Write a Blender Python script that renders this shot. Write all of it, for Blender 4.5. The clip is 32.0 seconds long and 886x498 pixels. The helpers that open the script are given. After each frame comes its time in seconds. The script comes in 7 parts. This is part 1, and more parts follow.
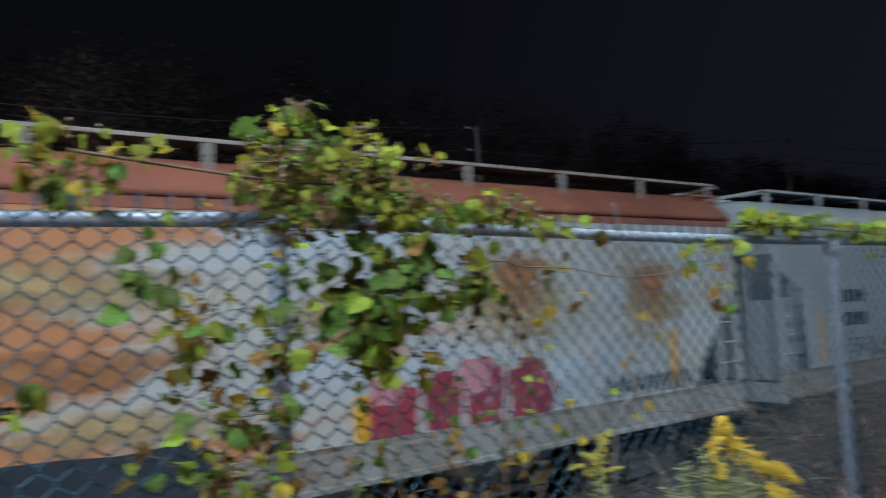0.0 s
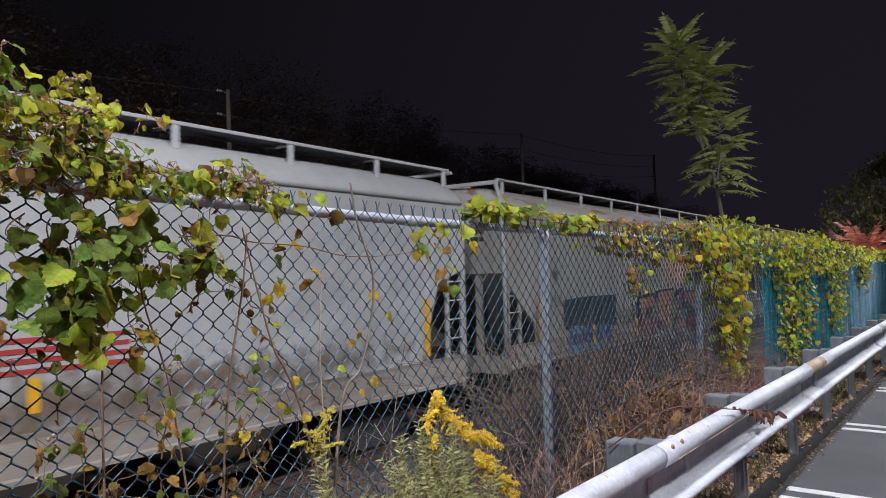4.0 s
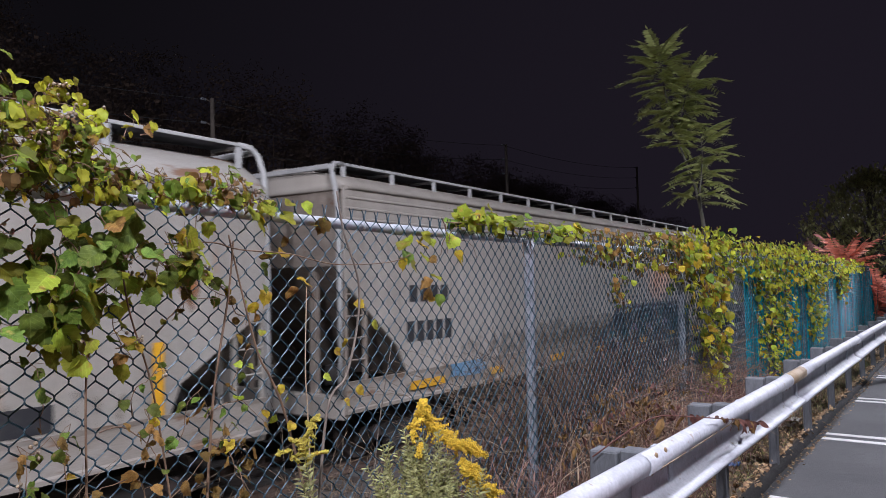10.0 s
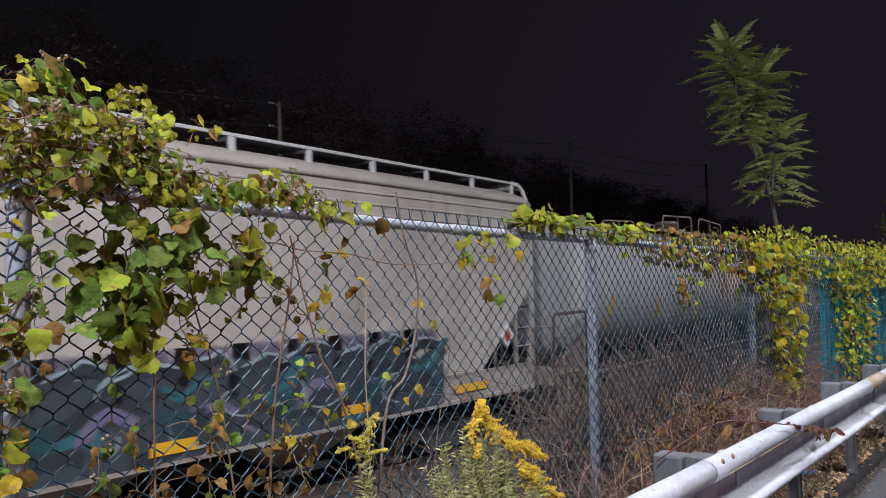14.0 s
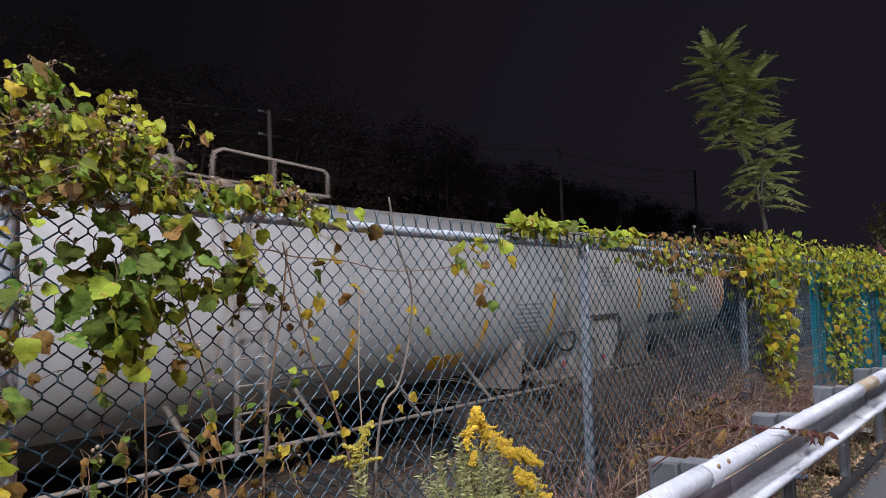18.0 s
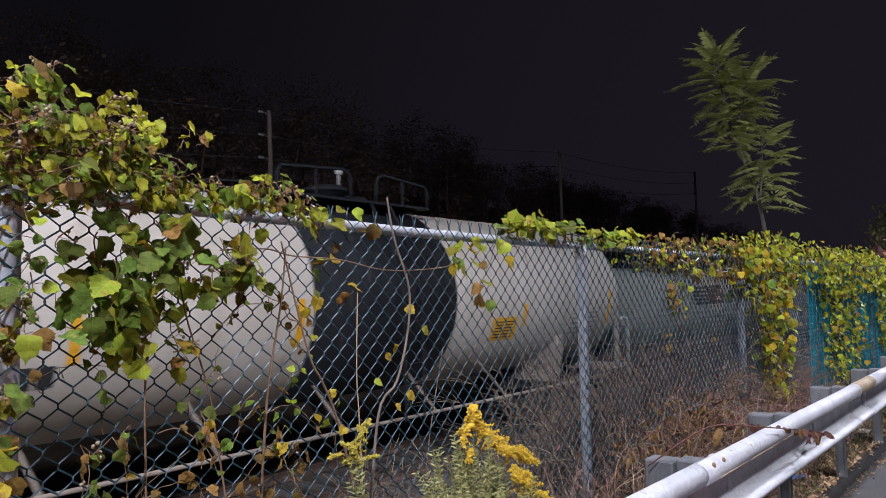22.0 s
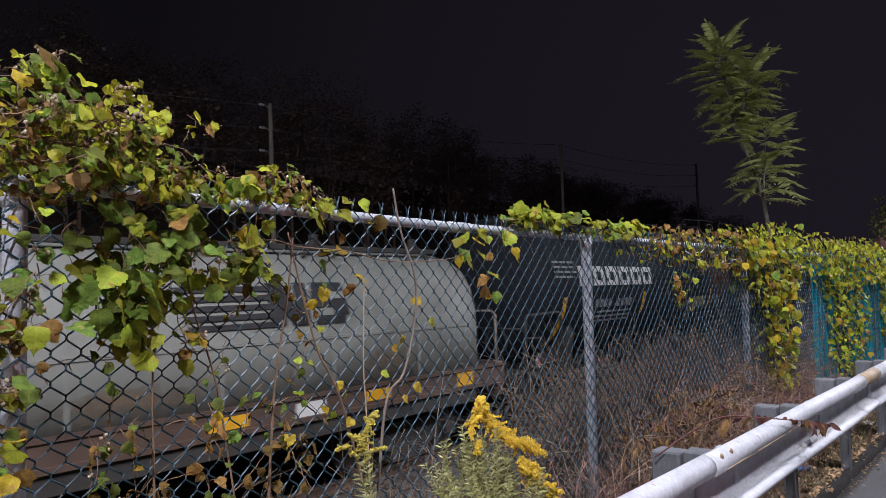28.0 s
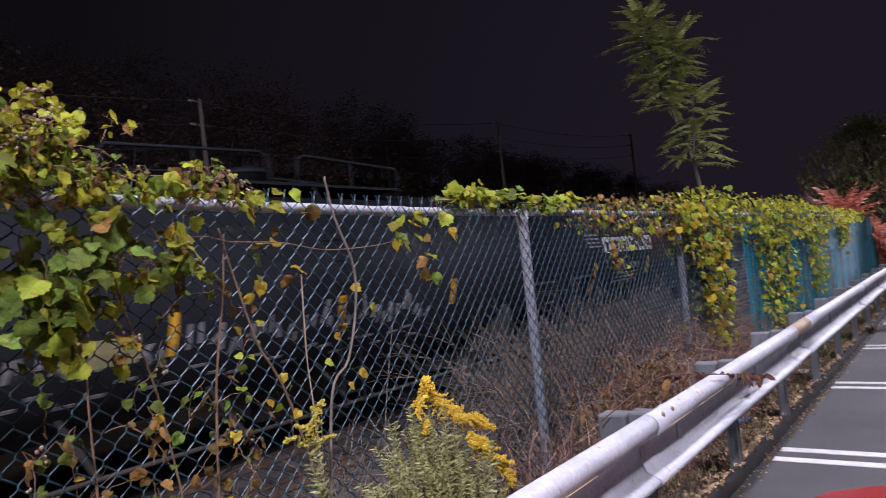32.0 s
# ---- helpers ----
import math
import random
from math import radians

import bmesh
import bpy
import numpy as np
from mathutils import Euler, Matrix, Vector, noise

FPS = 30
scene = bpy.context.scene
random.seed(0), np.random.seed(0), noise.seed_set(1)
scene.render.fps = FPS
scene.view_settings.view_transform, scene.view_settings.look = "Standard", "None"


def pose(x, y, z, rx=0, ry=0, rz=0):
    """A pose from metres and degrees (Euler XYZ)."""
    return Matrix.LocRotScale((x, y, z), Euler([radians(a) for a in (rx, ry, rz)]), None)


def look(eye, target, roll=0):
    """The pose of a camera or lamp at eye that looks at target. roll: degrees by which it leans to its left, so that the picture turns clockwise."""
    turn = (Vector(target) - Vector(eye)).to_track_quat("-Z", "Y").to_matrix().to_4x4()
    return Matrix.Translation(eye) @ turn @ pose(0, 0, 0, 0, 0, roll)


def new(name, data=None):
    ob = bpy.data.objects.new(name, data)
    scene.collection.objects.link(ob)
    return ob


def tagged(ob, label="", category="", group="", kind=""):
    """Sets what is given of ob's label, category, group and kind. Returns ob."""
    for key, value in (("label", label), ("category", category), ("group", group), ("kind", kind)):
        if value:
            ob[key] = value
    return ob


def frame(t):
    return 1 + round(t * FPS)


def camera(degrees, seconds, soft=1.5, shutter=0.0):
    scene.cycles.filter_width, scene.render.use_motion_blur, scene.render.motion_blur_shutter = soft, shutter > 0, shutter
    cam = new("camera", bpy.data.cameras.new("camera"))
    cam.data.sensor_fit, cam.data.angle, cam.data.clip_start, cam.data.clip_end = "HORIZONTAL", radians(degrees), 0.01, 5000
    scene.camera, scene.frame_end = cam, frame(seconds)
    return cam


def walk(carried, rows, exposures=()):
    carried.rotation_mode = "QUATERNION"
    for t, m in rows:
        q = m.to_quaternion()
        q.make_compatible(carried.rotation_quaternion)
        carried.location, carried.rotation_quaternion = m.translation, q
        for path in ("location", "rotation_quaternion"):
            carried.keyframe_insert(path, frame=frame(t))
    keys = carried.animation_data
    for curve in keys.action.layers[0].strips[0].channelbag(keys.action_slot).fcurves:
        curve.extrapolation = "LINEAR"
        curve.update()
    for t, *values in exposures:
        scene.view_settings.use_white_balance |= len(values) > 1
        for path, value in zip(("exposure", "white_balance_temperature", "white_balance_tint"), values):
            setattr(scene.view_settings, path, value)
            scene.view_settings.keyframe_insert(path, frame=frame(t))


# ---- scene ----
cam = camera(62.3, 32.0, soft=0.85, shutter=0.5)
# seconds, x, y, z, yaw, pitch, roll of the hand-held eye
ROWS = [
    (0, -0.040, 0.035, 1.553, -33.91, 4.73, -2.95),
    (0.2, 0.005, -0.010, 1.555, -38.98, 4.45, -2.95),
    (0.5, 0.019, -0.015, 1.565, -44.12, 3.52, -2.75),
    (1, 0.055, -0.038, 1.566, -49.12, 2.40, -1.92),
    (1.5, 0.019, -0.026, 1.574, -51.28, 2.10, -1.41),
    (2, -0.003, 0.005, 1.572, -52.23, 2.04, -1.24),
    (2.5, -0.005, 0.006, 1.572, -52.91, 1.99, -1.28),
    (4.5, 0.015, -0.004, 1.562, -53.18, 2.01, -1.28),
    (5, -0.003, 0.001, 1.562, -53.27, 2.02, -1.28),
    (5.5, -0.008, 0.007, 1.564, -53.89, 2.39, -1.15),
    (6, -0.010, 0.013, 1.563, -54.19, 2.75, -1.05),
    (6.5, -0.013, 0.008, 1.561, -54.21, 2.83, -1.10),
    (7, -0.010, -0.002, 1.564, -54.40, 2.78, -1.07),
    (7.5, 0.009, -0.010, 1.560, -54.47, 2.83, -1.13),
    (8, 0.011, -0.007, 1.557, -54.47, 2.84, -1.13),
    (8.5, 0.008, -0.002, 1.557, -54.41, 2.79, -1.10),
    (9, -0.001, -0.003, 1.556, -54.44, 2.85, -1.12),
    (9.5, -0.004, -0.004, 1.556, -54.46, 2.84, -1.06),
    (10, -0.002, -0.002, 1.557, -54.44, 2.79, -1.05),
    (10.5, 0.000, 0.001, 1.556, -54.44, 2.83, -1.04),
    (11, -0.006, 0.003, 1.556, -53.75, 2.82, -1.00),
    (11.5, -0.001, -0.001, 1.555, -53.11, 2.86, -0.95),
    (12, 0.009, -0.010, 1.557, -52.49, 2.85, -0.99),
    (12.5, 0.015, -0.016, 1.558, -51.36, 2.86, -0.93),
    (13, 0.016, -0.021, 1.556, -50.36, 2.89, -0.88),
    (13.5, 0.014, -0.022, 1.556, -49.78, 2.88, -0.87),
    (14, 0.013, -0.014, 1.557, -49.49, 2.88, -0.87),
    (14.5, 0.012, -0.004, 1.554, -49.45, 3.06, -0.92),
    (16.5, 0.023, 0.004, 1.552, -50.29, 3.57, -1.28),
    (17, 0.023, 0.007, 1.550, -50.28, 3.47, -1.23),
    (17.5, 0.021, 0.006, 1.552, -50.25, 3.44, -1.27),
    (18, 0.019, 0.007, 1.553, -50.24, 3.43, -1.26),
    (18.5, 0.020, 0.001, 1.548, -50.20, 3.37, -1.22),
    (19, 0.017, 0.001, 1.549, -50.23, 3.31, -1.28),
    (19.5, 0.003, 0.008, 1.552, -50.21, 3.28, -1.20),
    (20, -0.005, 0.010, 1.552, -50.21, 3.28, -1.19),
    (20.5, -0.008, 0.009, 1.551, -50.25, 3.29, -1.25),
    (21, -0.004, 0.002, 1.546, -50.21, 3.28, -1.27),
    (21.5, 0.000, -0.008, 1.550, -50.25, 3.48, -1.25),
    (22, 0.007, -0.016, 1.546, -50.24, 3.51, -1.18),
    (22.5, 0.003, -0.016, 1.549, -50.22, 3.49, -1.26),
    (23, -0.003, -0.011, 1.548, -50.20, 3.48, -1.21),
    (23.5, -0.007, -0.003, 1.546, -50.16, 3.36, -1.26),
    (24, -0.006, 0.001, 1.543, -50.18, 3.10, -1.23),
    (24.5, -0.004, 0.006, 1.539, -50.18, 3.05, -1.31),
    (25, -0.005, 0.008, 1.543, -50.14, 3.01, -1.34),
    (25.5, -0.005, 0.007, 1.546, -50.13, 3.00, -1.33),
    (27.5, 0.009, 0.009, 1.540, -50.13, 2.95, -1.27),
    (28, 0.005, 0.012, 1.540, -50.15, 2.97, -1.29),
    (28.5, 0.004, 0.011, 1.540, -50.15, 2.96, -1.31),
    (29, 0.001, 0.008, 1.540, -50.10, 2.97, -1.29),
    (29.5, -0.008, 0.004, 1.543, -50.09, 2.95, -1.29),
    (30, -0.008, -0.006, 1.545, -50.27, 3.10, -1.33),
    (30.5, -0.012, -0.009, 1.548, -50.43, 3.11, -1.33),
    (31, -0.011, -0.020, 1.548, -50.40, 2.50, -1.63),
    (31.5, 0.009, -0.025, 1.530, -51.36, 1.76, -3.40),
    (32, 0.021, -0.026, 1.530, -54.27, 1.48, -5.60),
]
EXPOSURE = [(0.0, -0.31, 4950, -7), (0.8, -0.15, 5330, -1), (2.0, -0.03, 5850, 4), (5.0, -0.05, 5960, 8), (7.0, -0.01, 5990, -2), (8.1, 0.01, 6200, -9), (9.0, 0.05, 5990, 13), (11.0, -0.03, 5780, 11), (13.0, -0.03, 5930, 9),
            (18.0, -0.03, 5880, 9), (22.0, -0.03, 5930, 11), (24.0, -0.09, 5980, 11), (26.0, -0.13, 5980, 11), (29.0, -0.01, 5930, 12), (30.0, -0.03, 5830, 18), (32.0, -0.03, 5900, 22)]
walk(cam, [(t, pose(x, y, z, 0, 0, yaw) @ pose(0, 0, 0, 90 + pitch, 0, 0) @ pose(0, 0, 0, 0, 0, roll)) for t, x, y, z, yaw, pitch, roll in ROWS], EXPOSURE)

# ---------------------------------------------------------------- world and light
world = bpy.data.worlds.new("night")
scene.world = world
world.use_nodes = True
sky = world.node_tree.nodes["Background"]
sky.inputs["Strength"].default_value = 0.0128
# town glow: the night sky is a little brighter down the line (+x)
wn, wl = world.node_tree.nodes, world.node_tree.links
sky_co, sky_xyz, sky_ramp = wn.new("ShaderNodeTexCoord"), wn.new("ShaderNodeSeparateXYZ"), wn.new("ShaderNodeValToRGB")
wl.new(sky_co.outputs["Generated"], sky_xyz.inputs[0])
wl.new(sky_xyz.outputs["X"], sky_ramp.inputs["Fac"])
sky_ramp.color_ramp.elements[0].position, sky_ramp.color_ramp.elements[0].color = 0.45, (0.37, 0.31, 0.38, 1)
sky_ramp.color_ramp.elements[1].position, sky_ramp.color_ramp.elements[1].color = 1.0, (0.95, 0.72, 1.05, 1)
wl.new(sky_ramp.outputs["Color"], sky.inputs["Color"])

# Lamps out of view; last two are added fill, one behind the fence.
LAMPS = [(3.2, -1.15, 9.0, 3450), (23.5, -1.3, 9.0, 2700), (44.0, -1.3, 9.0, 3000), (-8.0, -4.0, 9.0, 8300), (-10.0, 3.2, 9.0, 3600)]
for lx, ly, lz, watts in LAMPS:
    lamp = bpy.data.lights.new("unseen_light", "SPOT")
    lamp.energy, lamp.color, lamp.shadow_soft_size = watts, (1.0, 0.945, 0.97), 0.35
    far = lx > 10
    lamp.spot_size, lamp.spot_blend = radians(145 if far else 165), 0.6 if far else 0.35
    new("unseen_light", lamp).matrix_world = look((lx, ly + 0.5, lz - 0.2), (lx - 2.0, ly + 3.0, 0) if far else (lx + 0.3, ly + 7.5, 0))
# Unseen fill spot added to brighten the far fence and slats.
fence_fill = bpy.data.lights.new("fence_fill_light", "SPOT")
fence_fill.energy, fence_fill.color, fence_fill.shadow_soft_size = 7500, (1.0, 0.945, 0.97), 0.2
fence_fill.spot_size, fence_fill.spot_blend = radians(50), 0.8
new("fence_fill_light", fence_fill).matrix_world = look((23.5, -2.9, 7.9), (13.5, 1.2, 0.4))
# Narrow warm spot added to stand in for a distant orange lamp's reflection.
warm = bpy.data.lights.new("gleam_light", "SPOT")
warm.energy, warm.color, warm.shadow_soft_size = 420, (1.0, 0.36, 0.12), 0.08
warm.spot_size, warm.spot_blend = radians(15), 0.9
new("gleam_light", warm).matrix_world = look((27.2, 4.3, 2.2), (22.6, 7.8, 1.65))


# ---------------------------------------------------------------- materials
def mat(name, c1, c2=None, rough=0.7, metal=0.0, scale=4.0, bump=0.15, fine=60.0, stretch=(1, 1, 1), spots=None, spot_at=0.62,
        spot_scale=1.6, vary=0.0, through_light=0.0, island=0.0, glow=0.0, grad=None, hue=1.0, veins=0.0):
    """Two-scale procedural surface: broad stains c1..c2, fine grain, optional spots (rust, dirt) and relief."""
    m = bpy.data.materials.new(name)
    m.use_nodes = True
    nt = m.node_tree
    n, ln = nt.nodes, nt.links
    b = n["Principled BSDF"]
    b.inputs["Roughness"].default_value, b.inputs["Metallic"].default_value = rough, metal
    co = n.new("ShaderNodeTexCoord")
    mp = n.new("ShaderNodeMapping")
    mp.inputs["Scale"].default_value = stretch
    ln.new(co.outputs["Object"], mp.inputs["Vector"])
    if vary:
        # each copy of a piece takes its own stretch of the pattern
        shift = n.new("ShaderNodeMath")
        shift.operation, shift.inputs[1].default_value = "MULTIPLY", 37.0
        ln.new(n.new("ShaderNodeObjectInfo").outputs["Random"], shift.inputs[0])
        ln.new(shift.outputs[0], mp.inputs["Location"])

    def tex(s, det):
        t = n.new("ShaderNodeTexNoise")
        t.inputs["Scale"].default_value, t.inputs["Detail"].default_value, t.inputs["Roughness"].default_value = s, det, 0.6
        ln.new(mp.outputs["Vector"], t.inputs["Vector"])
        return t

    def ramp(src, lo, hi):
        r = n.new("ShaderNodeMapRange")
        r.inputs["From Min"].default_value, r.inputs["From Max"].default_value = lo, hi
        ln.new(src, r.inputs["Value"])
        return r.outputs["Result"]

    def mix(kind, fac, a, bb):
        x = n.new("ShaderNodeMix")
        x.data_type, x.blend_type = "RGBA", kind
        for key, v in ((0, fac), (6, a), (7, bb)):
            if hasattr(v, "is_linked"):
                ln.new(v, x.inputs[key])
            else:
                x.inputs[key].default_value = v if key == 0 else (*v[:3], 1)
        return x.outputs[2]

    def more(src):
        # wear that grows along x from grad[0] to grad[1]
        if not grad:
            return src
        sep, add = n.new("ShaderNodeSeparateXYZ"), n.new("ShaderNodeMath")
        ln.new(co.outputs["Object"], sep.inputs[0])
        g = n.new("ShaderNodeMapRange")
        g.inputs["From Min"].default_value, g.inputs["From Max"].default_value, g.inputs["To Max"].default_value = grad
        ln.new(sep.outputs["X"], g.inputs["Value"])
        ln.new(src, add.inputs[0])
        ln.new(g.outputs["Result"], add.inputs[1])
        return add.outputs[0]

    c2 = c2 or tuple(v * 0.75 for v in c1)
    broad, grain = tex(scale, 5), tex(fine, 3)
    col = mix("MIX", ramp(more(broad.outputs["Fac"]), 0.35, 0.68), c1, c2)
    col = mix("MULTIPLY", 0.55, col, mix("MIX", ramp(grain.outputs["Fac"], 0.3, 0.7), (0.72, 0.72, 0.72), (1.12, 1.12, 1.12)))
    if spots:
        st = tex(spot_scale, 8)
        col = mix("MIX", ramp(more(st.outputs["Fac"]), spot_at, spot_at + 0.07), col, spots)
    if veins:
        # pale midrib and side veins of a leaf that is one unit long on its y axis
        sep = n.new("ShaderNodeSeparateXYZ")
        ln.new(co.outputs["Object"], sep.inputs[0])

        def calc(op, a, bb):
            m1 = n.new("ShaderNodeMath")
            m1.operation = op
            for key, v in ((0, a), (1, bb)):
                if hasattr(v, "is_linked"):
                    ln.new(v, m1.inputs[key])
                else:
                    m1.inputs[key].default_value = v
            return m1.outputs[0]
        wide = calc("ABSOLUTE", sep.outputs["X"], 0.0)
        side = calc("FRACT", calc("MULTIPLY", calc("SUBTRACT", sep.outputs["Y"], calc("MULTIPLY", wide, 0.8)), 5.0), 0.0)
        line = calc("MAXIMUM", calc("LESS_THAN", side, 0.13), calc("LESS_THAN", wide, 0.018))
        col = mix("MIX", calc("MULTIPLY", line, veins), col, tuple(min(1, v * 1.5 + 0.05) for v in c1))
    if vary or island:
        if vary:
            src = n.new("ShaderNodeObjectInfo").outputs["Random"]
        else:
            src = n.new("ShaderNodeNewGeometry").outputs["Random Per Island"]
        a = vary or island
        h = n.new("ShaderNodeHueSaturation")
        ln.new(ramp_to(n, ln, src, 0.5 - 0.055 * a * hue, 0.5 + 0.012 * a * hue), h.inputs["Hue"])
        ln.new(ramp_to(n, ln, src, 1 - 0.6 * a, 1 + 0.5 * a), h.inputs["Value"])
        ln.new(col, h.inputs["Color"])
        col = h.outputs["Color"]
    ln.new(col, b.inputs["Base Color"])
    if bump:
        bp = n.new("ShaderNodeBump")
        bp.inputs["Strength"].default_value, bp.inputs["Distance"].default_value = bump, 0.01
        ln.new(grain.outputs["Fac"], bp.inputs["Height"])
        ln.new(bp.outputs["Normal"], b.inputs["Normal"])
    ln.new(ramp_to(n, ln, broad.outputs["Fac"], max(rough - 0.12, 0.05), min(rough + 0.12, 1)), b.inputs["Roughness"])
    if through_light:
        tr = n.new("ShaderNodeBsdfTranslucent")
        ln.new(col, tr.inputs["Color"])
        ms = n.new("ShaderNodeMixShader")
        ms.inputs[0].default_value = through_light
        ln.new(b.outputs[0], ms.inputs[1])
        ln.new(tr.outputs[0], ms.inputs[2])
        ln.new(ms.outputs[0], n["Material Output"].inputs["Surface"])
    if glow:
        b.inputs["Emission Color"].default_value = (*c1, 1)
        b.inputs["Emission Strength"].default_value = glow
    return m


def ramp_to(n, ln, src, lo, hi):
    r = n.new("ShaderNodeMapRange")
    r.inputs["To Min"].default_value, r.inputs["To Max"].default_value = lo, hi
    ln.new(src, r.inputs["Value"])
    return r.outputs["Result"]


def film(name, colour, rough=0.75, strength=1.0):
    """A thin film of rust or mist of paint that is dense in its middle and ragged, clear at its rim."""
    m = mat(name, colour, tuple(v * 0.7 for v in colour), rough, scale=3, bump=0)
    n, ln = m.node_tree.nodes, m.node_tree.links
    co, mp, sp = n.new("ShaderNodeTexCoord"), n.new("ShaderNodeMapping"), n.new("ShaderNodeVectorMath")
    mp.inputs["Location"].default_value, mp.inputs["Scale"].default_value = (-1, 0, -1), (2, 0, 2)
    sp.operation = "LENGTH"
    ln.new(co.outputs["Generated"], mp.inputs["Vector"])
    ln.new(mp.outputs["Vector"], sp.inputs[0])
    fray = n.new("ShaderNodeTexNoise")
    fray.inputs["Scale"].default_value, fray.inputs["Detail"].default_value = 4.0, 6
    ln.new(co.outputs["Object"], fray.inputs["Vector"])
    add = n.new("ShaderNodeMath")
    add.operation, add.inputs[1].default_value, add.inputs[2].default_value = "MULTIPLY_ADD", -1.5, 1.42
    ln.new(fray.outputs["Fac"], add.inputs[0])
    lim = n.new("ShaderNodeMath")
    lim.operation = "SUBTRACT"
    ln.new(add.outputs[0], lim.inputs[0])
    ln.new(sp.outputs["Value"], lim.inputs[1])
    sc = n.new("ShaderNodeMath")
    sc.operation, sc.use_clamp, sc.inputs[1].default_value = "MULTIPLY", True, 1.5 * strength
    ln.new(lim.outputs[0], sc.inputs[0])
    top = n.new("ShaderNodeMath")
    top.operation, top.inputs[1].default_value = "MINIMUM", min(1.0, strength)
    ln.new(sc.outputs[0], top.inputs[0])
    clear, ms = n.new("ShaderNodeBsdfTransparent"), n.new("ShaderNodeMixShader")
    ln.new(top.outputs[0], ms.inputs[0])
    ln.new(clear.outputs[0], ms.inputs[1])
    ln.new(n["Principled BSDF"].outputs[0], ms.inputs[2])
    ln.new(ms.outputs[0], n["Material Output"].inputs["Surface"])
    return m


STREAK = (2.2, 2.2, 0.35)
ASPHALT = mat("asphalt", (0.085, 0.084, 0.088), (0.06, 0.06, 0.063), 0.85, scale=0.8, bump=0.7, fine=120, spots=(0.13, 0.125, 0.12), spot_at=0.63, spot_scale=60)
PAINT_LINE = mat("line_paint", (0.72, 0.72, 0.7), (0.5, 0.5, 0.48), 0.7, scale=6, spots=(0.2, 0.2, 0.2), spot_at=0.66, spot_scale=30)
KERB = mat("berm_shade_black", (0.022, 0.019, 0.018), (0.012, 0.011, 0.011), 0.95, scale=8, bump=0.8, fine=70)
DIRT = mat("dirt", (0.12, 0.09, 0.06), (0.06, 0.045, 0.03), 0.95, scale=1.6, bump=0.8, fine=45, spots=(0.22, 0.17, 0.11), spot_at=0.58, spot_scale=9)
BALLAST = mat("ballast", (0.12, 0.11, 0.1), (0.05, 0.046, 0.042), 0.95, scale=9, bump=1.0, fine=30)
RAIL_STEEL = mat("rail_steel", (0.22, 0.17, 0.14), (0.12, 0.07, 0.05), 0.5, 0.7, scale=6)
TIE_WOOD = mat("tie_wood", (0.07, 0.055, 0.045), (0.035, 0.028, 0.024), 0.9, scale=5)
GALV = mat("galvanised_steel", (0.6, 0.63, 0.68), (0.46, 0.49, 0.54), 0.42, 0.25, scale=22, bump=0.1, fine=130, spots=(0.26, 0.28, 0.32), spot_at=0.64, spot_scale=34)
GALV_OLD = mat("weathered_galvanised_steel", (0.6, 0.62, 0.68), (0.4, 0.43, 0.49), 0.55, 0.1, scale=26, bump=0.15, fine=120)
WIRE = mat("teal_vinyl_wire", (0.032, 0.076, 0.105), (0.019, 0.046, 0.066), 0.5, scale=9, bump=0, fine=40)
BEAM = mat("guardrail_steel", (0.54, 0.555, 0.6), (0.42, 0.43, 0.47), 0.6, 0.0, scale=6, bump=0.25, fine=50, spots=(0.28, 0.22, 0.17), spot_at=0.64, spot_scale=16)
BEAM_RUST = mat("rusted_guardrail_steel", (0.48, 0.4, 0.28), (0.34, 0.24, 0.14), 0.65, 0.2, scale=4, bump=0.2, spots=(0.2, 0.1, 0.05), spot_at=0.6, spot_scale=8)
TIMBER = mat("grey_weathered_timber", (0.155, 0.16, 0.175), (0.1, 0.105, 0.115), 0.8, scale=5, bump=0.25, fine=60, stretch=(2, 2, 0.5), vary=0.25, hue=0.1)
BOLT = mat("bolt", (0.36, 0.26, 0.14), (0.22, 0.14, 0.08), 0.6, 0.3)
BARK = mat("bark", (0.11, 0.1, 0.075), (0.06, 0.055, 0.042), 0.9, scale=9, bump=0.6, stretch=(1, 1, 0.3))
POLE_WOOD = mat("pole_wood", (0.4, 0.34, 0.29), (0.26, 0.22, 0.19), 0.85, scale=3, stretch=(1, 1, 0.2), bump=0.4)
CABLE = mat("cable", (0.1, 0.1, 0.1), (0.07, 0.07, 0.07), 0.6)
LEAF_GREEN = mat("leaf_green", (0.15, 0.235, 0.032), (0.085, 0.14, 0.024), 0.6, scale=3, bump=0.2, fine=24, spots=(0.27, 0.23, 0.06), spot_at=0.62, spot_scale=2.2, vary=0.75, through_light=0.36, veins=0.22)
LEAF_LIME = mat("leaf_lime", (0.37, 0.44, 0.04), (0.26, 0.32, 0.032), 0.55, scale=3, bump=0.2, fine=24, spots=(0.42, 0.3, 0.06), spot_at=0.6, spot_scale=2.2, vary=0.8, through_light=0.48, veins=0.2)
LEAF_YELLOW = mat("leaf_yellow", (0.58, 0.44, 0.035), (0.42, 0.3, 0.03), 0.55, scale=3, bump=0.2, fine=24, spots=(0.36, 0.2, 0.06), spot_at=0.56, spot_scale=2.4, vary=0.8, through_light=0.48, hue=0.4, veins=0.2)
LEAF_BROWN = mat("leaf_brown", (0.34, 0.19, 0.05), (0.19, 0.11, 0.038), 0.65, scale=4, bump=0.4, fine=24, spots=(0.36, 0.27, 0.06), spot_at=0.62, spot_scale=2.0, vary=0.8, through_light=0.4, hue=-0.3, veins=0.18)
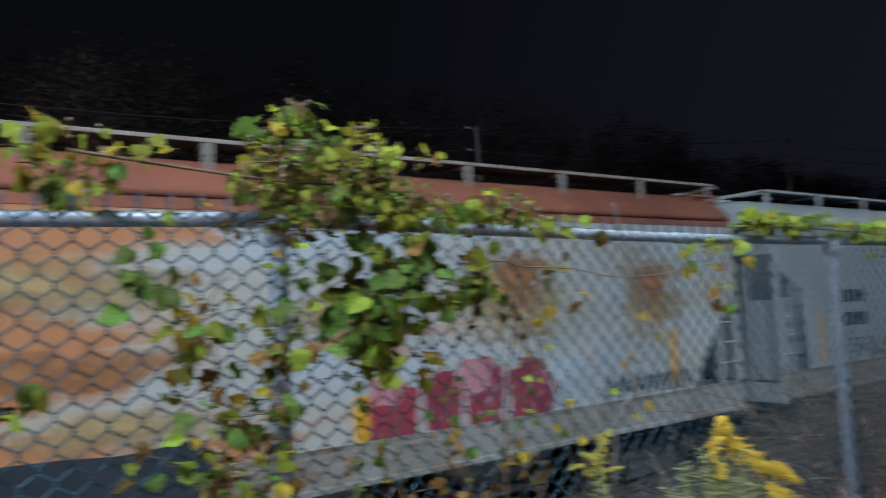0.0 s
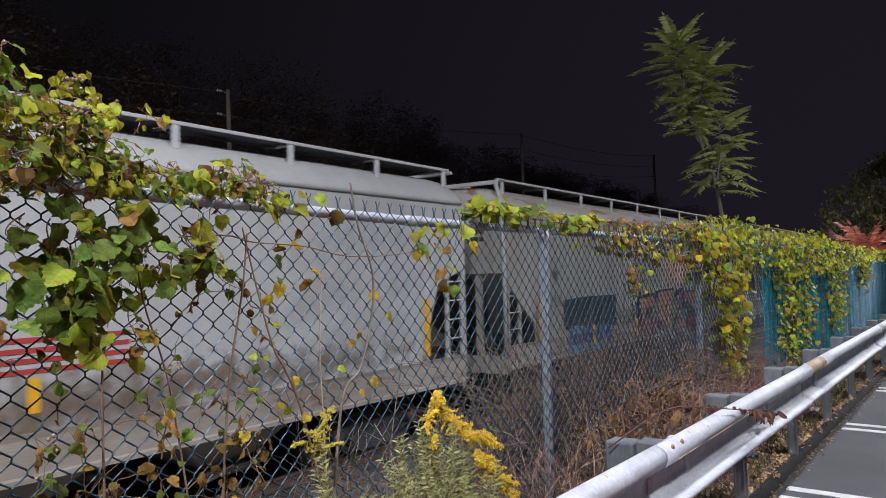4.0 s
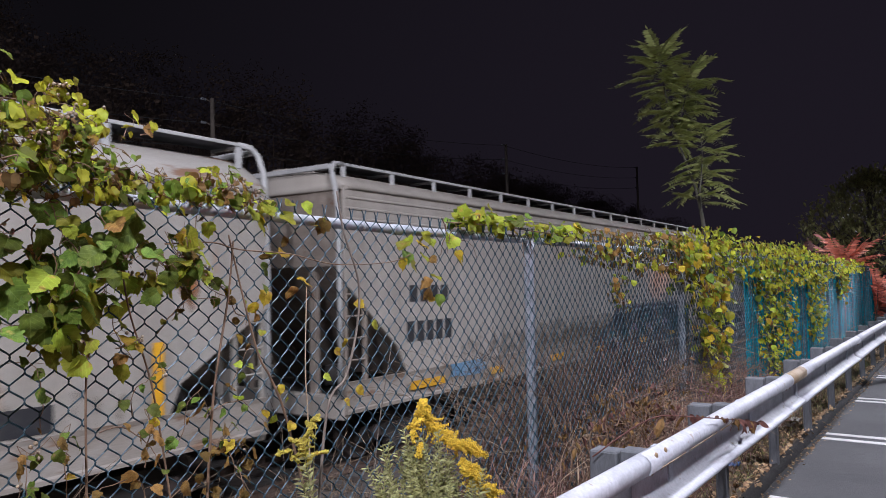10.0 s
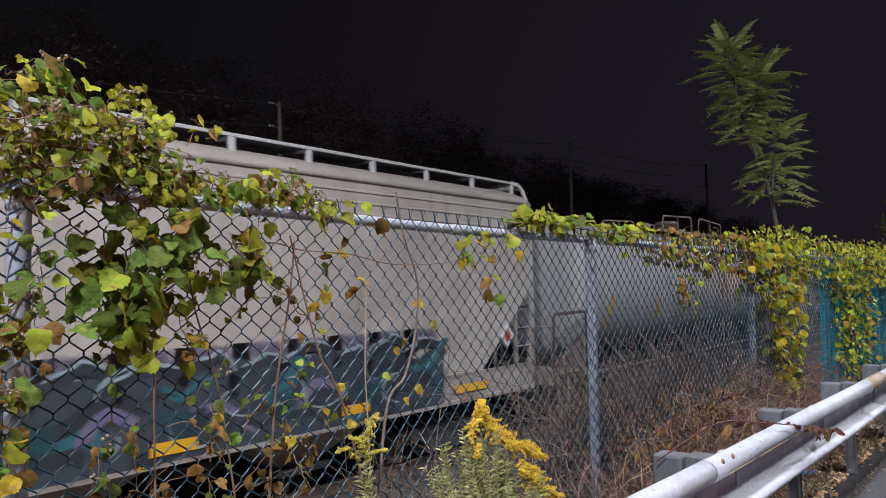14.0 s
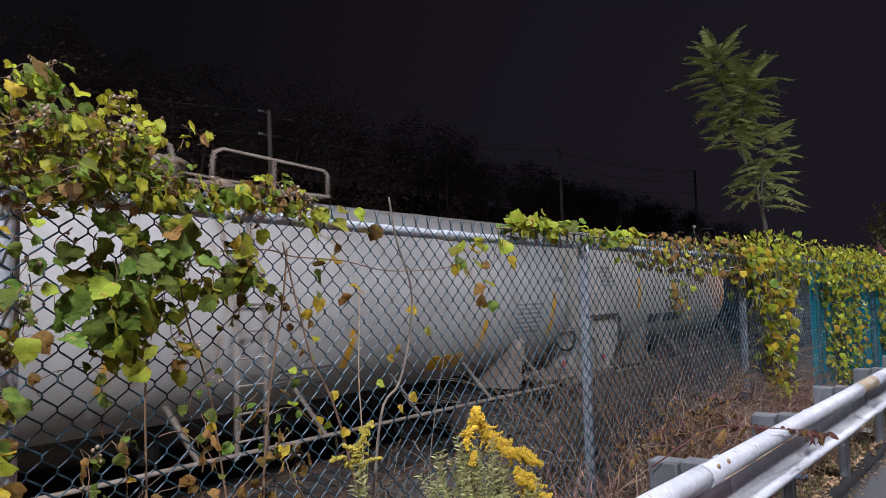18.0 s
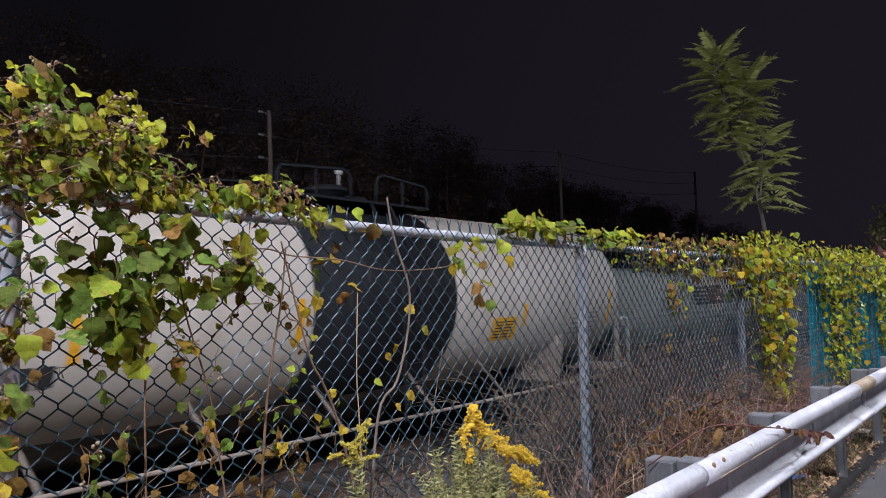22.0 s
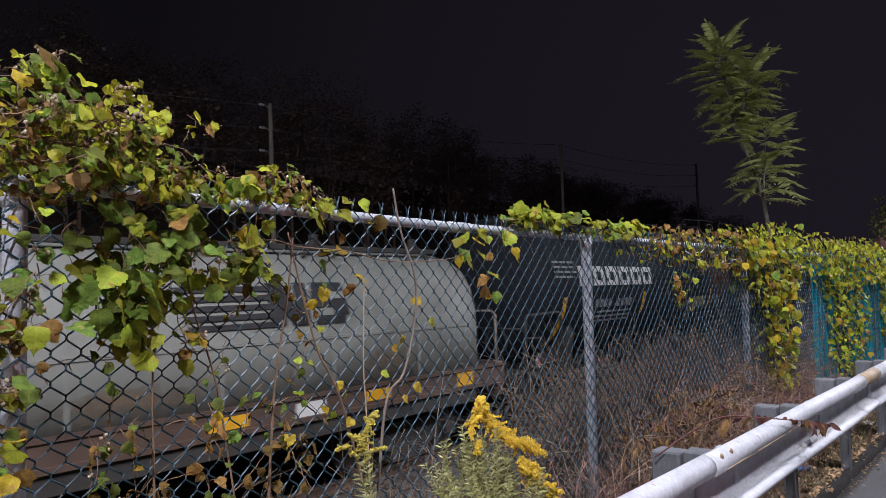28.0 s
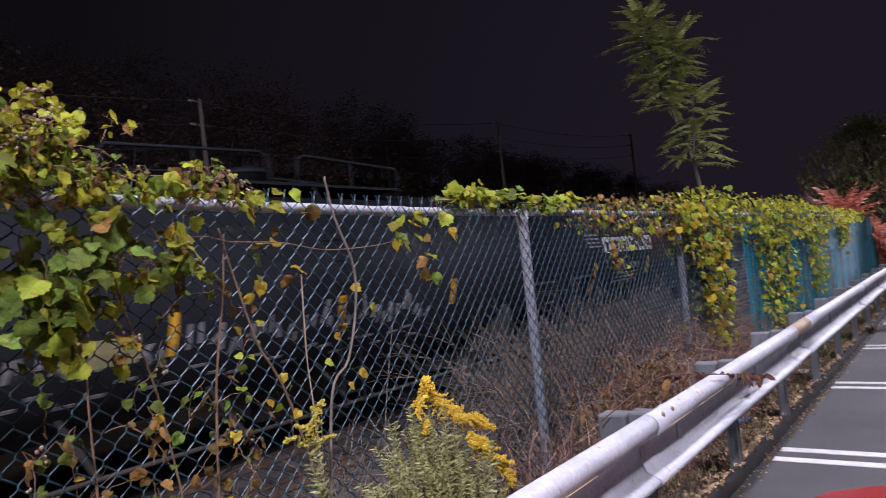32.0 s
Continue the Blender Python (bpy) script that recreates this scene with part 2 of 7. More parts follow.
MASS_GREEN = mat("leaf_mass_green", (0.21, 0.3, 0.04), (0.13, 0.19, 0.028), 0.6, scale=9, bump=0.1, island=0.8, through_light=0.5)
MASS_LIME = mat("leaf_mass_lime", (0.52, 0.56, 0.045), (0.39, 0.42, 0.04), 0.45, scale=9, bump=0.1, island=0.75, through_light=0.5)
MASS_BROWN = mat("leaf_mass_brown", (0.22, 0.125, 0.045), (0.13, 0.075, 0.03), 0.75, scale=9, bump=0.1, island=1.0, through_light=0.3, hue=-0.2)
for leaf_paint in (LEAF_GREEN, LEAF_LIME, LEAF_YELLOW, LEAF_BROWN, MASS_GREEN, MASS_LIME, MASS_BROWN):
    leaf_paint.node_tree.nodes["Principled BSDF"].inputs["Specular IOR Level"].default_value = 0.2
SLAT = mat("teal_privacy_slat", (0.016, 0.24, 0.31), (0.011, 0.16, 0.21), 0.85, scale=6, bump=0.05, vary=0.6, hue=0.2)
SLAT.node_tree.nodes["Principled BSDF"].inputs["Specular IOR Level"].default_value = 0.0
LITTER = mat("leaf_litter", (0.5, 0.36, 0.2), (0.32, 0.2, 0.1), 0.8, scale=12, bump=0.1, island=1.0, hue=0.3)
STEM = mat("vine_stem", (0.24, 0.15, 0.09), (0.13, 0.08, 0.05), 0.8, scale=12)
STALK = mat("dry_stalk", (0.24, 0.2, 0.165), (0.13, 0.105, 0.085), 0.8, scale=14)
STRAW = mat("pale_straw", (0.5, 0.39, 0.27), (0.34, 0.25, 0.16), 0.8, scale=9, bump=0, island=0.7, hue=0.2)
DRY = mat("dry_weeds", (0.216, 0.160, 0.104), (0.112, 0.080, 0.052), 0.9, scale=5, bump=0, island=1.0, hue=0.2)
BRAMBLE = mat("bramble_stem", (0.26, 0.15, 0.115), (0.14, 0.075, 0.06), 0.85, scale=6, bump=0, island=1.0, hue=0.2)
DRY_RED = mat("dry_red_leaves", (0.13, 0.05, 0.038), (0.075, 0.034, 0.026), 0.8, scale=7, bump=0, island=1.0, hue=0.2)
BERRY = mat("berry", (0.4, 0.33, 0.23), (0.22, 0.15, 0.09), 0.3, scale=30, bump=0, island=0.8, hue=0.2)
GOLD = mat("goldenrod_flower", (0.86, 0.65, 0.06), (0.76, 0.53, 0.04), 0.8, scale=20, bump=0, island=0.4, through_light=0.3, hue=0.2)
GOLD_PALE = mat("goldenrod_pale", (0.6, 0.5, 0.07), (0.48, 0.42, 0.07), 0.8, scale=20, bump=0, island=0.5, through_light=0.25, hue=0.2)
WEED_LEAF = mat("weed_leaf", (0.4, 0.4, 0.16), (0.27, 0.28, 0.11), 0.6, scale=10, bump=0, island=0.8, through_light=0.3, hue=0.5)
SUMAC = mat("sumac_leaf", (0.74, 0.3, 0.2), (0.6, 0.18, 0.11), 0.5, scale=10, bump=0, island=0.7, vary=0.0, through_light=0.35, hue=0.2)
AILANTHUS = mat("tree_leaflet", (0.4, 0.44, 0.16), (0.28, 0.32, 0.11), 0.3, scale=6, bump=0, island=0.7, through_light=0.3, hue=0.5)
FAR_LEAF = mat("far_leaf", (0.3, 0.31, 0.11), (0.2, 0.21, 0.075), 0.55, scale=3, bump=0, island=0.8, through_light=0.25)
WOODS = mat("woods", (0.22, 0.155, 0.12), (0.18, 0.125, 0.095), 0.95, scale=0.4, bump=0, island=0.1, hue=0.2)

# train paints
GRATE = mat("dark_steel_grating", (0.11, 0.11, 0.12), (0.07, 0.07, 0.078), 0.6, metal=0.3, scale=4, bump=0.1)
CAR_RUST = mat("rusted_white_paint", (0.435, 0.452, 0.470), (0.435, 0.357, 0.261), 0.7, scale=0.8, stretch=(0.45, 1, 1.5), spots=(0.42, 0.18, 0.07), spot_at=0.58, spot_scale=0.9, grad=(11.4, 7.8, 0.2))
ROOF_RUST = mat("rusted_roof", (0.31, 0.105, 0.052), (0.2, 0.07, 0.04), 0.8, scale=1.0, stretch=(0.5, 1, 1), spots=(0.48, 0.27, 0.15), spot_at=0.62, spot_scale=0.9)
CAR_GREY = mat("light_grey_paint", (0.435, 0.435, 0.426), (0.374, 0.374, 0.365), 0.6, scale=1.2, stretch=STREAK, spots=(0.36, 0.35, 0.33), spot_at=0.62, spot_scale=3)
CAR_BEIGE = mat("beige_grey_paint", (0.375, 0.352, 0.312), (0.29, 0.264, 0.226), 0.62, scale=1.0, stretch=STREAK, spots=(0.32, 0.25, 0.19), spot_at=0.63, spot_scale=1.6)
CAR_SAND = mat("sand_grey_paint", (0.435, 0.396, 0.348), (0.348, 0.313, 0.270), 0.62, scale=0.9, stretch=STREAK, spots=(0.33, 0.27, 0.21), spot_at=0.63, spot_scale=1.8)
ROOF_BEIGE = mat("beige_roof", (0.46, 0.44, 0.41), (0.38, 0.345, 0.3), 0.55, scale=1.3, stretch=(0.35, 1, 2), spots=(0.24, 0.14, 0.09), spot_at=0.56, spot_scale=2.4)
ROOF_GREY = mat("grey_roof", (0.468, 0.468, 0.459), (0.396, 0.396, 0.387), 0.6, scale=1.4)
TANK_WHITE = mat("white_tank_paint", (0.5, 0.49, 0.48), (0.4, 0.385, 0.36), 0.66, scale=0.9, stretch=STREAK, spots=(0.33, 0.27, 0.21), spot_at=0.6, spot_scale=1.2)
TANK_CREAM = mat("cream_tank_paint", (0.56, 0.525, 0.475), (0.45, 0.41, 0.35), 0.62, scale=0.9, stretch=STREAK, spots=(0.36, 0.29, 0.22), spot_at=0.62, spot_scale=1.2)
TANK_BLACK = mat("black_tank_paint", (0.015, 0.017, 0.022), (0.011, 0.012, 0.015), 0.72, scale=1.2, stretch=STREAK, spots=(0.04, 0.038, 0.036), spot_at=0.62, spot_scale=2.4)
TANK_BLACK.node_tree.nodes["Principled BSDF"].inputs["Specular IOR Level"].default_value = 0.2
HOOD_GREY = mat("grey_hood_paint", (0.255, 0.26, 0.232), (0.195, 0.2, 0.178), 0.62, scale=1.0, stretch=STREAK, spots=(0.17, 0.15, 0.125), spot_at=0.64, spot_scale=2.5)
SILL_BROWN = mat("brown_sill_paint", (0.1, 0.06, 0.042), (0.064, 0.04, 0.03), 0.7, scale=2.2, spots=(0.3, 0.26, 0.2), spot_at=0.66, spot_scale=4)
SILL = mat("road_grimed_sill_paint", (0.34, 0.31, 0.272), (0.22, 0.185, 0.145), 0.75, scale=2.2, stretch=(0.5, 1, 1.6), spots=(0.2, 0.13, 0.085), spot_at=0.56, spot_scale=3.5)
UNDER = mat("underframe_grime", (0.05, 0.045, 0.04), (0.03, 0.027, 0.025), 0.85, scale=3)
GRIME_TAN = mat("tan_grimy_steel", (0.34, 0.29, 0.24), (0.22, 0.18, 0.15), 0.75, scale=3, spots=(0.2, 0.1, 0.06), spot_at=0.62, spot_scale=5)
WHEEL_STEEL = mat("wheel_steel", (0.1, 0.08, 0.07), (0.06, 0.045, 0.04), 0.6, 0.4, scale=6)
YELLOW = mat("yellow_reflector", (0.75, 0.4, 0.015), (0.62, 0.32, 0.015), 0.45, scale=6, spots=(0.4, 0.22, 0.05), spot_at=0.68, spot_scale=12)
BLACK_MARK = mat("black_lettering", (0.03, 0.03, 0.035), (0.05, 0.05, 0.05), 0.6, scale=6)
WHITE_MARK = mat("white_lettering", (0.68, 0.68, 0.66), (0.55, 0.55, 0.53), 0.6, scale=6)
BLACK_MARK.node_tree.nodes["Principled BSDF"].inputs["Specular IOR Level"].default_value = 0.15
GREY_MARK = mat("faded_lettering", (0.26, 0.26, 0.27), (0.18, 0.18, 0.19), 0.7, scale=8)
RED_MARK = mat("red_marking", (0.4, 0.04, 0.035), (0.3, 0.035, 0.03), 0.6, scale=5)
SPRAY = {
    "red": mat("spray_red", (0.27, 0.045, 0.05), (0.2, 0.035, 0.04), 0.6, scale=3),
    "orange": mat("spray_orange", (0.41, 0.19, 0.12), (0.36, 0.15, 0.1), 0.6, scale=3),
    "rust": mat("rust_bloom", (0.46, 0.25, 0.13), (0.5, 0.36, 0.25), 0.8, scale=2.5),
    "maroon": mat("spray_maroon", (0.3, 0.035, 0.06), (0.2, 0.03, 0.045), 0.6, scale=3),
    "pink": mat("spray_pink", (0.5, 0.22, 0.22), (0.42, 0.18, 0.2), 0.6, scale=3),
    "blue": mat("spray_blue", (0.02, 0.085, 0.24), (0.015, 0.06, 0.17), 0.6, scale=3),
    "pale_blue": mat("spray_pale_blue", (0.16, 0.3, 0.45), (0.1, 0.22, 0.36), 0.6, scale=3),
    "slate": mat("spray_slate", (0.042, 0.05, 0.064), (0.03, 0.037, 0.048), 0.7, scale=2),
    "dark": mat("spray_dark", (0.015, 0.018, 0.025), (0.028, 0.03, 0.038), 0.7, scale=3),
    "green": mat("spray_green", (0.14, 0.16, 0.09), (0.2, 0.2, 0.13), 0.7, scale=3),
    "teal": mat("spray_teal", (0.03, 0.13, 0.15), (0.02, 0.09, 0.11), 0.6, scale=3),
    "purple": mat("spray_purple", (0.12, 0.1, 0.2), (0.16, 0.14, 0.2), 0.6, scale=3),
    "chalk": mat("spray_chalk", (0.48, 0.46, 0.44), (0.38, 0.36, 0.33), 0.7, scale=3),
    "olive_haze": mat("spray_olive_haze", (0.36, 0.34, 0.24), (0.3, 0.3, 0.2), 0.7, scale=3),
    "silver": mat("spray_silver", (0.3, 0.36, 0.38), (0.22, 0.27, 0.3), 0.55, scale=3),
}
RUST_FILM = film("rust_film", (0.43, 0.19, 0.07), 0.8, 0.9)
OCHRE_FILM = film("ochre_rust_film", (0.58, 0.4, 0.18), 0.8, 0.75)
BROWN_FILM = film("brown_film", (0.22, 0.16, 0.105), 0.85, 0.5)
PURPLE_MIST = film("purple_paint_mist", (0.16, 0.13, 0.22), 0.7, 0.7)
TEAL_MIST = film("teal_paint_mist", (0.025, 0.1, 0.12), 0.7, 0.5)
CAR_RED = mat("red_car_paint", (0.42, 0.02, 0.02), (0.38, 0.018, 0.018), 0.22, 0.1, scale=2, bump=0.0)
CAR_GLASS = mat("dark_car_glass", (0.01, 0.012, 0.014), (0.01, 0.012, 0.014), 0.08, scale=2, bump=0)
RUBBER = mat("tyre_rubber", (0.02, 0.02, 0.02), (0.03, 0.03, 0.03), 0.85, scale=8)
CHROME = mat("car_trim", (0.5, 0.5, 0.52), (0.4, 0.4, 0.42), 0.25, 0.8, scale=4, bump=0)
LAMP_GLOW = mat("lamp_lens", (1.0, 0.93, 0.86), (1.0, 0.93, 0.86), 0.4, bump=0, glow=6)
PLASTIC_BLUE = mat("blue_wrapper", (0.05, 0.16, 0.45), (0.03, 0.1, 0.3), 0.4, scale=30)
PAPER = mat("paper_scrap", (0.6, 0.58, 0.54), (0.45, 0.42, 0.38), 0.8, scale=20)


# ---------------------------------------------------------------- mesh building
class Shape:
    """Collects vertices and faces of one part."""

    def __init__(self):
        self.v, self.f, self.smooth = [], [], False

    def quad_strip(self, rings, closed=True, caps=True):
        base, k = len(self.v), len(rings[0])
        for r in rings:
            self.v.extend(tuple(p) for p in r)
        for i in range(len(rings) - 1):
            a, b = base + i * k, base + (i + 1) * k
            for j in range(k if closed else k - 1):
                j2 = (j + 1) % k
                self.f.append((a + j, a + j2, b + j2, b + j))
        if caps and closed:
            self.f.append(tuple(range(base + k - 1, base - 1, -1)))
            e = base + (len(rings) - 1) * k
            self.f.append(tuple(range(e, e + k)))
        return self

    def box(self, x0, x1, y0, y1, z0, z1, c=0.0):
        """A box, its upright edges and rims chamfered by c."""
        c = min(c, 0.45 * min(abs(x1 - x0), abs(y1 - y0), abs(z1 - z0)))
        if c <= 0:
            ring = lambda z, d: [(x0 + d, y0 + d, z), (x1 - d, y0 + d, z), (x1 - d, y1 - d, z), (x0 + d, y1 - d, z)]
            return self.quad_strip([ring(z0, 0), ring(z1, 0)])

        def ring(z, d):
            return [(x0 + c, y0 + d, z), (x1 - c, y0 + d, z), (x1 - d, y0 + c, z), (x1 - d, y1 - c, z),
                    (x1 - c, y1 - d, z), (x0 + c, y1 - d, z), (x0 + d, y1 - c, z), (x0 + d, y0 + c, z)]
        return self.quad_strip([ring(z0, c * 0.7), ring(z0 + c, 0), ring(z1 - c, 0), ring(z1, c * 0.7)])

    def tube(self, path, r, sides=6, r1=None, caps=True):
        """A round bar along a path, tapering from r to r1."""
        pts = [Vector(p) for p in path]
        r1 = r if r1 is None else r1
        rings, last = [], None
        for i, p in enumerate(pts):
            d = (pts[min(i + 1, len(pts) - 1)] - pts[max(i - 1, 0)])
            d = d.normalized() if d.length > 1e-9 else Vector((0, 0, 1))
            if last is None:
                side = d.cross(Vector((0, 0, 1)))
                side = side.normalized() if side.length > 0.05 else Vector((1, 0, 0))
            else:
                side = (last - d * last.dot(d))
                side = side.normalized() if side.length > 1e-6 else Vector((1, 0, 0))
            last, up = side, d.cross(side)
            rr = r + (r1 - r) * i / max(len(pts) - 1, 1)
            rings.append([p + (side * math.cos(a) + up * math.sin(a)) * rr for a in (2 * math.pi * k / sides for k in range(sides))])
        return self.quad_strip(rings, True, caps)

    def lathe(self, origin, axis, profile, sides=24, caps=True):
        """Turned shape: profile of (along, radius) round an axis 'x', 'y' or 'z'."""
        o = Vector(origin)
        e = {"x": (Vector((1, 0, 0)), Vector((0, 1, 0)), Vector((0, 0, 1))), "y": (Vector((0, 1, 0)), Vector((0, 0, 1)), Vector((1, 0, 0))),
             "z": (Vector((0, 0, 1)), Vector((1, 0, 0)), Vector((0, 1, 0)))}[axis]
        rings = [[o + e[0] * a + (e[1] * math.cos(q) + e[2] * math.sin(q)) * r for q in (2 * math.pi * k / sides for k in range(sides))] for a, r in profile]
        return self.quad_strip(rings, True, caps)

    def slab(self, outline, axis, lo, hi):
        """A flat polygon given in the plane across an axis, thickened from lo to hi."""
        put = {"x": lambda a, b, w: (w, a, b), "y": lambda a, b, w: (a, w, b), "z": lambda a, b, w: (a, b, w)}[axis]
        return self.quad_strip([[put(a, b, lo) for a, b in outline], [put(a, b, hi) for a, b in outline]])

    def mesh(self, name, material):
        me = bpy.data.meshes.new(name)
        me.from_pydata(self.v, [], self.f)
        me.materials.append(material)
        bm = bmesh.new()
        bm.from_mesh(me)
        bmesh.ops.recalc_face_normals(bm, faces=bm.faces)
        bm.to_mesh(me)
        bm.free()
        if self.smooth:
            for p in me.polygons:
                p.use_smooth = True
        return me


def part(name, shape, material, parent=None, label=""):
    ob = new(name, shape.mesh(name, material) if isinstance(shape, Shape) else shape)
    ob.parent = parent
    return tagged(ob, label) if label else ob


def thing(name, label, category, group="", kind="", at=None):
    ob = new(name)
    ob.empty_display_size = 0.2
    if at is not None:
        ob.matrix_world = at
    return tagged(ob, label, category, group, kind)


def smooth(s):
    s.smooth = True
    return s



# ---------------------------------------------------------------- plan
TOR, TRACK_Y, SKEW, SPEED = -1.28, 8.9, 0.02, 4.13
TRACK_YAW = math.degrees(math.atan(SKEW))
FENCE_Y, RAIL_Z = 2.1, 1.81


def slope_z(y):
    """Height of the ground across the place, from the car park down to the track and up the far hill."""
    pts = [(-70, 0), (1.3, 0), (2.4, -0.02), (3.2, -0.35), (5.6, -1.35), (6.6, -1.55), (13.5, -1.6), (22, -1.2), (40, 3), (75, 17), (130, 24), (400, 26)]
    for (a, za), (b, zb) in zip(pts, pts[1:]):
        if y <= b:
            return za + (zb - za) * max(0, (y - a)) / (b - a)
    return pts[-1][1]


def ground_sheet():
    ys = [1.28, 1.5, 1.7, 1.9, 2.1, 2.3, 2.6, 3, 3.4, 3.9, 4.4, 5, 5.6, 6.2, 6.8, 13, 14, 18, 22, 30, 40, 55, 75, 100, 130, 250, 400]
    xs = [-400, -200, -100, -60, -30, -15, -8] + [-5 + 0.5 * i for i in range(60)] + [26 + 2 * i for i in range(14)] + [60, 90, 150, 250, 500]
    s = Shape()
    for x in xs:
        for y in ys:
            rough = 0.045 if 1.6 < y < 6 else (0.0 if y < 14 else 0.6)
            s.v.append((x, y + (SKEW * x if y > 5 else 0), slope_z(y) - 0.004 + rough * (noise.noise((x * 1.3, y * 1.9, 0)) if y < 14 else noise.noise((x * 0.05, y * 0.05, 3)))))
    k = len(ys)
    for i in range(len(xs) - 1):
        for j in range(k - 1):
            s.f.append((i * k + j, (i + 1) * k + j, (i + 1) * k + j + 1, i * k + j + 1))
    tagged(part("ground", smooth(s), DIRT), "brown dirt verge and bank falling to the railway", "ground", kind="structure")


ground_sheet()
lot = Shape().box(-400, 500, -400, 1.28, -0.3, 0.0)
parking = tagged(part("parking_lot", lot, ASPHALT), "worn dark grey asphalt car park", "ground", kind="structure")
for i in range(-4, 14):
    for dx in (-0.125, 0.125):
        x = 5.52 + 2.59 * i + dx
        part("stall_line", Shape().box(x - 0.05, x + 0.05, -3.8, 1.22, 0.001, 0.005), PAINT_LINE, parking)
# Low berm; its black also paints in the shadow line at the edge.
berm = Shape()
rings = []
for i in range(120):
    x = -20 + 0.6 * i
    w = 0.02 * noise.noise((x, 0, 5))
    h = 0.05 + 0.02 * noise.noise((x * 1.7, 2, 5))
    rings.append([(x, 1.27 + w, -0.05), (x, 1.29 + w, h * 0.7), (x, 1.33 + w, h), (x, 1.37 + w, h * 0.8), (x, 1.4 + w, -0.05)])
berm.quad_strip(rings)
tagged(part("asphalt_berm", smooth(berm), KERB), "low asphalt berm at the car park edge, blackened for its shadow", "kerb", kind="structure")


# ---------------------------------------------------------------- railway
def track():
    bed = Shape()
    bed.quad_strip([[(x, TRACK_Y + SKEW * x - 3.0, TOR - 0.42), (x, TRACK_Y + SKEW * x - 1.7, TOR - 0.19), (x, TRACK_Y + SKEW * x + 1.7, TOR - 0.19),
                     (x, TRACK_Y + SKEW * x + 3.0, TOR - 0.42)] for x in range(-120, 201, 8)], closed=False)
    tagged(part("ballast_bed", bed, BALLAST), "grey stone ballast under the railway track", "ballast", kind="structure")
    line = thing("railway_track", "steel rails on dark wooden sleepers", "railway track", kind="structure", at=pose(0, TRACK_Y, TOR, 0, 0, TRACK_YAW))
    for side in (-0.75, 0.75):
        s = Shape().slab([(-0.07, -0.17), (0.07, -0.17), (0.07, -0.15), (0.012, -0.12), (0.012, -0.04), (0.036, -0.03), (0.036, 0), (-0.036, 0), (-0.036, -0.03), (-0.012, -0.04), (-0.012, -0.12), (-0.07, -0.15)], "x", -120, 200)
        for i, v in enumerate(s.v):
            s.v[i] = (v[0], v[1] + side, v[2])
        part("rail", s, RAIL_STEEL, line)
    tie = Shape().box(-0.11, 0.11, -1.3, 1.3, -0.33, -0.172, 0.01).mesh("sleeper", TIE_WOOD)
    for i in range(150):
        ob = part("sleeper", tie, None, line)
        ob.location = (-20 + 0.55 * i, 0, 0)


track()
CARS, WHEELSETS = [], []
wheelset_shape = Shape()
for y in (-0.75, 0.75):
    k = 1 if y > 0 else -1
    wheelset_shape.lathe((0, y, 0), "y", [(0.07 * k, 0.1), (0.07 * k, 0.14), (0.02 * k, 0.2), (0.02 * k, 0.36), (0.065 * k, 0.4), (0.065 * k, 0.455), (-0.05 * k, 0.46), (-0.055 * k, 0.485), (-0.075 * k, 0.48), (-0.075 * k, 0.4), (-0.02 * k, 0.36), (-0.02 * k, 0.2), (-0.06 * k, 0.13)], 28)
    for a in range(3):
        q = 2 * math.pi * a / 3
        wheelset_shape.tube([(0.28 * math.cos(q), y + 0.021 * k, 0.28 * math.sin(q)), (0.28 * math.cos(q), y + 0.034 * k, 0.28 * math.sin(q))], 0.035, 8)
wheelset_shape.lathe((0, 0, 0), "y", [(-1.05, 0.07), (-0.68, 0.09), (0.68, 0.09), (1.05, 0.07)], 12)
WHEELSET = wheelset_shape.mesh("wheelset", WHEEL_STEEL)
frame_side = Shape().slab([(-1.15, 0.34), (-1.15, 0.58), (-0.55, 0.74), (0.55, 0.74), (1.15, 0.58), (1.15, 0.34), (0.95, 0.34), (0.85, 0.46), (0.45, 0.3), (0.42, 0.14), (-0.42, 0.14), (-0.45, 0.3), (-0.85, 0.46), (-0.95, 0.34)], "y", -0.07, 0.07)
SIDEFRAME = frame_side.mesh("sideframe", UNDER)
SPRING = Shape().lathe((0, 0, 0), "z", [(0.2 + 0.02 * i, 0.075 + (0.014 if i % 2 else 0)) for i in range(12)], 10).mesh("spring", UNDER)
BEARING = Shape().lathe((0, 0, 0), "y", [(-0.09, 0.06), (-0.08, 0.11), (0.08, 0.11)], 14).mesh("bearing", WHEEL_STEEL)


def bogie(car, x):
    for y in (-1.0, 1.0):
        f = part("sideframe", SIDEFRAME, None, car)
        f.location = (x, y, 0)
        for dx in (-0.2, 0, 0.2):
            sp = part("spring", SPRING, None, car)
            sp.location = (x + dx, y, 0)
    part("bolster", Shape().box(x - 0.2, x + 0.2, -1.05, 1.05, 0.42, 0.68, 0.03), UNDER, car)
    for dx in (-0.88, 0.88):
        w = part("wheelset", WHEELSET, None, car)
        w.location = (x + dx, 0, 0.485)
        WHEELSETS.append((w, x + dx))
        for y in (-1.09, 1.09):
            bg = part("bearing", BEARING, None, car)
            bg.location = (x + dx, y, 0.485)


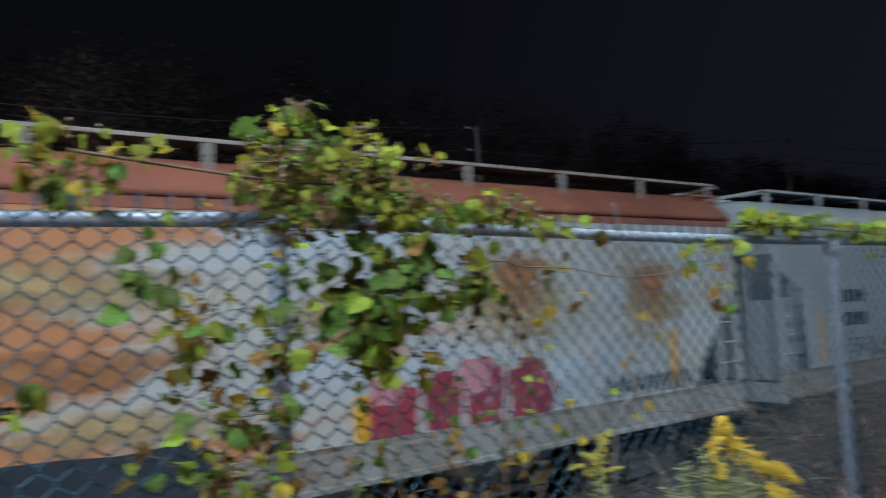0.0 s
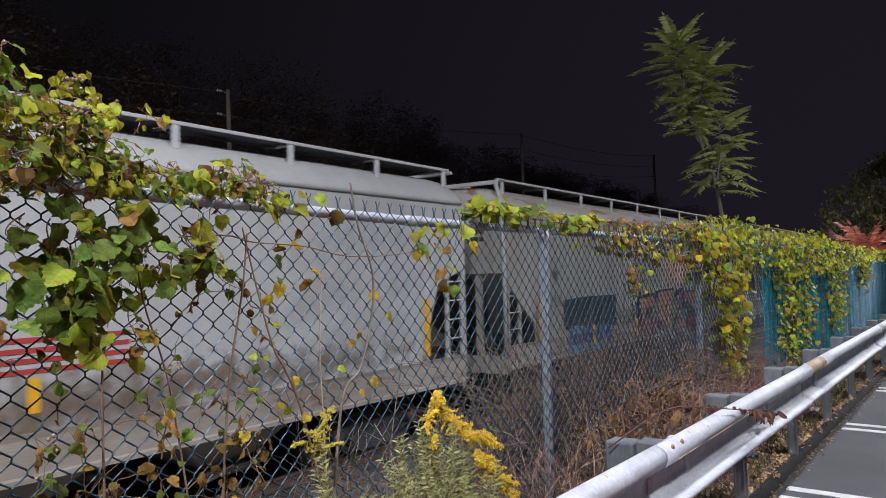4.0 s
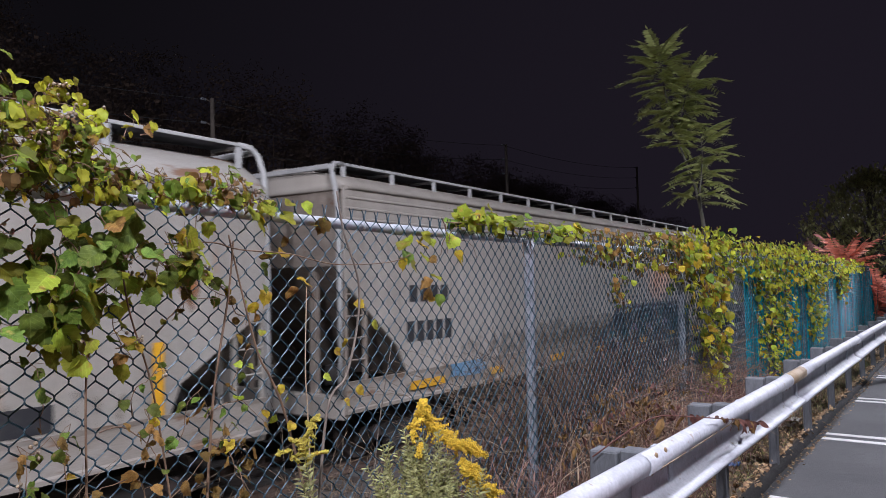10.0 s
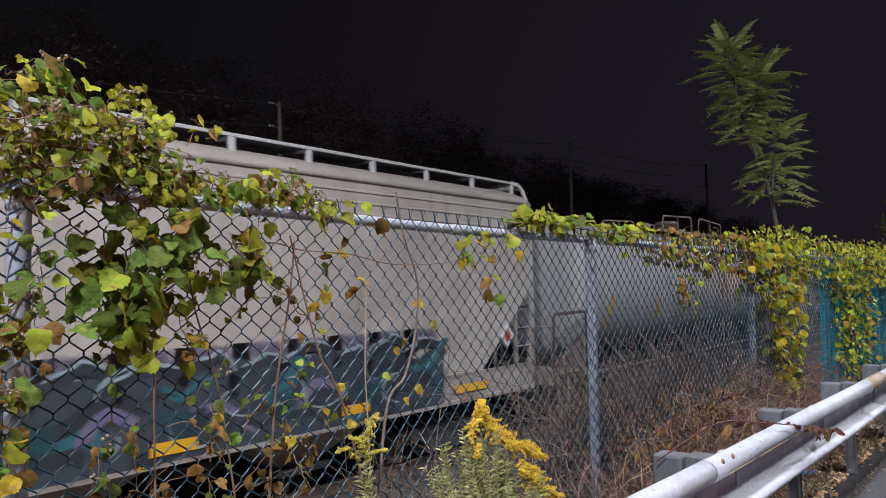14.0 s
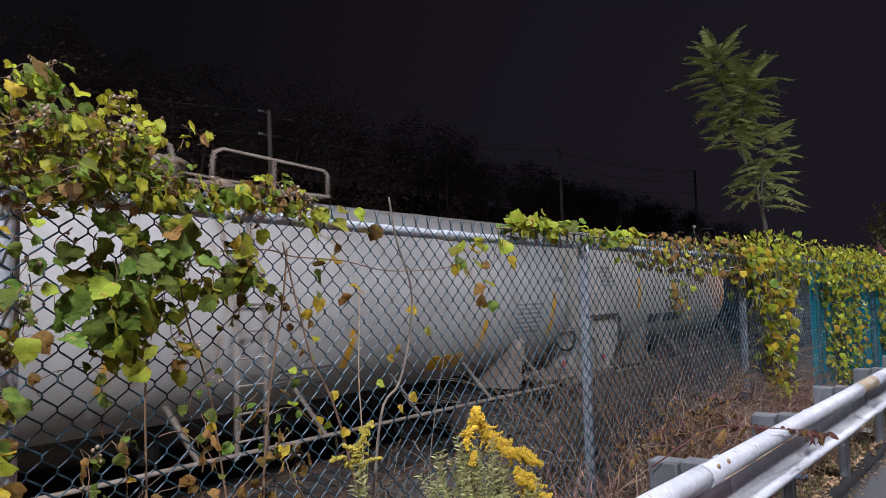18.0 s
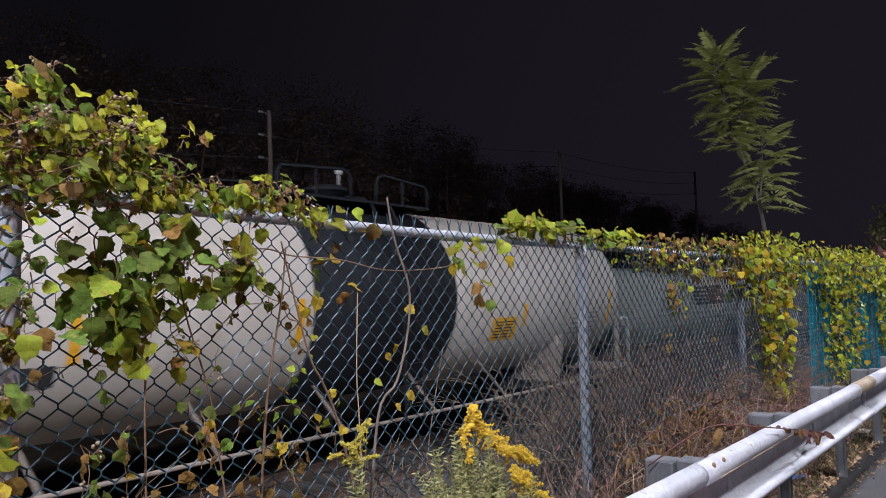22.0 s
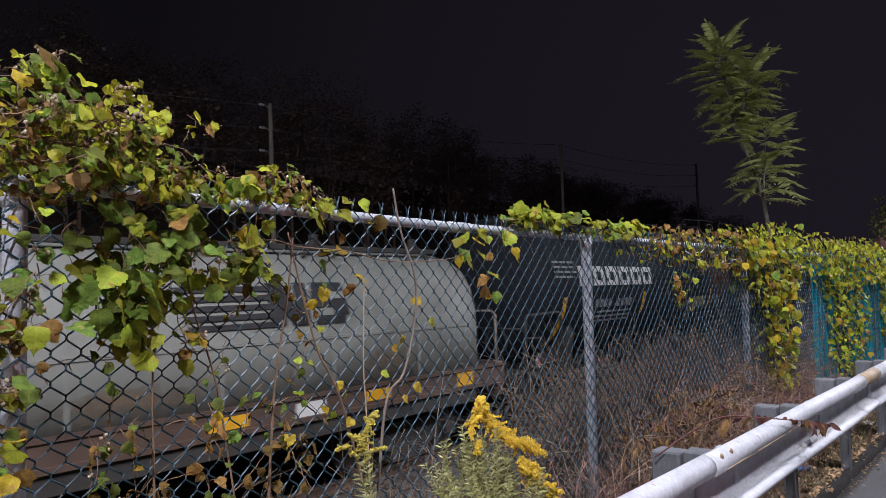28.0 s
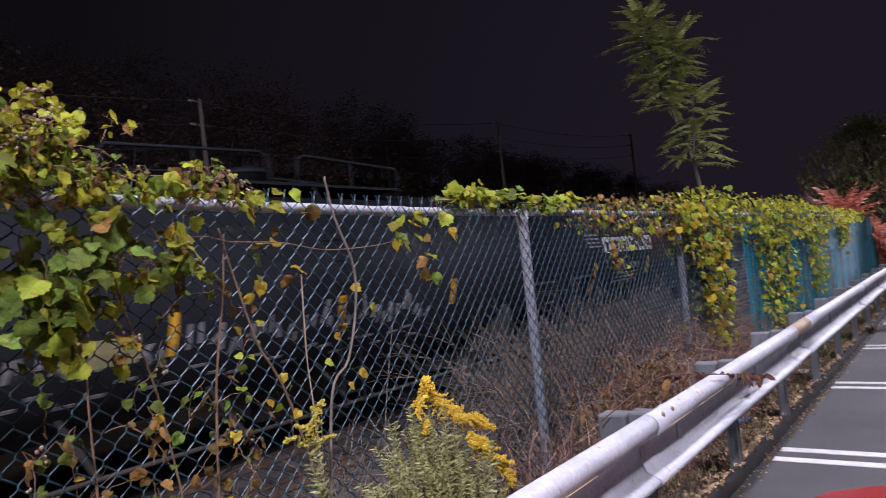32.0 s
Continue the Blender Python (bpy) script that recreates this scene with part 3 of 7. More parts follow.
def coupler(car, x, k):
    s = Shape().box(min(x, x + k * 0.5), max(x, x + k * 0.5), -0.09, 0.09, 0.72, 0.92, 0.02)
    s.box(min(x + k * 0.42, x + k * 0.72), max(x + k * 0.42, x + k * 0.72), -0.16, 0.14, 0.68, 0.96, 0.04)
    part("coupler", s, UNDER, car)
    part("air_hose", smooth(Shape().tube([(x, -0.35, 0.8), (x + k * 0.2, -0.35, 0.65), (x + k * 0.4, -0.3, 0.5), (x + k * 0.62, -0.2, 0.6)], 0.025, 6)), RUBBER, car)


def rolling(name, label, category, s0):
    car = thing(name, label, category, "freight cars of the passing train")
    CARS.append((car, s0))
    return car


def flat_mark(car, x0, x1, z0, z1, material, name="marking", y=-1.545, lean=0.0, lift=0.003):
    part(name, Shape().slab([(x0, z0), (x1, z0), (x1 + lean, z1), (x0 + lean, z1)], "y", y - lift, y), material, car)


def bars_of_text(car, x0, x1, z0, z1, n, material, y=-1.545, name="lettering_bar"):
    step = (x1 - x0) / n
    for i in range(n):
        flat_mark(car, x0 + i * step, x0 + (i + 0.72) * step, z0, z1, material, name, y)


def blob(car, cx, cz, w, h, colour, seed, y=-1.545, lift=0.003, lumps=5, name="spray_paint"):
    r = random.Random(seed)
    ph = [r.uniform(0, 6.3) for _ in range(3)]
    pts = []
    for i in range(28):
        a = 2 * math.pi * i / 28
        q = 1 + 0.1 * math.sin(lumps * a + ph[0]) + 0.06 * math.sin(2 * a + ph[1]) + 0.05 * math.sin(9 * a + ph[2])
        c, s = math.cos(a), math.sin(a)
        e = 0.55
        pts.append((cx + 0.5 * w * q * math.copysign(abs(c) ** e, c), cz + 0.5 * h * q * math.copysign(abs(s) ** e, s)))
    part(name, Shape().slab(pts, "y", y - lift, y), SPRAY[colour], car)


def patch(car, pts, colour, lift, y=-1.545):
    """A flat sprayed field with an outline of its own."""
    part("spray_paint", Shape().slab(pts, "y", -1.576 - lift, y), SPRAY[colour], car)


def stain(car, cx, cz, w, h, material, y=-1.545):
    """A soft-edged stain: a thin film that fades towards its rim."""
    ob = part("stain", Shape().slab([(-w / 2, -h / 2), (w / 2, -h / 2), (w / 2, h / 2), (-w / 2, h / 2)], "y", -0.0015, 0), material, car)
    ob.location = (cx, y, cz)


def spray_stroke(car, pts, width, colour, y=-1.545, lift=0.012):
    """One wavy spray line: a flat ribbon through the points."""
    s, left, right = Shape(), [], []
    for i, p in enumerate(pts):
        a, b = pts[max(i - 1, 0)], pts[min(i + 1, len(pts) - 1)]
        dx, dz = b[0] - a[0], b[1] - a[1]
        n = math.hypot(dx, dz) or 1
        w = width * (0.5 if i in (0, len(pts) - 1) else 1) / 2
        left.append((p[0] - dz / n * w, p[1] + dx / n * w))
        right.append((p[0] + dz / n * w, p[1] - dx / n * w))
    s.quad_strip([[(l[0], y - lift, l[1]), (r[0], y - lift, r[1]), (r[0], y, r[1]), (l[0], y, l[1])] for l, r in zip(left, right)])
    part("spray_line", s, SPRAY[colour], car)


def hopper(name, label, s0, length, paint, roof_paint, rail_step, cut_a, cut_b, ribs=(), hoop=True, bulkhead=False, rail_light=None, eave=4.13, rise=1.0, end_paint=None):
    """Covered hopper car; x runs back from its leading end, the near side is -y. cut: (height at the end, run, height, run at the sill)."""
    car = rolling(name, label, "hopper car", s0)
    half, sill = 1.54, 1.4
    rail_paint = rail_light or roof_paint
    end_paint = end_paint or paint
    for y0, y1 in ((-half, -half + 0.05), (half - 0.05, half)):
        za, d1, z1, d2 = cut_a
        zb, e1, z2, e2 = cut_b
        out = [(0, eave), (0, za), (d1, z1), (d2, sill), (length - e2, sill), (length - e1, z2), (length, zb), (length, eave)]
        part("side_sheet", Shape().slab(out, "y", y0, y1), paint, car)
        k = -1 if y0 < 0 else 1
        part("side_sill", Shape().slab([(k * (half - 0.04), 0.95), (k * (half + 0.035), 0.95), (k * (half + 0.035), 1.0), (k * (half + 0.015), 1.02), (k * (half + 0.015), 1.36), (k * (half + 0.03), 1.42), (k * (half - 0.04), 1.42)], "x", 0.02, length - 0.02), SILL if k < 0 else paint, car)
    # shallow welded seams down the near side
    n = int(length / 2.6)
    for i in range(1, n):
        x = length * i / n
        part("seam", Shape().box(x - 0.02, x + 0.02, -half - 0.006, -half, sill + 0.02, eave - 0.02), paint, car)
    for z in ribs:
        part("roof_rib", Shape().slab([(-half - 0.016, z - 0.018), (-half - 0.016, z + 0.004), (-half, z + 0.018), (-half, z - 0.018)], "x", 0.05, length - 0.05), paint, car)
    crown = [(half + 0.03, 0.02), (1.46, 0.17), (1.3, 0.29), (1.15, 0.38), (1.0, 0.44), (0.8, 0.485), (0.35, 0.52)]
    prof = [(-half - 0.03, eave - 0.05)] + [(-y, eave + z * rise) for y, z in crown] + [(y, eave + z * rise) for y, z in reversed(crown)] + [(half + 0.03, eave - 0.05)]
    rings = []
    for x, k, dz in ((0.0, 0.97, -0.1), (0.12, 0.995, -0.02), (0.4, 1, 0), (length - 0.4, 1, 0), (length - 0.12, 0.995, -0.02), (length, 0.97, -0.1)):
        rings.append([(x, y * k, z + (dz * max(0, (z - eave) / 0.52))) for y, z in prof])
    part("roof", smooth(Shape().quad_strip(rings)), roof_paint, car)
    n = int(length / 1.3)
    lid = smooth(Shape().lathe((0, 0.2, eave + 0.51 * rise), "z", [(0, 0.42), (0.08, 0.42), (0.11, 0.36), (0.125, 0.1)], 18)).mesh("hatch", roof_paint)
    for i in range(n):
        part("hatch", lid, None, car).location = (length * (i + 0.5) / n, 0, 0.09 * (1 - rise))
    # walkway of open grating on brackets along the near roof edge
    ry, rz = -1.3, 4.72
    part("walkway_edge", Shape().box(0.12, length - 0.12, ry - 0.03, ry - 0.005, rz - 0.022, rz + 0.022, 0.006), rail_paint, car)
    part("walkway", Shape().box(0.14, length - 0.14, ry - 0.004, -0.76, rz - 0.008, rz + 0.012), GRATE, car, "dark steel grating walkway")
    m = int((length - 0.5) / rail_step)
    post = Shape().box(-0.045 if rail_step > 1 else -0.025, 0.045 if rail_step > 1 else 0.025, -0.02, 0.02, eave + 0.28 * rise, rz - 0.023, 0.006)
    post = post.mesh("bracket", rail_paint)
    arm = Shape().box(-0.02, 0.02, 0.022, 0.52, rz - 0.05, rz - 0.009).mesh("bracket_arm", rail_paint)
    for i in range(m + 1):
        p = part("bracket", post, None, car)
        p.location = (0.25 + (length - 0.5) * i / m, ry, 0)
        part("bracket_arm", arm, None, p)
    if hoop:
        for x, k in ((0.0, -1), (length, 1)):
            part("end_rail", smooth(Shape().tube([(x - k * 0.25, ry, rz), (x - k * 0.05, ry, rz - 0.01), (x + k * 0.05, ry - 0.04, rz - 0.12), (x + k * 0.07, ry - 0.12, rz - 0.35), (x + k * 0.06, -1.47, 4.0), (x + k * 0.06, -1.49, 3.0), (x + k * 0.06, -1.49, 1.2)], 0.042, 6)), rail_paint, car)
            part("cross_rail", Shape().box(min(x, x + k * 0.06), max(x, x + k * 0.06), -1.3, 1.3, rz - 0.1, rz - 0.02, 0.01), rail_paint, car)
    else:
        for x, k in ((0.0, -1), (length, 1)):
            part("corner_post", Shape().box(x - 0.05, x + 0.05, -1.52, -1.44, 1.15, eave - 0.03, 0.01), paint, car)
            part("cross_rail", Shape().box(x - 0.03, x + 0.03, -1.3, 1.3, rz - 0.06, rz, 0.01), rail_paint, car)
    for x, k, cut in ((0.0, 1, cut_a), (length, -1, cut_b)):
        low = max(cut[0] + 0.25, 2.8)
        a, b = sorted((x + k * 0.06, x + k * 0.1))
        part("end_sheet", Shape().box(a, b, -half + 0.06, half - 0.06, low, eave - 0.03), end_paint, car)
        part("slope_sheet", Shape().quad_strip([[(x + k * 0.06, y, low), (x + k * 0.12, y, low + 0.03), (x + k * 2.5, y, 1.26), (x + k * 2.44, y, 1.22)] for y in (-half + 0.06, half - 0.06)]), end_paint, car)
        a, b = sorted((x, x + k * 1.5))
        part("end_platform", Shape().box(a, b, -1.47, 1.47, 1.14, 1.18), UNDER, car)
        a, b = sorted((x - k * 0.02, x + k * 0.16))
        part("end_sill", Shape().box(a, b, -1.5, 1.5, 0.86, 1.2, 0.02), paint, car)
        lad = part("ladder", Shape().box(min(x + k * 0.02, x + k * 0.07), max(x + k * 0.02, x + k * 0.07), -1.52, -1.46, 1.2, low + 0.1).box(min(x + k * 0.47, x + k * 0.52), max(x + k * 0.47, x + k * 0.52), -1.52, -1.46, 1.2, min(low, cut[0] + 0.2)), end_paint, car)
        for i in range(5):
            z = 1.4 + 0.33 * i
            part("rung", Shape().tube([(x + k * 0.05, -1.5, z), (x + k * 0.5, -1.5, z)], 0.016, 6), end_paint, lad)
        for y in (-0.75, 0.75):
            part("end_strut", Shape().box(min(x + k * 0.12, x + k * 0.22), max(x + k * 0.12, x + k * 0.22), y - 0.06, y + 0.06, 1.18, low), end_paint, car)
        if bulkhead and k == 1:
            part("bulkhead", Shape().box(x + 0.55, x + 0.6, -1.35, 1.35, 1.2, 2.7), end_paint, car)
        part("brake_cylinder", smooth(Shape().lathe((x + k * 0.9, -0.5, 1.4), "x", [(-0.3, 0.05), (-0.28, 0.17), (0.28, 0.17), (0.3, 0.05)], 14)), UNDER, car)
        coupler(car, x, -k)
        bogie(car, x + k * 2.0)
    part("centre_sill", Shape().box(0.1, length - 0.1, -0.18, 0.18, 0.7, 1.1), UNDER, car)
    bays = 3 if length < 17 else 4
    span = (length - 6.4) / bays
    for i in range(bays):
        x = 3.2 + span * (i + 0.5)
        w = span / 2 - 0.06
        part("hopper_bay", Shape().quad_strip([[(x - w, -1.45, 1.3), (x + w, -1.45, 1.3), (x + w, 1.45, 1.3), (x - w, 1.45, 1.3)], [(x - 0.35, -0.75, 0.4), (x + 0.35, -0.75, 0.4), (x + 0.35, 0.75, 0.4), (x - 0.35, 0.75, 0.4)]]), paint, car)
        part("outlet_gate", Shape().box(x - 0.45, x + 0.45, -0.95, 0.95, 0.3, 0.4, 0.02), UNDER, car)
    return car


def reflectors(car, spots, y=-1.56):
    for x, z, w, h in spots:
        part("reflector", Shape().box(x - w / 2, x + w / 2, y - 0.004, y, z, z + h), YELLOW, car)


# A: rust-stained white hopper
L_A = 19.2
car_a = hopper("hopper_car", "white covered hopper car heavily streaked with orange rust", -8.3, L_A, CAR_RUST, ROOF_RUST, 1.7, (2.9, 1.1, 2.05, 1.4), (3.05, 0.62, 2.28, 1.35), hoop=False, rail_light=GRIME_TAN)
for i, (x, z, w, h, c) in enumerate([(12.4, 1.62, 0.75, 0.8, "maroon"), (13.1, 1.6, 0.55, 0.9, "maroon"), (13.75, 1.7, 0.6, 0.95, "maroon"), (14.5, 1.65, 0.75, 0.8, "maroon"), (12.35, 1.95, 0.4, 0.35, "pink"), (13.6, 2.0, 0.5, 0.4, "pink"), (14.5, 2.0, 0.4, 0.3, "red")]):
    blob(car_a, x, z, w, h, c, i, lift=0.003 + 0.003 * (i > 3))
for i in range(6):
    x = 15.9 + 0.32 * i
    spray_stroke(car_a, [(x, 1.45), (x + 0.12, 1.75), (x + 0.2, 1.5), (x + 0.34, 1.72)], 0.09, "dark")
reflectors(car_a, [(17.45, 1.5, 0.14, 0.5), (17.45, 2.0, 0.14, 0.35), (12.0, 1.42, 0.18, 0.5), (6.5, 1.45, 0.16, 0.5)], -1.545)

part("rust_band", Shape().slab([(0.02, 3.93), (L_A - 0.02, 3.97), (L_A - 0.02, 4.12), (0.02, 4.12)], "y", -1.547, -1.54), ROOF_RUST, car_a)
for i, (x, z, w, h, m) in enumerate(((14.35, 3.0, 2.8, 2.0, OCHRE_FILM), (17.0, 2.9, 2.6, 2.0, OCHRE_FILM), (11.7, 2.8, 1.5, 1.0, OCHRE_FILM), (14.4, 3.15, 1.5, 1.2, RUST_FILM), (17.0, 3.05, 1.3, 1.0, RUST_FILM), (8.6, 2.45, 4.6, 0.7, RUST_FILM), (6.2, 2.3, 5.0, 0.8, RUST_FILM), (8.8, 3.2, 4.4, 0.9, OCHRE_FILM), (9.5, 1.9, 3.4, 0.6, OCHRE_FILM))):
    stain(car_a, x, z, w, h, m, -1.547 - 0.002 * i)
for x, z, w, h in ((2.4, 2.9, 2.2, 1.0), (4.6, 3.3, 3.0, 0.8)):
    stain(car_a, x, z, w, h, RUST_FILM, -1.547)
# Dark patches made up to fill a dark area of unknown cause.
for i, (x, z, w, h) in enumerate([(9.0, 1.34, 2.7, 0.78), (7.0, 1.36, 2.2, 0.8)]):
    blob(car_a, x, z, w, h, "dark", 300 + i, y=-1.576, lift=0.034)
for x0 in (L_A - 0.75,):
    box = part("roof_bracket", Shape().box(x0, x0 + 0.7, -1.34, -1.28, 4.5, 4.55).box(x0, x0 + 0.05, -1.34, -1.28, 4.3, 4.5).box(x0 + 0.65, x0 + 0.7, -1.34, -1.28, 4.3, 4.5).box(x0 + 0.1, x0 + 0.6, -1.33, -1.29, 4.32, 4.44), ROOF_RUST, car_a)

# B: light grey hopper with black reporting marks
L_B = 15.05
car_b = hopper("hopper_car", "clean light grey covered hopper car with black lettering", 12.2, L_B, CAR_GREY, ROOF_GREY, 1.7, (3.3, 0.72, 2.85, 0.85), (2.95, 0.8, 2.7, 1.3), hoop=False, bulkhead=True)
bars_of_text(car_b, 2.02, 3.05, 2.58, 2.82, 4, BLACK_MARK)
bars_of_text(car_b, 1.92, 3.1, 2.12, 2.38, 5, BLACK_MARK)
for z in (1.6, 1.72, 1.84):
    flat_mark(car_b, 2.0, 3.4, z, z + 0.03, GREY_MARK)
for i in range(4):
    flat_mark(car_b, 7.2 + 0.03 * i, 8.6, 1.98 + 0.1 * i, 2.03 + 0.1 * i, RED_MARK)
bars_of_text(car_b, 4.9, 5.6, 1.5, 1.6, 5, GREY_MARK)
reflectors(car_b, [(1.28, 1.95, 0.12, 0.45), (1.28, 1.5, 0.12, 0.4), (1.75, 2.1, 0.1, 0.2), (4.45, 1.6, 0.12, 0.32), (7.6, 1.6, 0.12, 0.34), (13.9, 1.5, 0.16, 0.95), (4.6, 2.0, 0.08, 0.18)], -1.545)
# long brown film over the lower side
stain(car_b, 8.0, 1.6, 18.0, 1.2, BROWN_FILM)
for j, z in enumerate((3.42, 3.6)):
    for i in range(4 + j):
        part("lettering_bar", Shape().box(0.056, 0.06, -0.95 + 0.16 * i, -0.83 + 0.16 * i, z, z + 0.1), BLACK_MARK, car_b)

# C: beige hopper with sprayed blocks
L_C = 18.98
car_c = hopper("hopper_car", "beige-grey covered hopper car sprayed with blue and red blocks", 28.77, L_C, CAR_BEIGE, ROOF_BEIGE, 1.71, (2.6, 1.06, 1.77, 1.15), (2.57, 1.3, 1.75, 1.45), rail_light=ROOF_GREY)
patch(car_c, [(2.37, 1.6), (2.36, 2.22), (3.4, 2.26), (5.26, 2.25), (5.24, 1.5), (3.9, 1.52)], "slate", 0.003)
patch(car_c, [(2.6, 1.43), (2.72, 1.64), (3.3, 1.6), (3.36, 1.52), (3.75, 1.6), (4.4, 1.5), (4.86, 1.48), (4.9, 1.43)], "blue", 0.006)
patch(car_c, [(2.5, 1.0), (2.55, 1.42), (4.92, 1.42), (4.95, 0.97)], "blue", 0.006)
patch(car_c, [(2.74, 1.44), (2.78, 1.63), (3.28, 1.59), (3.1, 1.44)], "pale_blue", 0.009)
patch(car_c, [(2.5, 1.02), (2.56, 1.2), (4.9, 1.12), (4.95, 0.99)], "pale_blue", 0.009)
for i in range(4):
    spray_stroke(car_c, [(3.3 + 0.42 * i, 1.44), (3.38 + 0.42 * i, 1.54), (3.5 + 0.42 * i, 1.47)], 0.045, "pale_blue", lift=0.045)
patch(car_c, [(7.98, 0.98), (9.15, 1.1), (9.71, 0.93), (12.77, 1.2), (12.81, 0.88), (10.54, 0.67), (8.41, 0.75)], "chalk", 0.002)
patch(car_c, [(6.7, 1.87), (6.85, 2.14), (7.49, 2.18), (8.1, 2.2), (8.11, 1.65), (8.08, 1.04), (6.72, 1.05)], "dark", 0.003)
patch(car_c, [(6.91, 2.06), (8.02, 2.13), (8.07, 1.7), (6.96, 1.73)], "orange", 0.006)
patch(car_c, [(6.87, 2.07), (7.07, 2.1), (7.05, 1.84), (6.9, 1.82)], "pink", 0.008)
patch(car_c, [(7.05, 1.52), (8.03, 1.48), (8.07, 1.07), (6.74, 1.09), (6.78, 1.39)], "red", 0.006)
patch(car_c, [(7.03, 1.73), (7.31, 1.74), (7.29, 1.49), (7.05, 1.51)], "orange", 0.006)
patch(car_c, [(7.35, 1.8), (7.55, 1.8), (7.48, 1.51), (7.31, 1.5)], "dark", 0.009)
patch(car_c, [(7.64, 1.8), (7.85, 1.8), (7.8, 1.54), (7.61, 1.55)], "dark", 0.009)
patch(car_c, [(7.77, 1.73), (8.01, 1.93), (8.35, 2.0), (8.26, 1.54), (7.96, 1.39), (7.82, 1.57)], "green", 0.010)
patch(car_c, [(8.12, 1.99), (8.3, 2.24), (8.6, 2.27), (9.74, 2.29), (9.76, 2.08), (9.41, 1.48), (9.21, 1.13), (8.55, 1.09), (8.2, 1.28)], "dark", 0.003)
patch(car_c, [(8.38, 2.14), (8.6, 2.22), (9.64, 2.23), (9.72, 2.09), (9.33, 1.48), (8.58, 1.37), (8.4, 1.37), (8.32, 1.84)], "orange", 0.006)
patch(car_c, [(8.31, 2.15), (8.5, 2.19), (8.46, 1.9), (8.33, 1.89)], "pink", 0.008)
patch(car_c, [(8.92, 1.78), (9.06, 1.83), (9.04, 1.56), (8.89, 1.45)], "dark", 0.009)
patch(car_c, [(8.56, 1.38), (9.27, 1.5), (9.21, 1.17), (8.58, 1.1)], "red", 0.007)
patch(car_c, [(9.41, 1.85), (9.74, 2.0), (9.98, 2.03), (9.86, 1.64), (9.54, 1.21), (9.47, 1.6)], "green", 0.010)
patch(car_c, [(9.91, 2.2), (10.62, 2.28), (10.72, 1.93), (10.56, 1.57), (11.01, 1.29), (10.78, 0.86), (10.25, 0.72), (9.65, 0.94), (9.53, 1.17), (9.83, 1.78)], "dark", 0.003)
patch(car_c, [(10.22, 2.12), (10.59, 2.21), (10.59, 1.98), (10.22, 1.67), (10.0, 1.71)], "red", 0.006)
patch(car_c, [(10.01, 2.05), (10.16, 2.07), (10.08, 1.85)], "chalk", 0.007)
patch(car_c, [(9.89, 1.34), (10.8, 1.3), (10.74, 0.91), (9.79, 0.92), (9.69, 1.11)], "orange", 0.006)
patch(car_c, [(10.2, 1.6), (10.94, 1.63), (10.87, 1.3), (10.13, 1.34)], "green", 0.006)
patch(car_c, [(10.67, 2.09), (10.96, 2.18), (11.7, 2.18), (12.03, 2.05), (12.16, 1.77), (12.21, 0.9), (10.92, 0.87), (10.93, 1.12), (10.56, 1.62)], "dark", 0.003)
patch(car_c, [(10.96, 2.11), (11.7, 2.12), (12.0, 1.95), (12.08, 1.57), (11.76, 1.44), (11.43, 1.69), (10.95, 1.81), (10.76, 1.96)], "orange", 0.006)
patch(car_c, [(10.74, 2.08), (11.05, 2.11), (10.95, 1.9), (10.74, 1.87)], "pink", 0.008)
patch(car_c, [(11.1, 1.46), (11.85, 1.45), (12.04, 1.2), (11.84, 1.09), (10.94, 1.11), (11.01, 1.34)], "red", 0.007)
patch(car_c, [(10.94, 1.1), (11.85, 1.09), (12.19, 1.0), (12.15, 0.86), (10.94, 0.89)], "red", 0.006)
patch(car_c, [(12.24, 1.86), (12.72, 1.88), (13.21, 1.67), (12.98, 1.37), (12.5, 1.16), (12.18, 1.3)], "green", 0.003)
patch(car_c, [(12.68, 1.51), (13.84, 1.63), (14.53, 1.64), (14.79, 1.32), (12.79, 1.24)], "olive_haze", 0.002)
patch(car_c, [(14.35, 1.62), (14.85, 1.62), (14.79, 1.39), (14.35, 1.41)], "orange", 0.004)
patch(car_c, [(12.82, 0.95), (13.39, 0.94), (13.32, 0.81), (12.85, 0.83)], "maroon", 0.004)
patch(car_c, [(13.81, 0.99), (14.45, 0.98), (14.37, 0.86), (13.85, 0.87)], "maroon", 0.004)
bars_of_text(car_c, 1.75, 2.35, 2.1, 2.35, 4, GREY_MARK)
reflectors(car_c, [(1.2, 1.43, 0.13, 0.85), (3.86, 1.1, 0.14, 0.49), (6.62, 1.08, 0.13, 0.5), (9.15, 1.2, 0.13, 0.55), (12.15, 1.4, 0.12, 0.42), (17.35, 1.43, 0.14, 0.82)], -1.588)
flat_mark(car_c, 15.6, 16.2, 1.45, 1.72, BLACK_MARK)
for i in range(3):
    blob(car_c, 14.1 + 0.42 * i, 1.62, 0.36, 0.22, "red", 100 + i)
for j, z in enumerate((3.5, 3.65)):
    bars = 3 + j
    for i in range(bars):
        part("lettering_bar", Shape().box(0.056, 0.06, -0.95 + 0.13 * i, -0.85 + 0.13 * i, z, z + 0.09), BLACK_MARK, car_c)

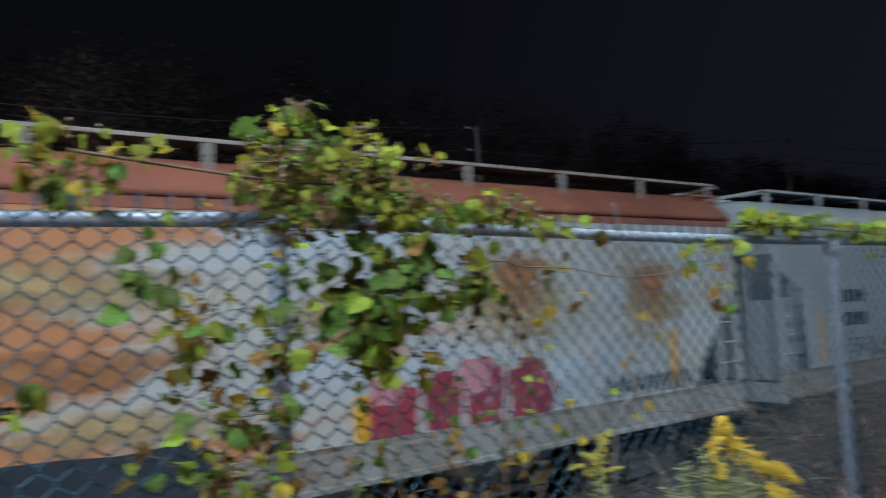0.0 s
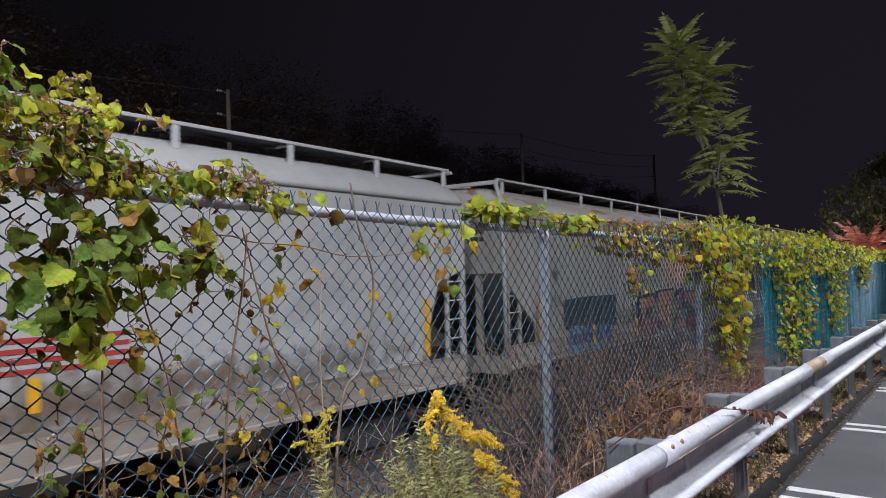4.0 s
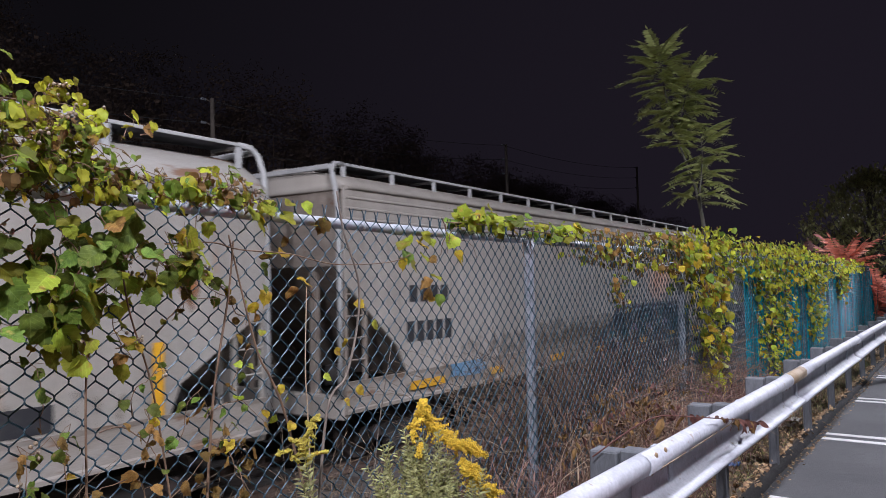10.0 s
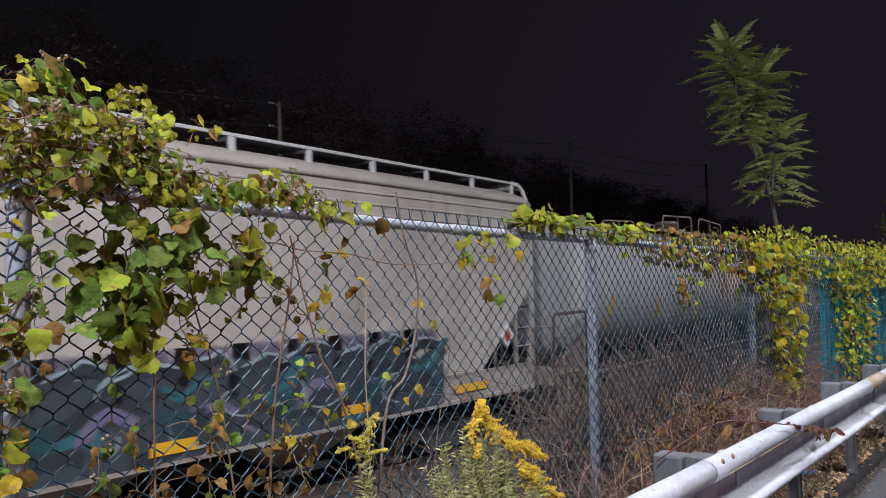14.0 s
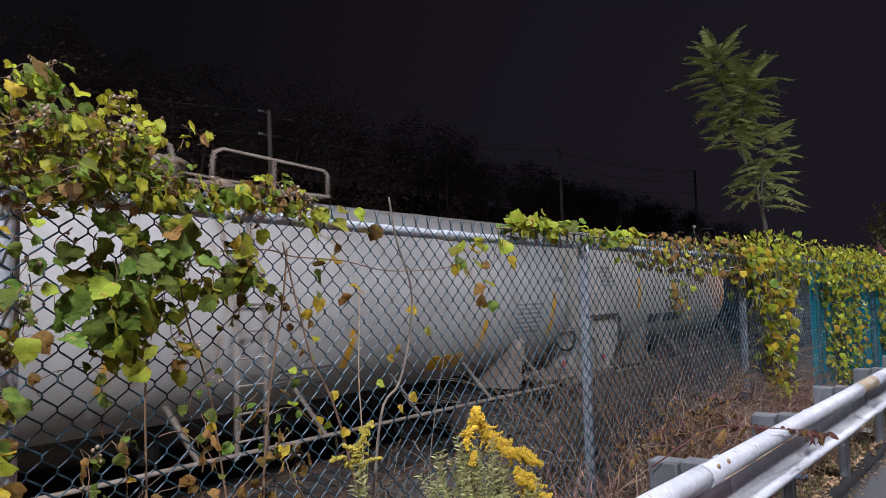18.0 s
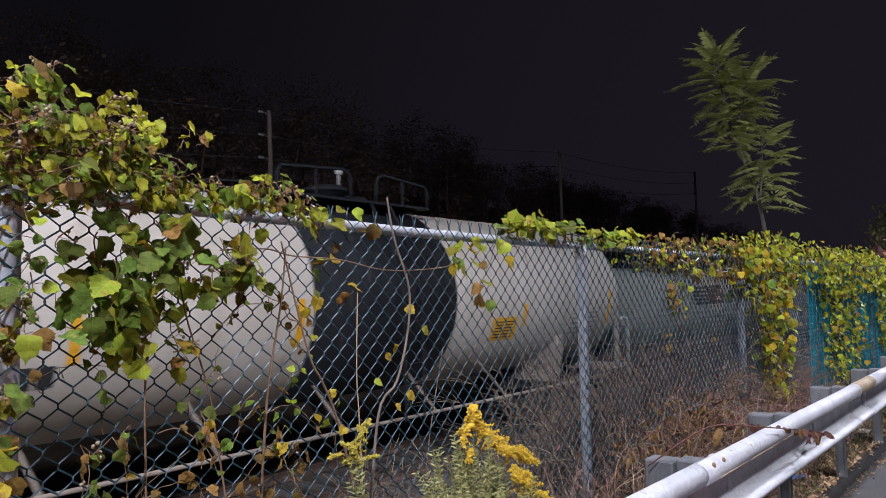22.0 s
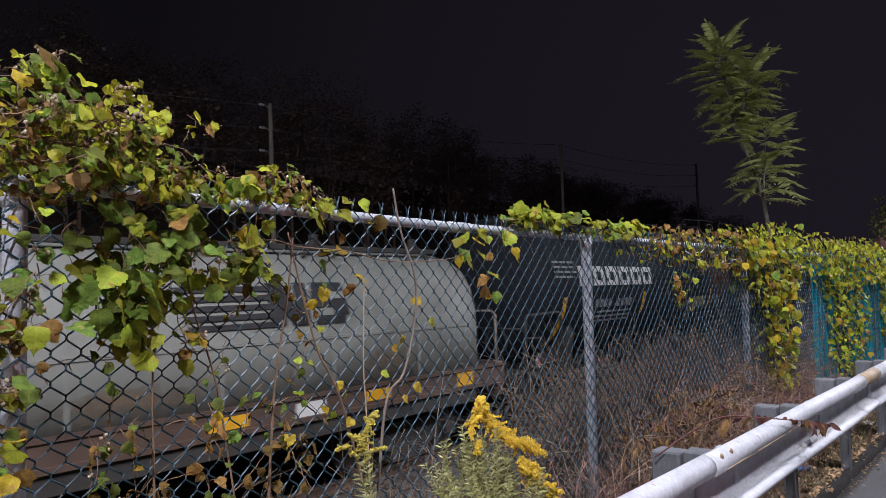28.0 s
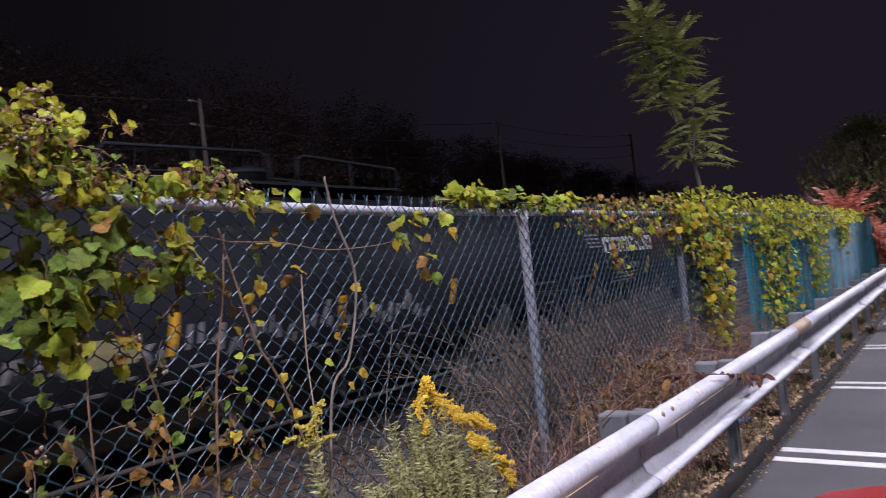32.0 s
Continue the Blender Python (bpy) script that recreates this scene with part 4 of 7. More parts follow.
for x, z, w, h, m in ((17.78, 2.83, 0.5, 0.75, RUST_FILM), (2.0, 2.75, 0.55, 0.7, BROWN_FILM), (13.0, 1.9, 3.0, 0.9, BROWN_FILM), (15.2, 1.6, 3.0, 0.6, BROWN_FILM), (5.8, 3.2, 0.35, 0.9, BROWN_FILM), (10.6, 3.3, 0.4, 1.2, BROWN_FILM)):
    stain(car_c, x, z, w, h, m)

# D: sand-grey ribbed hopper with dark sprayed band
L_D = 19.95
car_d = hopper("hopper_car", "sand-grey covered hopper car with a dark sprayed panel", 49.27, L_D, CAR_SAND, CAR_SAND, 1.2, (2.9, 1.25, 1.85, 1.5), (2.75, 0.35, 2.5, 1.6), ribs=(3.86, 4.02, 4.18, 4.32), rail_light=ROOF_GREY, eave=4.36, rise=0.58, end_paint=GRIME_TAN)
bars_of_text(car_d, 1.58, 2.8, 2.56, 2.84, 4, BLACK_MARK)
bars_of_text(car_d, 1.5, 2.88, 1.9, 2.24, 5, BLACK_MARK)
# the same lower brown film on both sprayed hoppers
stain(car_d, 9.6, 1.6, 20.0, 1.2, BROWN_FILM)
stain(car_c, 9.6, 1.6, 20.0, 1.2, BROWN_FILM)
r4 = random.Random(44)
edge_top = [(8.9 + 0.3 * i, 1.12 + 0.86 * min(1, i / 6) * (1 if i < 25 else 0.85) + 0.13 * noise.noise((i * 0.9, 4, 0)) + 0.1 * noise.noise((i * 0.37, 9, 0))) for i in range(29)]
part("spray_paint", Shape().slab([(9.1, 1.0), (17.3, 1.0)] + list(reversed(edge_top)), "y", -1.575, -1.545), SPRAY["slate"], car_d)
for i in range(34):
    x, z = 9.5 + 0.225 * i, 1.45 + r4.uniform(-0.28, 0.3)
    tilt, ln = r4.uniform(-0.5, 0.9), r4.uniform(0.5, 1.1)
    pts = [(x + ln * (k / 6 - 0.5), min(max(z + tilt * ln * (k / 6 - 0.5) + 0.09 * math.sin(k * 1.1 + i), 1.06), 2.0)) for k in range(7)]
    spray_stroke(car_d, pts, r4.uniform(0.08, 0.22), ("dark", "slate", "dark", "teal", "dark", "purple")[i % 6], y=-1.575, lift=0.004 + 0.0012 * (i % 4))
for i in range(16):
    cx, cz, q = 9.9 + 0.46 * i + r4.uniform(-0.2, 0.2), 1.5 + r4.uniform(-0.2, 0.28), r4.uniform(0, 6.3)
    arc, w, h = r4.uniform(1.4, 3.2), r4.uniform(0.22, 0.5), r4.uniform(0.14, 0.34)
    spray_stroke(car_d, [(cx + w * math.cos(q + arc * k / 9), cz + h * math.sin(q + arc * k / 9)) for k in range(10)], r4.uniform(0.018, 0.035), "silver" if i % 3 else "dark", y=-1.575, lift=0.011)
for i in range(9):
    cx, rx, rz, q = 10.9 + 0.74 * i, 0.36 + 0.1 * (i % 3), 0.26 + 0.08 * (i % 2), 0.25 * (i % 3) - 0.2
    hump = [(cx + rx * math.cos(math.pi * k / 11 + q), 1.66 + rz * math.sin(math.pi * k / 11 + q) * (1.25 if k < 6 else 1.0)) for k in range(12)]
    spray_stroke(car_d, hump, 0.13, "dark", y=-1.545, lift=0.034)
    spray_stroke(car_d, [(x + 0.03, z + 0.07) for x, z in hump[2:9]], 0.035, "silver", y=-1.545, lift=0.036)
    stain(car_d, cx + 0.1, 2.06, 1.0, 0.5, PURPLE_MIST, -1.546)
    if i % 2 == 0:
        stain(car_d, cx + 0.35, 1.4, 0.9, 0.8, TEAL_MIST, -1.59)
reflectors(car_d, [(2.0, 1.12, 1.0, 0.14), (7.0, 1.1, 0.7, 0.14), (12.7, 1.08, 0.55, 0.14), (15.4, 1.12, 0.5, 0.13), (9.5, 1.08, 0.5, 0.14), (18.0, 1.12, 0.9, 0.13), (4.3, 1.1, 0.5, 0.13)], -1.592)
blob(car_d, 3.3, 1.3, 1.2, 0.25, "pale_blue", 280, y=-1.572)
part("placard", Shape().slab([(19.1, 1.75), (19.3, 1.95), (19.1, 2.15), (18.9, 1.95)], "y", -1.56, -1.5), WHITE_MARK, car_d)
part("grab_rail", smooth(Shape().tube([(L_D - 0.9, -1.45, 1.2), (L_D - 0.9, -1.45, 2.3), (L_D - 0.82, -1.45, 2.42), (L_D - 0.05, -1.45, 2.42), (L_D + 0.02, -1.45, 2.34), (L_D + 0.02, -1.45, 1.2)], 0.024, 6)), UNDER, car_d)
part("placard_mark", Shape().slab([(19.1, 1.82), (19.22, 1.95), (19.1, 2.08), (18.98, 1.95)], "y", -1.566, -1.56), RED_MARK, car_d)

TANK_Z, TANK_R = 2.76, 1.53
PLACARD = mat("dirty_placard", (0.4, 0.36, 0.36), (0.3, 0.24, 0.24), 0.7, scale=12)


def tank_patch(car, x0, x1, z0, z1, material, name="marking", r=None, off=0.005, lean=0.0):
    """A painted patch that follows the near side of a tank barrel."""
    r = (r or TANK_R) + off
    a0, a1 = math.asin((z0 - TANK_Z) / TANK_R), math.asin((z1 - TANK_Z) / TANK_R)
    s = Shape()
    n = max(2, int(abs(a1 - a0) / 0.12) + 1)
    rows = []
    for i in range(n + 1):
        q = a0 + (a1 - a0) * i / n
        k = lean * i / n
        y, z, y2, z2 = -r * math.cos(q), TANK_Z + r * math.sin(q), -(r - off) * math.cos(q), TANK_Z + (r - off) * math.sin(q)
        rows.append([(x0 + k, y, z), (x1 + k, y, z), (x1 + k, y2, z2), (x0 + k, y2, z2)])
    part(name, s.quad_strip(rows), material, car)


def tank_car(label, s0, length, paint, deck=(0.5, 4.0), deck_paint=None, fittings=None, pipe=True, frame_paint=None, heads=(0.75, 0.75), dome=0.5, rear_rail=True, saddle=1.95, reach=0.0):
    car = rolling("tank_car", label, "tank car", s0)
    deck_paint, frame_paint = deck_paint or paint, frame_paint or GRIME_TAN
    a, b = heads[0], length - heads[1]
    prof = [(a + dome - dome * math.cos(q), max(TANK_R * math.sin(q), 0.02)) for q in (math.pi / 2 * i / 9 for i in range(10))]
    prof += [(b - dome + dome * math.cos(q), max(TANK_R * math.sin(q), 0.02)) for q in (math.pi / 2 * i / 9 for i in range(9, -1, -1))]
    part("barrel", smooth(Shape().lathe((0, 0, TANK_Z), "x", prof, 56)), paint, car)
    n = max(3, int(length / 3.2))
    for i in range(1, n):
        x = a + dome + (b - a - 2 * dome) * i / n
        part("weld_ring", smooth(Shape().lathe((x, 0, TANK_Z), "x", [(-0.03, TANK_R), (-0.02, TANK_R + 0.006), (0.02, TANK_R + 0.006), (0.03, TANK_R)], 56, False)), paint, car)
    mid = length * deck[0] if deck[0] < 1 else deck[0]
    w = deck[1] / 2
    deck_ob = part("top_platform", Shape().box(mid - w, mid + w, -0.95, 0.95, 4.26, 4.3), deck_paint, car)
    for y in (-0.9, 0.9):
        for x0, x1 in ((mid - w, mid - 0.2), (mid + 0.35, mid + w)):
            k = 1 if x1 < mid else -1
            e0, e1 = (x0, x1) if k == 1 else (x1, x0)
            part("handrail", smooth(Shape().tube([(e0, y, 4.27), (e0, y, 4.6), (e0 + k * 0.06, y, 4.66), (e1 - k * 0.16, y, 4.74), (e1 - k * 0.03, y, 4.68), (e1, y, 4.54), (e1, y, 4.27)], 0.024, 6)), deck_paint, deck_ob)
            part("rail_post", Shape().tube([((e0 + e1) / 2, y, 4.27), ((e0 + e1) / 2, y, 4.7)], 0.018, 6), deck_paint, deck_ob)
    fit = fittings or [(0.15, 0.33, 0.5, GRIME_TAN), (-0.55, 0.2, 0.24, BEAM_RUST), (-1.35, 0.12, 0.34, BEAM_RUST), (1.1, 0.14, 0.3, BEAM_RUST)]
    for dx, r, h, m in fit:
        part("valve_dome", smooth(Shape().lathe((mid + dx, 0, 4.2), "z", [(0, r), (h - 0.1, r), (h - 0.1, r * 1.08), (h - 0.05, r * 1.08), (h - 0.04, r), (h, r * 0.8)], 18)), m, car)
    lad = part("ladder", Shape().tube([(mid + 0.2, -0.95, 4.24), (mid + 0.2, -1.35, 3.6), (mid + 0.2, -1.6, 2.75), (mid + 0.2, -1.6, 0.95)], 0.02, 6).tube([(mid + 0.62, -0.95, 4.24), (mid + 0.62, -1.35, 3.6), (mid + 0.62, -1.6, 2.75), (mid + 0.62, -1.6, 0.95)], 0.02, 6), deck_paint, car)
    for i in range(8):
        z = 1.15 + 0.32 * i
        y = -1.6 if z < 2.75 else -1.6 + 0.3 * (z - 2.75)
        part("rung", Shape().tube([(mid + 0.2, y, z), (mid + 0.62, y, z)], 0.014, 6), deck_paint, lad)
    if pipe:
        part("side_handrail", smooth(Shape().tube([(1.2, -1.5, 0.98), (length - 1.2, -1.5, 0.98)], 0.028, 8)), frame_paint, car)
        m = int(length / 2.2)
        for i in range(m + 1):
            x = 1.4 + (length - 2.8) * i / m
            part("handrail_bracket", Shape().tube([(x, -1.5, 0.98), (x - 0.12, -0.95, 1.62)], 0.022, 6), frame_paint, car)
    for x, k in ((0.0, 1), (length, -1)):
        a, b = sorted((x, x + k * 3.4))
        part("stub_sill", Shape().box(a, b, -0.3, 0.3, 0.78, 1.25, 0.02), UNDER, car)
        part("saddle", Shape().slab([(-1.2, 1.0), (-1.34, 1.75), (-1.28, 2.0), (-1.0, 1.62), (-0.5, 1.32), (0.5, 1.32), (1.0, 1.62), (1.28, 2.0), (1.34, 1.75), (1.2, 1.0)], "x", *sorted((x + k * saddle, x + k * (saddle + 0.27)))), frame_paint, car)
        a, b = sorted((x - (reach if k == 1 else 0.0), x + k * 1.15))
        part("end_platform", Shape().box(a, b, -1.45, 1.45, 1.06, 1.1), frame_paint, car)
        a, b = sorted((x - k * 0.02, x + k * 0.12))
        part("end_sill", Shape().box(a, b, -1.48, 1.48, 0.88, 1.12, 0.02), frame_paint, car)
        for y in (-1.5, 1.5):
            if k == -1 and not rear_rail:
                break
            part("end_handrail", smooth(Shape().tube([(x + k * (0.08 - reach), y, 1.1), (x + k * (0.08 - reach), y, 2.16), (x + k * (0.14 - reach), y, 2.25), (x + k * 1.3, y, 2.27), (x + k * 1.4, y, 2.18), (x + k * 1.4, y, 1.1)], 0.03, 6)), SILL_BROWN if frame_paint is GRIME_TAN else frame_paint, car)
            part("step", Shape().box(min(x + k * 0.15, x + k * 0.55), max(x + k * 0.15, x + k * 0.55), y - 0.12, y + 0.04, 0.45, 0.48).box(x + k * 0.16 - 0.015, x + k * 0.16 + 0.015, y - 0.05, y - 0.02, 0.48, 1.06).box(x + k * 0.54 - 0.015, x + k * 0.54 + 0.015, y - 0.05, y - 0.02, 0.48, 1.06), frame_paint, car)
        if k == 1 or rear_rail:
            part("inner_handrail", smooth(Shape().tube([(x + k * (0.1 - reach), -1.45, 1.1), (x + k * (0.1 - reach), -1.45, 1.75), (x + k * (0.2 - reach), -1.45, 1.82), (x + k * (0.62 - reach), -1.45, 1.8), (x + k * (0.7 - reach), -1.45, 1.7), (x + k * (0.7 - reach), -1.45, 1.1)], 0.024, 6)), frame_paint, car)
        part("cross_handrail", smooth(Shape().tube([(x + k * 0.1, -1.4, 2.0), (x + k * 0.1, -0.5, 2.0), (x + k * 0.1, 1.4, 2.0)], 0.024, 6)), frame_paint, car)
        pl = part("placard", Shape().slab([(x + k * 0.65, 1.22), (x + k * 0.8, 1.37), (x + k * 0.65, 1.52), (x + k * 0.5, 1.37)], "y", -1.44, -1.425), PLACARD, car)
        part("placard_mark", Shape().slab([(x + k * 0.65, 1.26), (x + k * 0.75, 1.36), (x + k * 0.65, 1.42), (x + k * 0.55, 1.36)], "y", -1.446, -1.44), RED_MARK, pl)
        coupler(car, x, -k)
        bogie(car, x + k * 2.05)
    part("brake_wheel", smooth(Shape().lathe((0.12, -0.8, 1.75), "x", [(-0.02, 0.24), (0.0, 0.27), (0.02, 0.24), (0.0, 0.21), (-0.02, 0.24)], 20, False)), UNDER, car)
    part("bottom_outlet", smooth(Shape().lathe((mid, 0, 0.75), "z", [(0, 0.14), (0.3, 0.16), (0.55, 0.3)], 14)), UNDER, car)
    return car


def strip(car, x, z, h, w=0.12, material=None):
    tank_patch(car, x - w / 2, x + w / 2, z, z + h, material or YELLOW, "reflector")


# E: white tank car with a railed platform
S_E, L_E = 69.95, 18.05
car_e = tank_car("long white tank car with a railed top platform and rusty valves", S_E, L_E, TANK_WHITE, (79.2 - S_E, 4.6), GRIME_TAN, frame_paint=GRIME_TAN, heads=(1.3, 0.15), rear_rail=False)
for s, z, h in ((72.6, 1.85, 0.7), (75.2, 1.9, 0.6), (77.96, 1.85, 0.55), (81.45, 1.8, 0.55), (84.66, 1.8, 0.55), (86.9, 2.0, 0.8)):
    strip(car_e, s - S_E, z, h)
tank_patch(car_e, 83.5 - S_E, 84.38 - S_E, 1.54, 1.79, YELLOW, "warning_panel")
for i in range(7):
    tank_patch(car_e, 85.6 - S_E, 86.5 - S_E, 2.06 + 0.085 * i, 2.09 + 0.085 * i, GREY_MARK, "lettering_bar")
for i in range(5):
    tank_patch(car_e, 80.3 - S_E, 81.3 - S_E, 1.62 + 0.06 * i, 1.64 + 0.06 * i, GREY_MARK, "lettering_bar")
tank_patch(car_e, 86.9 - S_E, 87.3 - S_E, 3.0, 3.1, GREY_MARK, "lettering_bar")

# F: cream tank car with a black band round its middle
S_F, L_F = 88.45, 18.6
car_f = tank_car("cream tank car with a broad black band round its middle", S_F, L_F, TANK_CREAM, (98.7 - S_F, 3.2), TANK_BLACK, [(0.1, 0.33, 0.42, TANK_BLACK), (-0.8, 0.15, 0.3, TANK_BLACK), (0.85, 0.15, 0.3, TANK_BLACK)], heads=(0.6, 0.3), rear_rail=False, saddle=2.95, reach=0.42)
part("head_shield", Shape().slab([(0.3, 1.1), (1.0, 1.1), (1.3, 1.42), (1.46, 1.7), (1.5, 2.3), (0.95, 2.78), (0.42, 2.7), (0.3, 2.5)], "y", -1.4, 1.4), TANK_CREAM, car_f, "cream steel plate over the lower tank head")
part("end_panel", Shape().box(17.86, 18.04, -1.46, -1.38, 1.1, 2.62, 0.03), SILL, car_f, "upright grimy steel plate")
part("end_handrail", smooth(Shape().tube([(18.08, -1.45, 2.16), (18.3, -1.45, 2.2), (18.43, -1.45, 2.17), (18.49, -1.45, 2.06), (18.49, -1.45, 1.1)], 0.04, 8)), ROOF_GREY, car_f)
part("black_band", smooth(Shape().lathe((0, 0, TANK_Z), "x", [(97.2 - S_F, TANK_R), (97.2 - S_F, TANK_R + 0.008), (100.28 - S_F, TANK_R + 0.008), (100.28 - S_F, TANK_R)], 56, False)), TANK_BLACK, car_f)
# cap shape made up for a small white thing of unknown kind
part("vent_cap", smooth(Shape().lathe((99.1 - S_F, 0, 4.6), "z", [(0, 0.03), (0.25, 0.03), (0.26, 0.07), (0.34, 0.06), (0.37, 0.02)], 12)), ROOF_GREY, car_f, "small white cap of unknown kind")
for s, z, h in ((90.97, 2.35, 0.75), (94.11, 2.2, 0.5), (96.98, 2.2, 0.6), (102.42, 2.2, 0.4), (105.9, 2.1, 0.75), (89.3, 1.6, 0.7)):
    strip(car_f, s - S_F, z, h)
strip(car_f, 100.12 - S_F, 2.2, 0.55, 0.14)
tank_patch(car_f, 101.4 - S_F, 102.2 - S_F, 1.98, 2.38, YELLOW, "warning_panel")
for i in range(6):
    tank_patch(car_f, 101.5 - S_F, 102.1 - S_F, 2.02 + 0.055 * i, 2.035 + 0.055 * i, BLACK_MARK, "lettering_bar", off=0.009)
for i in range(11):
    if i != 4:
        tank_patch(car_f, 91.7 + 0.21 * i - S_F, 91.86 + 0.21 * i - S_F, 1.98, 2.2, BLACK_MARK, "lettering_bar")
for i in range(5):
    tank_patch(car_f, 104.3 - S_F, 105.4 - S_F, 1.95 + 0.1 * i, 1.98 + 0.1 * i, GREY_MARK, "lettering_bar")
    tank_patch(car_f, 88.95 - S_F, 89.6 - S_F, 2.9 + 0.1 * i, 2.93 + 0.1 * i, GREY_MARK, "lettering_bar")

# coil car with two grey hoods
S_H, L_H = 107.4, 18.9
HOOD = [(-1.5, 1.48), (-1.5, 2.18), (-1.47, 2.5), (-1.38, 2.82), (-1.2, 3.1), (-0.92, 3.3), (-0.55, 3.4), (0, 3.42)]


def hood_y(z):
    for (y0, z0), (y1, z1) in zip(HOOD, HOOD[1:]):
        if z <= z1:
            return y0 + (y1 - y0) * (z - z0) / max(z1 - z0, 1e-6)
    return 0


def hood_patch(car, x0, x1, z0, z1, material, name="marking", lean=0.0, off=0.024):
    rows, n = [], 5
    for i in range(n + 1):
        z = z0 + (z1 - z0) * i / n
        k = lean * i / n
        rows.append([(x0 + k, hood_y(z) - off, z), (x1 + k, hood_y(z) - off, z), (x1 + k, hood_y(z), z), (x0 + k, hood_y(z), z)])
    part(name, Shape().quad_strip(rows), material, car)


def coil_car():
    car = rolling("coil_car", "grey-hooded coil car on a rusty brown sill", "coil car", S_H)
    for x0, x1 in ((0.02, 9.5), (9.62, 18.4)):
        full = HOOD + [(-y, z) for y, z in reversed(HOOD[:-1])]
        rings = []
        for x, ky, kz in ((x0, 0.4, 0.9), (x0 + 0.03, 0.43, 0.93), (x0 + 1.03, 0.975, 0.985), (x0 + 1.07, 0.995, 0.995), (x0 + 1.14, 1, 1), (x1 - 0.6, 1, 1), (x1 - 0.2, 0.97, 0.985), (x1 - 0.05, 0.9, 0.95), (x1, 0.82, 0.9)):
            if x0 > 1 and x < x0 + 1:
                ky, kz = max(ky, 0.95), max(kz, 0.97)
            if x1 < 10 and x > x1 - 1:
                ky, kz = max(ky, 0.95), max(kz, 0.97)
            rings.append([(x, y * ky, 1.48 + (z - 1.48) * kz) for y, z in full])
        hood = part("hood", smooth(Shape().quad_strip(rings)), HOOD_GREY, car)
        for y in (-1, 1):
            part("hood_seam", Shape().slab([(y * 1.5, 2.16), (y * 1.518, 2.165), (y * 1.518, 2.2), (y * 1.49, 2.205)], "x", x0 + 1.15, x1 - 0.5), HOOD_GREY, hood)
        part("top_beam", Shape().box(x0 + 1.2, x1 - 0.6, -0.95, -0.85, 3.38, 3.46, 0.01), UNDER, hood)
        for i in range(4):
            x = x0 + 1.2 + (x1 - x0 - 2.4) * i / 3
            part("lifting_bracket", Shape().box(x - 0.04, x + 0.04, -0.95, -0.85, 3.4, 3.62, 0.01).tube([(x - 0.3, -1.02, 3.28), (x, -0.92, 3.55)], 0.025, 6).tube([(x + 0.3, -1.02, 3.28), (x, -0.92, 3.55)], 0.025, 6), UNDER, hood)
        for i in range(1, 5):
            x = x0 + (x1 - x0) * i / 5
            rib = [(x + d, hood_y(z) - 0.006, z) for z in (1.5, 2.0, 2.4, 2.8, 3.1, 3.3) for d in (0,)]
            part("hood_rib", Shape().quad_strip([[(px - 0.02, py, pz), (px + 0.02, py, pz), (px + 0.02, py + 0.02, pz), (px - 0.02, py + 0.02, pz)] for px, py, pz in rib]), HOOD_GREY, hood)
    for k in (-1, 1):
        part("side_sill", Shape().slab([(k * 1.42, 1.13), (k * 1.56, 1.13), (k * 1.56, 1.19), (k * 1.53, 1.2), (k * 1.53, 1.42), (k * 1.56, 1.43), (k * 1.56, 1.48), (k * 1.42, 1.48)], "x", 0.0, L_H), SILL_BROWN, car)
        part("lower_flange", Shape().box(0.8, L_H - 0.8, min(k * 1.38, k * 1.5), max(k * 1.38, k * 1.5), 0.9, 1.13, 0.01), UNDER, car)
        part("deck", Shape().box(0, L_H, min(0, k * 1.45), max(0, k * 1.45), 1.3, 1.46), UNDER, car)
    for x0 in (3.92, 12.6):
        for i in range(5):
            hood_patch(car, x0 + 0.12 - 0.03 * i, x0 + 1.3, 2.37 + 0.112 * i, 2.435 + 0.112 * i, BLACK_MARK, "logo_bar")
        hood_patch(car, x0 + 1.28, x0 + 1.5, 2.37, 2.92, BLACK_MARK, "logo_block", 0.0)
        hood_patch(car, x0 + 1.62, x0 + 1.86, 2.37, 2.92, BLACK_MARK, "logo_block", -0.36)
        hood_patch(car, x0 + 1.7, x0 + 1.9, 2.37, 2.92, BLACK_MARK, "logo_block", 0.0)
        for z0, z1, a, b in ((2.37, 2.48, 2.0, 2.52), (2.48, 2.59, 2.34, 2.6), (2.59, 2.7, 2.0, 2.58), (2.7, 2.81, 1.97, 2.22), (2.81, 2.92, 2.0, 2.56)):
            hood_patch(car, x0 + a, x0 + b, z0, z1, BLACK_MARK, "logo_block")
    bars_of_text(car, 2.86, 4.6, 1.28, 1.42, 9, GREY_MARK, -1.53)
    reflectors(car, [(1.77, 1.6, 0.6, 0.07), (1.78, 1.2, 0.34, 0.2), (5.22, 1.26, 0.48, 0.13), (8.6, 1.24, 0.4, 0.14), (10.2, 1.24, 0.75, 0.15), (13.2, 1.22, 0.55, 0.15), (15.7, 1.24, 0.5, 0.15), (17.75, 1.2, 0.42, 0.25)], -1.534)
    for x, z, w, h in ((3.0, 1.7, 1.6, 0.5), (7.2, 1.75, 2.4, 0.6), (12.0, 1.7, 2.6, 0.5), (16.0, 1.75, 1.8, 0.6)):
        stain(car, x, z, w, h, BROWN_FILM, -1.502)
    flat_mark(car, 14.2, 14.7, 1.2, 1.38, WHITE_MARK, "label_plate", -1.53)
    for x, k in ((0.0, 1), (L_H, -1)):
        a, b = sorted((x, x + k * 0.14))
